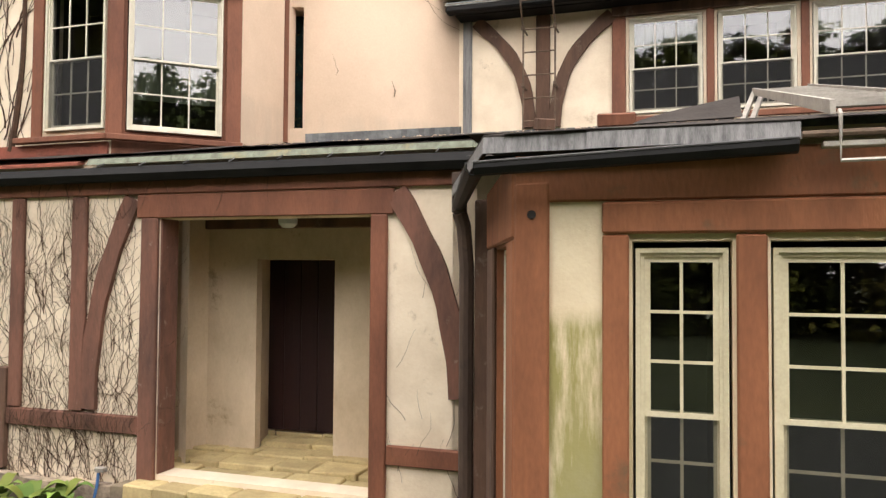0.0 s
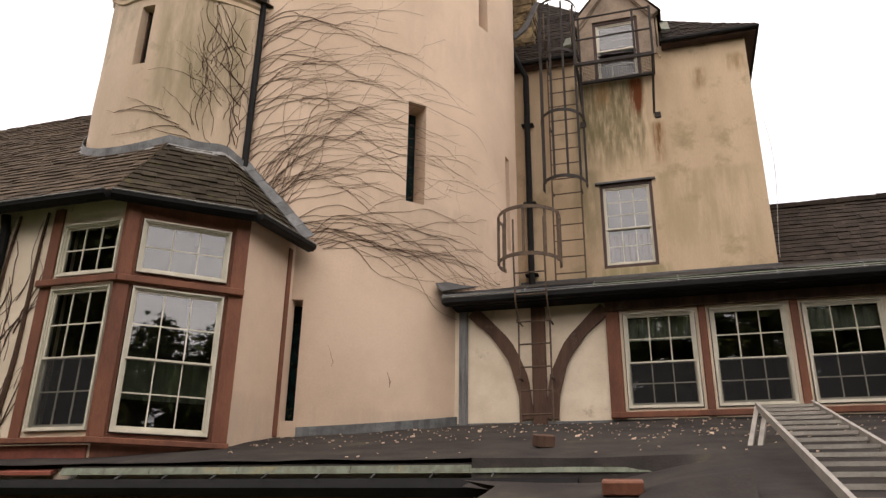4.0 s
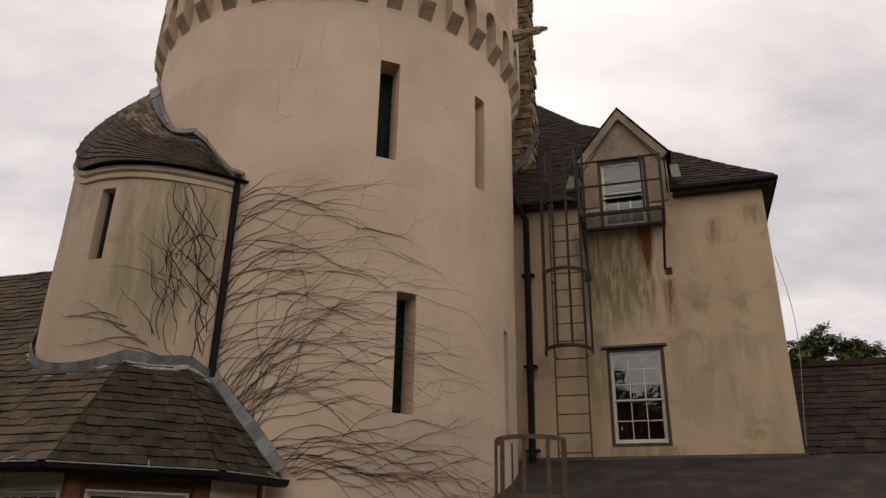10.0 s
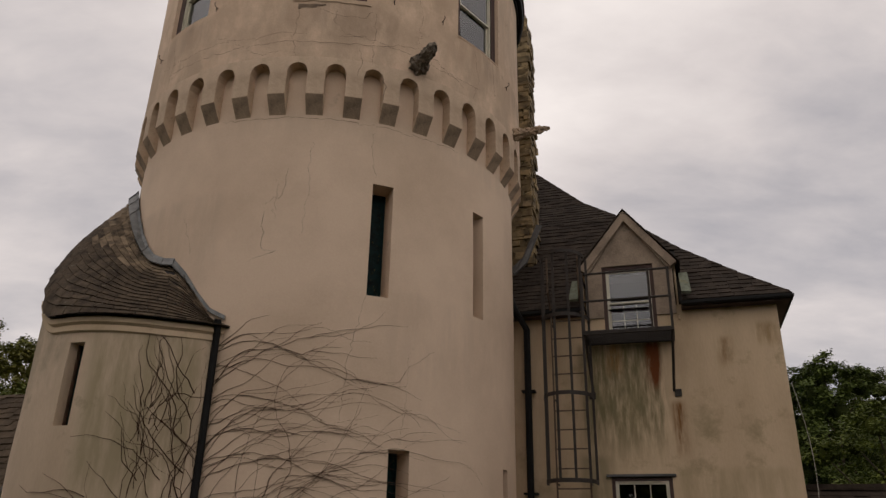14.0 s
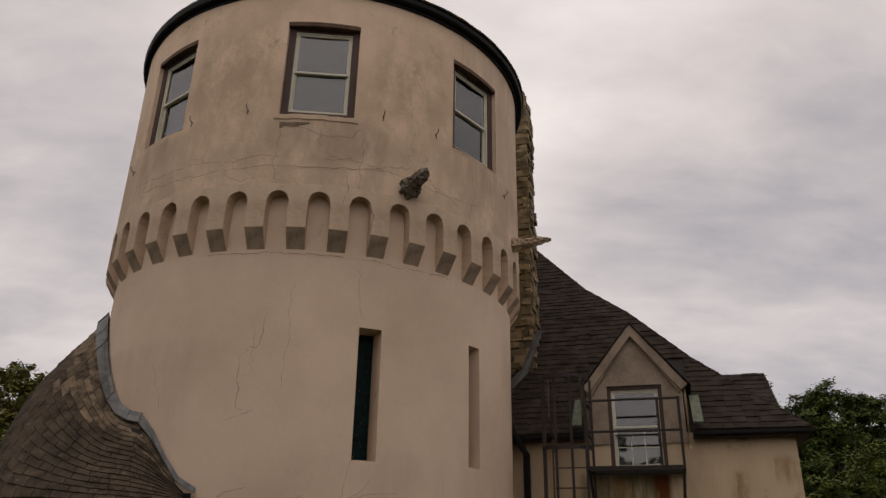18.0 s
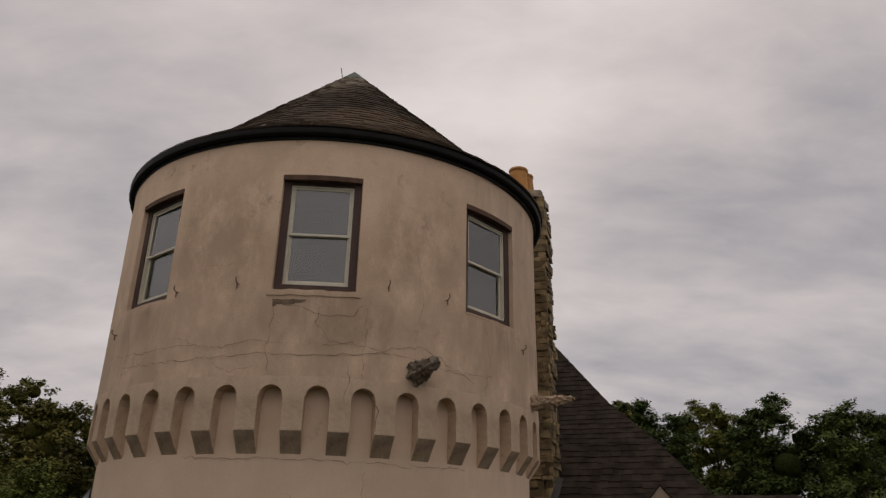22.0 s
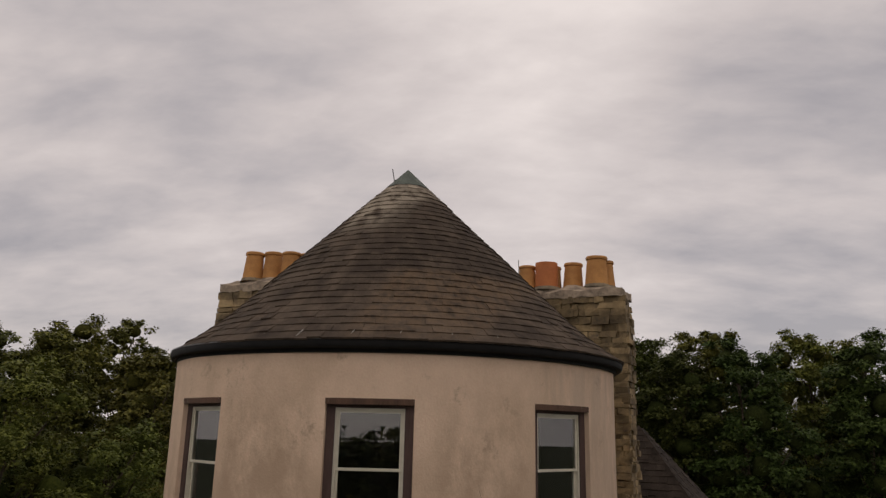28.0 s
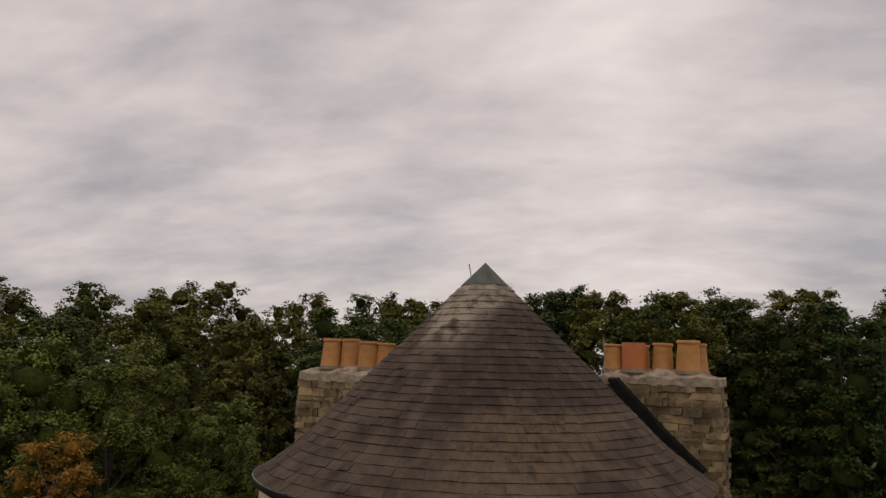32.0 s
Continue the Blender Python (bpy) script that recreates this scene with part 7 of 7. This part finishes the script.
    bmesh.ops.remove_doubles(bm, verts=bm.verts[:], dist=0.003)
    return bm


def build_lower_ladder():
    l = thing("caged_ladder", -1.53, 9.3, 4.3, "rusty steel wall ladder with a hooped guard at its top", "ladder", "steel ladders")
    v = 9.30
    for u in (-1.73, -1.33):
        bm = bmesh.new()
        tube(bm, [(u, v, 4.34), (u, v, 5.6), (u, 9.12, 5.85), (u, 9.06, 6.4), (u, 9.06, 6.93)], 0.013, 6)
        part("rail", bm, RUSTY, l)
    z = 4.45
    while z < 6.4:
        bm = bmesh.new()
        vv = v if z < 5.65 else 9.07
        tube(bm, [(-1.73, vv, z), (-1.33, vv, z)], 0.010, 6)
        part("rung", bm, RUSTY, l)
        z += 0.29
    for u in (-1.73, -1.33):
        for z in (4.9, 5.62):
            bm = bmesh.new()
            tube(bm, [(u, v, z), (u, WV, z)], 0.012, 5)
            tube(bm, [(u, v - 0.03, z - 0.02), (u, v - 0.03, z + 0.02)], 0.025, 6)
            part("bracket", bm, RUSTY, l)
    for z in (6.30, 6.93):
        part("hoop", hoop(-1.53, 9.15, z, 0.40, 0.42, -118, 118), RUSTY, l)
    for a in (-110, -75, -40, 0, 40, 75, 110):
        bm = bmesh.new()
        u, vv = -1.53 + 0.40 * math.sin(radians(a)), 9.15 - 0.42 * math.cos(radians(a))
        box(bm, u - 0.018, u + 0.018, vv - 0.006, vv + 0.006, 6.30, 6.97)
        part("guard_bar", bm, RUSTY, l)


def build_upper_ladder():
    l = thing("caged_ladder", -1.4, 12.2, 7.0, "steel wall ladder with a hooped safety cage", "ladder", "steel ladders")
    v = 12.22
    for u in (-1.66, -1.15):
        bm = bmesh.new()
        tube(bm, [(u, v, 7.05), (u, v, 11.5), (u, 11.95, 11.75), (u, 11.95, 12.35)], 0.015, 6)
        part("rail", bm, RUSTY, l)
    z = 7.2
    while z < 11.6:
        bm = bmesh.new()
        tube(bm, [(-1.66, v, z), (-1.15, v, z)], 0.011, 6)
        part("rung", bm, RUSTY, l)
        z += 0.295
    for z in (8.72, 10.0, 11.25):
        part("hoop", hoop(-1.41, 12.1, z, 0.38, 0.46, -105, 105, 0.06), IRON, l)
    part("hoop", hoop(-1.41, 11.95, 12.3, 0.36, 0.4, -105, 105), IRON, l)
    for a in (-95, -55, -18, 18, 55, 95):
        bm = bmesh.new()
        u, vv = -1.41 + 0.375 * math.sin(radians(a)), 12.1 - 0.455 * math.cos(radians(a))
        box(bm, u - 0.02, u + 0.02, vv - 0.005, vv + 0.005, 8.72, 12.35)
        part("guard_bar", bm, IRON, l)
    for z in (8.75, 10.05, 11.3):
        for u in (-1.66, -1.15):
            bm = bmesh.new()
            tube(bm, [(u, v, z), (u, HV, z)], 0.014, 5)
            part("bracket", bm, IRON, l)


def build_balcony():
    b = thing("fire_escape_balcony", -0.4, 12.1, 10.96, "small iron escape balcony with a mesh floor", "balcony")
    u0, u1, v0, v1, z = -1.10, 0.28, 11.75, 12.42, 10.97
    bm = bmesh.new()
    for x0, x1, y0, y1 in ((u0, u1, v0, v0 + 0.04), (u0, u1, v1 - 0.04, v1), (u0, u0 + 0.04, v0, v1), (u1 - 0.04, u1, v0, v1)):
        box(bm, x0, x1, y0, y1, z - 0.03, z + 0.03)
    part("floor_frame", bm, IRON, b)
    bm = bmesh.new()
    k = u0
    while k < u1:
        box(bm, k, k + 0.005, v0, v1, z - 0.008, z + 0.004)
        k += 0.038
    k = v0
    while k < v1:
        box(bm, u0, u1, k, k + 0.005, z - 0.010, z + 0.002)
        k += 0.046
    part("mesh_floor", bm, IRON, b, "open steel mesh")
    for u, v in ((u0 + 0.02, v0 + 0.02), (u1 - 0.02, v0 + 0.02), (u1 - 0.32, v0 + 0.02)):
        bm = bmesh.new()
        box(bm, u - 0.02, u + 0.02, v - 0.02, v + 0.02, z, z + 1.0)
        part("post", bm, IRON, b)
    for zz in (z + 0.52, z + 0.98):
        for p, q in (((u0, v0 + 0.02), (u1, v0 + 0.02)), ((u0 + 0.01, v0), (u0 + 0.01, v1)), ((u1 - 0.01, v0), (u1 - 0.01, v1))):
            bm = bmesh.new()
            tube(bm, [(*p, zz), (*q, zz)], 0.018, 6)
            part("rail", bm, IRON, b)
    for u in (u0 + 0.03, u1 - 0.03):
        bm = bmesh.new()
        tube(bm, [(u, v0 + 0.04, z - 0.02), (u + (0.02 if u < 0 else -0.06), HV - 0.03, 10.14)], 0.022, 6)
        part("strut", bm, IRON, b)
        bm = bevelled(u - 0.05, u + 0.05, HV - 0.03, HV, 10.06, 10.17, 0.005)
        part("foot_plate", bm, IRON, b)


def build_pipe():
    p = thing("soil_pipe", -2.1, 12.36, 7.0, "tall black cast-iron downpipe on the house wall", "pipe")
    bm = bmesh.new()
    tube(bm, [(-2.35, 12.02, 11.9), (-2.25, 12.1, 11.55), (-2.09, 12.3, 11.25), (-2.09, 12.33, 7.02)], 0.055, 10)
    part("pipe", bm, GUTTER, p, smooth=True)
    for z in (7.25, 8.6, 10.2):
        bm = bmesh.new()
        box(bm, -2.2, -1.98, 12.30, 12.44, z, z + 0.03)
        part("bracket", bm, GUTTER, p)
    c = thing("loose_cable", 1.95, 12.45, 7.2, "thin grey cable hanging beside the wall", "cable")
    bm = bmesh.new()
    pts = []
    for k in range(25):
        t = k / 24
        pts.append((1.88 + 0.10 * math.sin(t * 2.6) + 0.05 * math.sin(t * 5), 12.42, 10.2 - 2.95 * t))
    tube(bm, pts, 0.006, 4)
    part("cable", bm, ALU, c)


build_lower_ladder()
build_upper_ladder()
build_balcony()
build_pipe()


def build_alu_ladder():
    l = thing("aluminium_ladder", 1.2, 6.0, 3.6, "aluminium ladder laid down the felt roof", "ladder")
    tops = (Vector((0.76, 7.32, 4.19)), Vector((1.2, 7.27, 4.185)))
    feet = (Vector((0.72, 3.62, 3.245)), Vector((1.15, 3.62, 3.245)))
    for t, f in zip(tops, feet):
        bm = bmesh.new()
        poly_solid(bm, [t + Vector((-0.012, 0, -0.03)), t + Vector((0.012, 0, -0.03)), t + Vector((0.012, 0, 0.03)), t + Vector((-0.012, 0, 0.03))], f - t)
        part("rail", bm, ALU, l)
        bm = bmesh.new()
        s = tops[0] + Vector((0.0 if t is tops[0] else 0.07, -0.03, -0.02))
        poly_solid(bm, [s + Vector((-0.018, 0, -0.02)), s + Vector((0.018, 0, -0.02)), s + Vector((0.018, 0, 0.02)), s + Vector((-0.018, 0, 0.02))], (-0.17, -0.85, -0.43))
        part("hook", bm, ALU, l)
    n = 14
    for k in range(n):
        a, b = tops[0].lerp(feet[0], (k + 0.4) / n), tops[1].lerp(feet[1], (k + 0.4) / n)
        bm = bmesh.new()
        poly_solid(bm, [a + Vector((0, -0.02, -0.012)), a + Vector((0, 0.02, -0.012)), a + Vector((0, 0.02, 0.012)), a + Vector((0, -0.02, 0.012))], b - a)
        part("rung", bm, ALU, l)


build_alu_ladder()


# ---- gargoyles, plain carved spouts ----
def build_gargoyle(a, z, length, size, rise, label, seed):
    g = thing("gargoyle_spout", *on_tower(a, z, R_UP), label, "gargoyle", "carved stone spouts")
    rng = random.Random(seed)
    bm = bmesh.new()
    d = Vector((math.sin(radians(a)), -math.cos(radians(a)), 0))
    o = on_tower(a, z, R_UP, -0.05)
    n, sides = 12, 14
    rings = []
    s = d.cross(Vector((0, 0, 1)))
    for i in range(n + 1):
        t = i / n
        r = size * (1.15 - 0.72 * t + 0.10 * math.sin(t * 11)) * (0.6 if i == n else 1)
        c = o + d * length * t + Vector((0, 0, rise * t))
        ring = []
        for k in range(sides):
            b = 2 * math.pi * k / sides
            flute = 1 + 0.16 * (1 if k % 3 else -1) * (1 - 0.5 * t) + rng.uniform(-0.08, 0.08)
            ring.append(bm.verts.new(c + (s * math.cos(b) * 0.9 + Vector((0, 0, 1)) * math.sin(b) * 0.92) * r * flute))
        rings.append(ring)
    for p, q in zip(rings, rings[1:]):
        for k in range(sides):
            bm.faces.new((p[k], p[(k + 1) % sides], q[(k + 1) % sides], q[k]))
    bm.faces.new(rings[-1])
    bmesh.ops.subdivide_edges(bm, edges=bm.edges[:], cuts=2, use_grid_fill=True)
    for v in bm.verts:
        v.co += Vector((noise.noise(v.co * 22), noise.noise(v.co * 22 + Vector((9, 0, 0))), noise.noise(v.co * 22 + Vector((0, 7, 0))))) * size * 0.25
    part("carving", bm, GARGOYLE if size > 0.1 else CORBEL, g)


build_gargoyle(45.0, 14.32, 0.60, 0.13, 0.05, "dark weathered carved stone waterspout", 1)
build_gargoyle(88.0, 14.33, 0.66, 0.095, 0.04, "long pale stone waterspout", 2)


# ---- climbing stems, cracks and small things on the walls ----
def stem(bm, place, s, z, heading, length, r, rng, wander=0.25, pull=None, step=0.09, rate=0.10):
    """One thin stem that creeps over a wall: place(s, z) gives the point on the wall."""
    pts = []
    n = max(3, int(length / step))
    for k in range(n):
        pts.append(place(s, z))
        if pull is not None:
            heading += (pull - heading) * rate
        heading += rng.gauss(0, wander) * 0.5
        s += math.cos(heading) * step
        z += math.sin(heading) * step
    tube(bm, pts, r, 4, r * 0.35, cap=False)
    return pts, s, z, heading


def on_wall(s, z):
    return on_tower(math.degrees(s / R_LOW), z, R_LOW, 0.012)


def build_ivy():
    rng = random.Random(21)
    bm = bmesh.new()
    deg = math.pi / 180 * R_LOW
    # stems leave the pipe and the roof edge steeply, bend over and run level round the wall
    sprays = []
    for k in range(36):
        z = 7.65 + 2.4 * (k + rng.random()) / 36
        sprays.append((rng.uniform(1.8, 4.0), z, rng.uniform(0.4, 1.25), rng.uniform(1.3, 3.5) * (1.0 if z < 9.6 else 0.7), 0.12, rng.uniform(-0.12, 0.06)))
    for k in range(36):
        f = rng.random()
        sprays.append((4.5 + 9.5 * f, 7.55 - 0.6 * f, rng.uniform(0.6, 1.35), rng.uniform(1.6, 3.6) - 0.5 * f, rng.uniform(0.03, 0.075), rng.uniform(-0.1, 0.15)))
    for k in range(18):
        f = rng.random()
        sprays.append((15 + 9 * f, 6.85 - 0.38 * f, rng.uniform(0.1, 0.75), rng.uniform(1.5, 4.0), rng.uniform(0.06, 0.12), rng.uniform(-0.12, 0.03)))
    for k in range(9):
        sprays.append((rng.uniform(30, 55), rng.uniform(6.45, 7.1), rng.uniform(-0.2, 0.4), rng.uniform(0.8, 1.9), 0.08, -0.15))
    for a, z, h, ln, rate, level in sprays:
        thick = rng.uniform(0.0027, 0.0046)
        pts, s, zz, h = stem(bm, on_wall, a * deg, z, h, ln, thick, rng, 0.36, level, step=0.075, rate=rate)
        for _ in range(rng.choice((0, 1, 1, 2))):
            q = pts[rng.randrange(len(pts) // 4, len(pts))]
            aa = math.atan2(q.x - AXU, AXV - q.y)
            stem(bm, on_wall, aa * R_LOW, q.z, rng.uniform(-0.25, 0.55), ln * rng.uniform(0.25, 0.65), thick * 0.7, rng, 0.28, -0.08, step=0.075)
    iv = new("ivy_vine", mesh_of(bm, "ivy_vine", VINE))
    iv.matrix_world = BM
    tagged(iv, "bare brown ivy stems fanned across the tower wall", "vine", kind="stuff")

    def on_turret(s, z):
        a = s / TR
        return Vector((TU + (TR + 0.014) * math.sin(a), TV - (TR + 0.014) * math.cos(a), z))

    bm = bmesh.new()
    for k in range(56):
        a = radians(rng.uniform(34, 70))
        z = rng.uniform(7.5, 9.4)
        h = rng.uniform(0.9, 2.6)
        stem(bm, on_turret, a * TR, z, h, rng.uniform(0.4, 1.5), rng.uniform(0.0025, 0.0055), rng, 0.65, math.pi / 2)
    for k in range(7):
        stem(bm, on_turret, radians(60) * TR, 7.6 + 0.3 * k, 2.2, rng.uniform(1.2, 2.3), 0.007, rng, 0.5, 2.0)
    for k in range(5):
        stem(bm, on_turret, radians(40 - 5 * k) * TR, 7.8 + 0.1 * k, 2.8, rng.uniform(0.6, 1.2), 0.006, rng, 0.35, 2.9)
    iv = new("ivy_vine", mesh_of(bm, "ivy_vine", VINE))
    iv.matrix_world = BM
    tagged(iv, "tangled bare ivy on the stair turret", "vine", kind="stuff")

    def on_porch(s, z):
        return Vector((s, PV - 0.012 - (0.045 if (z > 3.03 or 1.05 < z < 1.21) else 0), z))

    bm = bmesh.new()
    for k in range(980):
        u = rng.uniform(-7.8, -4.66)
        z = rng.choice((0.45, 0.6, 1.2, 1.7, 2.2, 2.7)) + rng.uniform(-0.1, 0.3)
        stem(bm, on_porch, u, min(z, 3.0), rng.uniform(0.9, 2.3), min(rng.uniform(0.3, 1.5), 3.35 - z), rng.uniform(0.0014, 0.0036), rng, 0.7, math.pi / 2 + rng.uniform(-.3, .3), step=0.06)
    for k in range(14):
        u = rng.uniform(-2.12, -1.5)
        stem(bm, on_porch, u, rng.uniform(0.6, 2.6), rng.uniform(1.0, 2.2), rng.uniform(0.2, 0.7), rng.uniform(0.0015, 0.003), rng, 0.35, math.pi / 2, step=0.06)
    for k in range(16):
        stem(bm, on_porch, rng.uniform(-6, -3.2), 3.45, rng.uniform(-2.4, -0.7), rng.uniform(0.2, 0.6), 0.0035, rng, 0.4, -1.0, step=0.05)
    iv = new("ivy_vine", mesh_of(bm, "ivy_vine", VINE))
    iv.matrix_world = BM
    tagged(iv, "thin dry vine stems over the porch panels", "vine", kind="stuff")

    def on_bay(s, z):
        return Vector((s, 6.3 - 0.012, z))

    bm = bmesh.new()
    for k in range(60):
        stem(bm, on_bay, rng.uniform(-8.2, -6.4), rng.uniform(3.8, 5.4), rng.uniform(1.0, 2.2), rng.uniform(0.4, 1.4), rng.uniform(0.003, 0.008), rng, 0.4, math.pi / 2, step=0.07)
    iv = new("ivy_vine", mesh_of(bm, "ivy_vine", VINE))
    iv.matrix_world = BM
    tagged(iv, "dry vine stems beside the bay window", "vine", kind="stuff")


build_ivy()

CRACK = surface("crack_shadow", (0.20, 0.145, 0.10), (0.10, 0.075, 0.055), 0.95, 9, 0.2)


def crack(points, r, width, seed):
    rng = random.Random(seed)
    bm = bmesh.new()
    pts = []
    for (a0, z0), (a1, z1) in zip(points, points[1:]):
        n = max(2, int(math.hypot((a1 - a0) * r * 0.01745, z1 - z0) / 0.06))
        for k in range(n):
            t = k / n
            pts.append((a0 + (a1 - a0) * t + rng.gauss(0, 0.25), z0 + (z1 - z0) * t + rng.gauss(0, 0.012)))
    pts.append(points[-1])
    rows = []
    for i, (a, z) in enumerate(pts):
        q = pts[min(i + 1, len(pts) - 1)]
        p = pts[max(i - 1, 0)]
        d = Vector(((q[0] - p[0]) * r * 0.01745, q[1] - p[1]))
        d = d.normalized() if d.length > 1e-6 else Vector((1, 0))
        w = width * 0.7 * rng.uniform(0.25, 1.0) * (0.3 if i in (0, len(pts) - 1) else 1)
        o = Vector((-d.y, d.x)) * w / 2
        rows.append([bm.verts.new(on_tower(a + s * o.x / (r * 0.01745), z + s * o.y, r, 0.013)) for s in (-1, 1)])
    for p, q in zip(rows, rows[1:]):
        bm.faces.new((p[0], q[0], q[1], p[1]))
    part("crack", bm, CRACK, tower)


for i, (pts, r, w) in enumerate((
        ([(-25, 14.42), (-10, 14.40), (0.3, 14.40), (13, 14.46), (23.4, 14.44), (33.3, 14.48), (45, 14.66), (60, 14.31)], R_UP, 0.012),
        ([(-30, 14.62), (-18, 14.55), (-6, 14.60), (4, 14.53), (10, 14.61), (17, 14.58)], R_UP, 0.010), ([(24, 14.56), (31, 14.62), (38, 14.52), (47, 14.50), (52, 14.40), (66, 14.45)], R_UP, 0.010), ([(14, 15.07), (20, 15.02), (25, 14.93), (31, 14.97), (33, 15.1)], R_UP, 0.012), ([(-2, 15.6), (2, 15.58), (5, 15.62)], R_UP, 0.006), ([(30, 14.4), (30.5, 14.2), (30, 13.9)], R_UP, 0.012), ([(36, 13.98), (37, 13.75), (36.5, 13.6)], R_UP, 0.02), ([(2, 14.35), (6, 14.22), (11, 14.3)], R_UP, 0.008),
        ([(13.6, 15.1), (14.2, 14.9), (13.4, 14.46), (14.5, 14.2)], R_UP, 0.010), ([(33.0, 15.1), (33.6, 14.7), (33.2, 14.16)], R_UP, 0.009), ([(24, 15.05), (23, 14.85), (26, 14.62), (31, 14.6)], R_UP, 0.010),
        ([(-8, 14.7), (-4, 14.62), (0, 14.42)], R_UP, 0.008), ([(64, 15.1), (65, 14.6), (63, 14.2)], R_UP, 0.009), ([(72, 15.1), (73, 14.5)], R_UP, 0.008), ([(-26, 15.0), (-24, 14.7), (-25, 14.3)], R_UP, 0.008), ([(44, 15.9), (46, 15.2), (45, 14.7)], R_UP, 0.006),
        ([(15.4, 12.46), (14.4, 12.08), (10.4, 11.95), (10.7, 11.28), (14.3, 11.28), (8.1, 11.12)], R_LOW, 0.010), ([(13, 12.3), (13, 11.7)], R_LOW, 0.006), ([(36.2, 10.79), (32.9, 10.08), (31.8, 9.15)], R_LOW, 0.008),
        ([(36, 13.2), (35, 12.9), (36.3, 12.42)], R_LOW, 0.006), ([(-12, 11.9), (-9, 11.5), (-8, 11.3)], R_LOW, 0.008), ([(-4, 13.28), (10, 13.26), (24, 13.27), (44, 13.24), (60, 13.27)], R_LOW, 0.010), ([(20, 12.9), (20.5, 12.2), (19.5, 11.5)], R_LOW, 0.005), ([(47, 10.1), (46.5, 9.3), (45.5, 8.9)], R_LOW, 0.005), ([(57, 8.4), (58, 7.6), (60, 7.2)], R_LOW, 0.005), ([(27, 5.2), (27.4, 4.95)], R_LOW, 0.012), ([(40, 4.95), (40.6, 4.75)], R_LOW, 0.03))):
    crack(pts, r, w, i)


def build_hooks():
    for a, z in ((-9.5, 15.30), (5.8, 15.33), (37.8, 15.37), (51.9, 15.33), (-33.0, 14.95), (80.0, 15.0)):
        h = thing("wall_hook", *on_tower(a, z, R_UP), "small rusty iron wall hook", "hook", "iron hooks round the drum")
        bm = bmesh.new()
        o = on_tower(a, z, R_UP, -0.02)
        d = Vector((math.sin(radians(a)), -math.cos(radians(a)), 0))
        tube(bm, [o, o + d * 0.07, o + d * 0.10 + Vector((0, 0, 0.03)), o + d * 0.09 + Vector((0, 0, 0.07))], 0.007, 5)
        tube(bm, [o + d * 0.05, o + d * 0.05 + Vector((0, 0, -0.07))], 0.008, 5)
        part("hook", bm, RUSTY, h)
    # solid dark blocks on the wall paint the shade of the gap
    bm = bmesh.new()
    chip = random.Random(4)
    for k in range(9):
        h = (0.018 + 0.06 * (k / 8) ** 0.6) * chip.uniform(0.8, 1.2)
        box(bm, 0.4 - 0.045 * (k + 1), 0.4 - 0.045 * k, -0.03, 0.016, 0.035 - h, 0.035 + chip.uniform(-0.004, 0.004))
    am = 15.5
    p = on_tower(am, DRUM_Z[0] - 0.155, R_UP, 0.0)
    part("sill_gap", bm, CRACK, tower, "dark blocks for the shade in the gap under the broken sill", m=pose(p.x - 0.1, p.y, p.z, 0, 0, am))


build_hooks()


def leaf_blade(bm, o, yaw, length, width, rise):
    d = Vector((math.cos(yaw), math.sin(yaw), 0))
    s = Vector((-d.y, d.x, 0))
    n = 6
    rows = []
    for i in range(n + 1):
        t = i / n
        w = width * math.sin(math.pi * min(1, 0.08 + 0.92 * t)) * 0.5
        p = o + d * length * t + Vector((0, 0, rise * math.sin(t * 2.2)))
        rows.append([bm.verts.new(p - s * w + Vector((0, 0, w * 0.3))), bm.verts.new(p), bm.verts.new(p + s * w + Vector((0, 0, w * 0.3)))])
    for a, b in zip(rows, rows[1:]):
        bm.faces.new((a[0], a[1], b[1], b[0])); bm.faces.new((a[1], a[2], b[2], b[1]))


def build_bed():
    rng = random.Random(31)
    bm = bmesh.new()
    box(bm, -9.4, -4.5, 5.05, 5.80, GROUND_Z - 0.05, GROUND_Z + 0.08, jit=0.03)
    bed = new("flower_bed", mesh_of(bm, "flower_bed", SOIL))
    bed.matrix_world = BM
    tagged(bed, "dark soil bed along the porch wall", "flower bed", kind="structure")
    for k, (u, v) in enumerate(((-5.75, 5.45), (-5.35, 5.42), (-5.1, 5.5), (-6.4, 5.45), (-7.0, 5.4))):
        p = thing("hosta_plant", u, v, GROUND_Z + 0.08, "leafy yellow-green hosta in the bed by the wall", "plant", "plants by the porch wall")
        for i in range(11):
            bm = bmesh.new()
            leaf_blade(bm, Vector((u, v, GROUND_Z + 0.07)), i * 0.57 + rng.uniform(-.2, .2), rng.uniform(0.22, 0.34), rng.uniform(0.10, 0.15), rng.uniform(0.12, 0.24))
            part("leaf", bm, HOSTA, p, smooth=True)
    t = thing("garden_tap", -4.95, 5.84, 0.5, "grey outdoor tap with a blue hose end on the wall foot", "tap")
    part("tap_body", bevelled(-5.0, -4.90, 5.80, 5.86, 0.70, 0.745, 0.006), ALU, t)
    bm = bmesh.new()
    tube(bm, [(-4.945, 5.79, 0.70), (-4.945, 5.78, 0.60), (-4.95, 5.74, 0.45)], 0.014, 6)
    part("hose", bm, surface("blue_hose", (0.05, 0.13, 0.30), (0.04, 0.09, 0.2), 0.5, 4, 0.1), t)


build_bed()
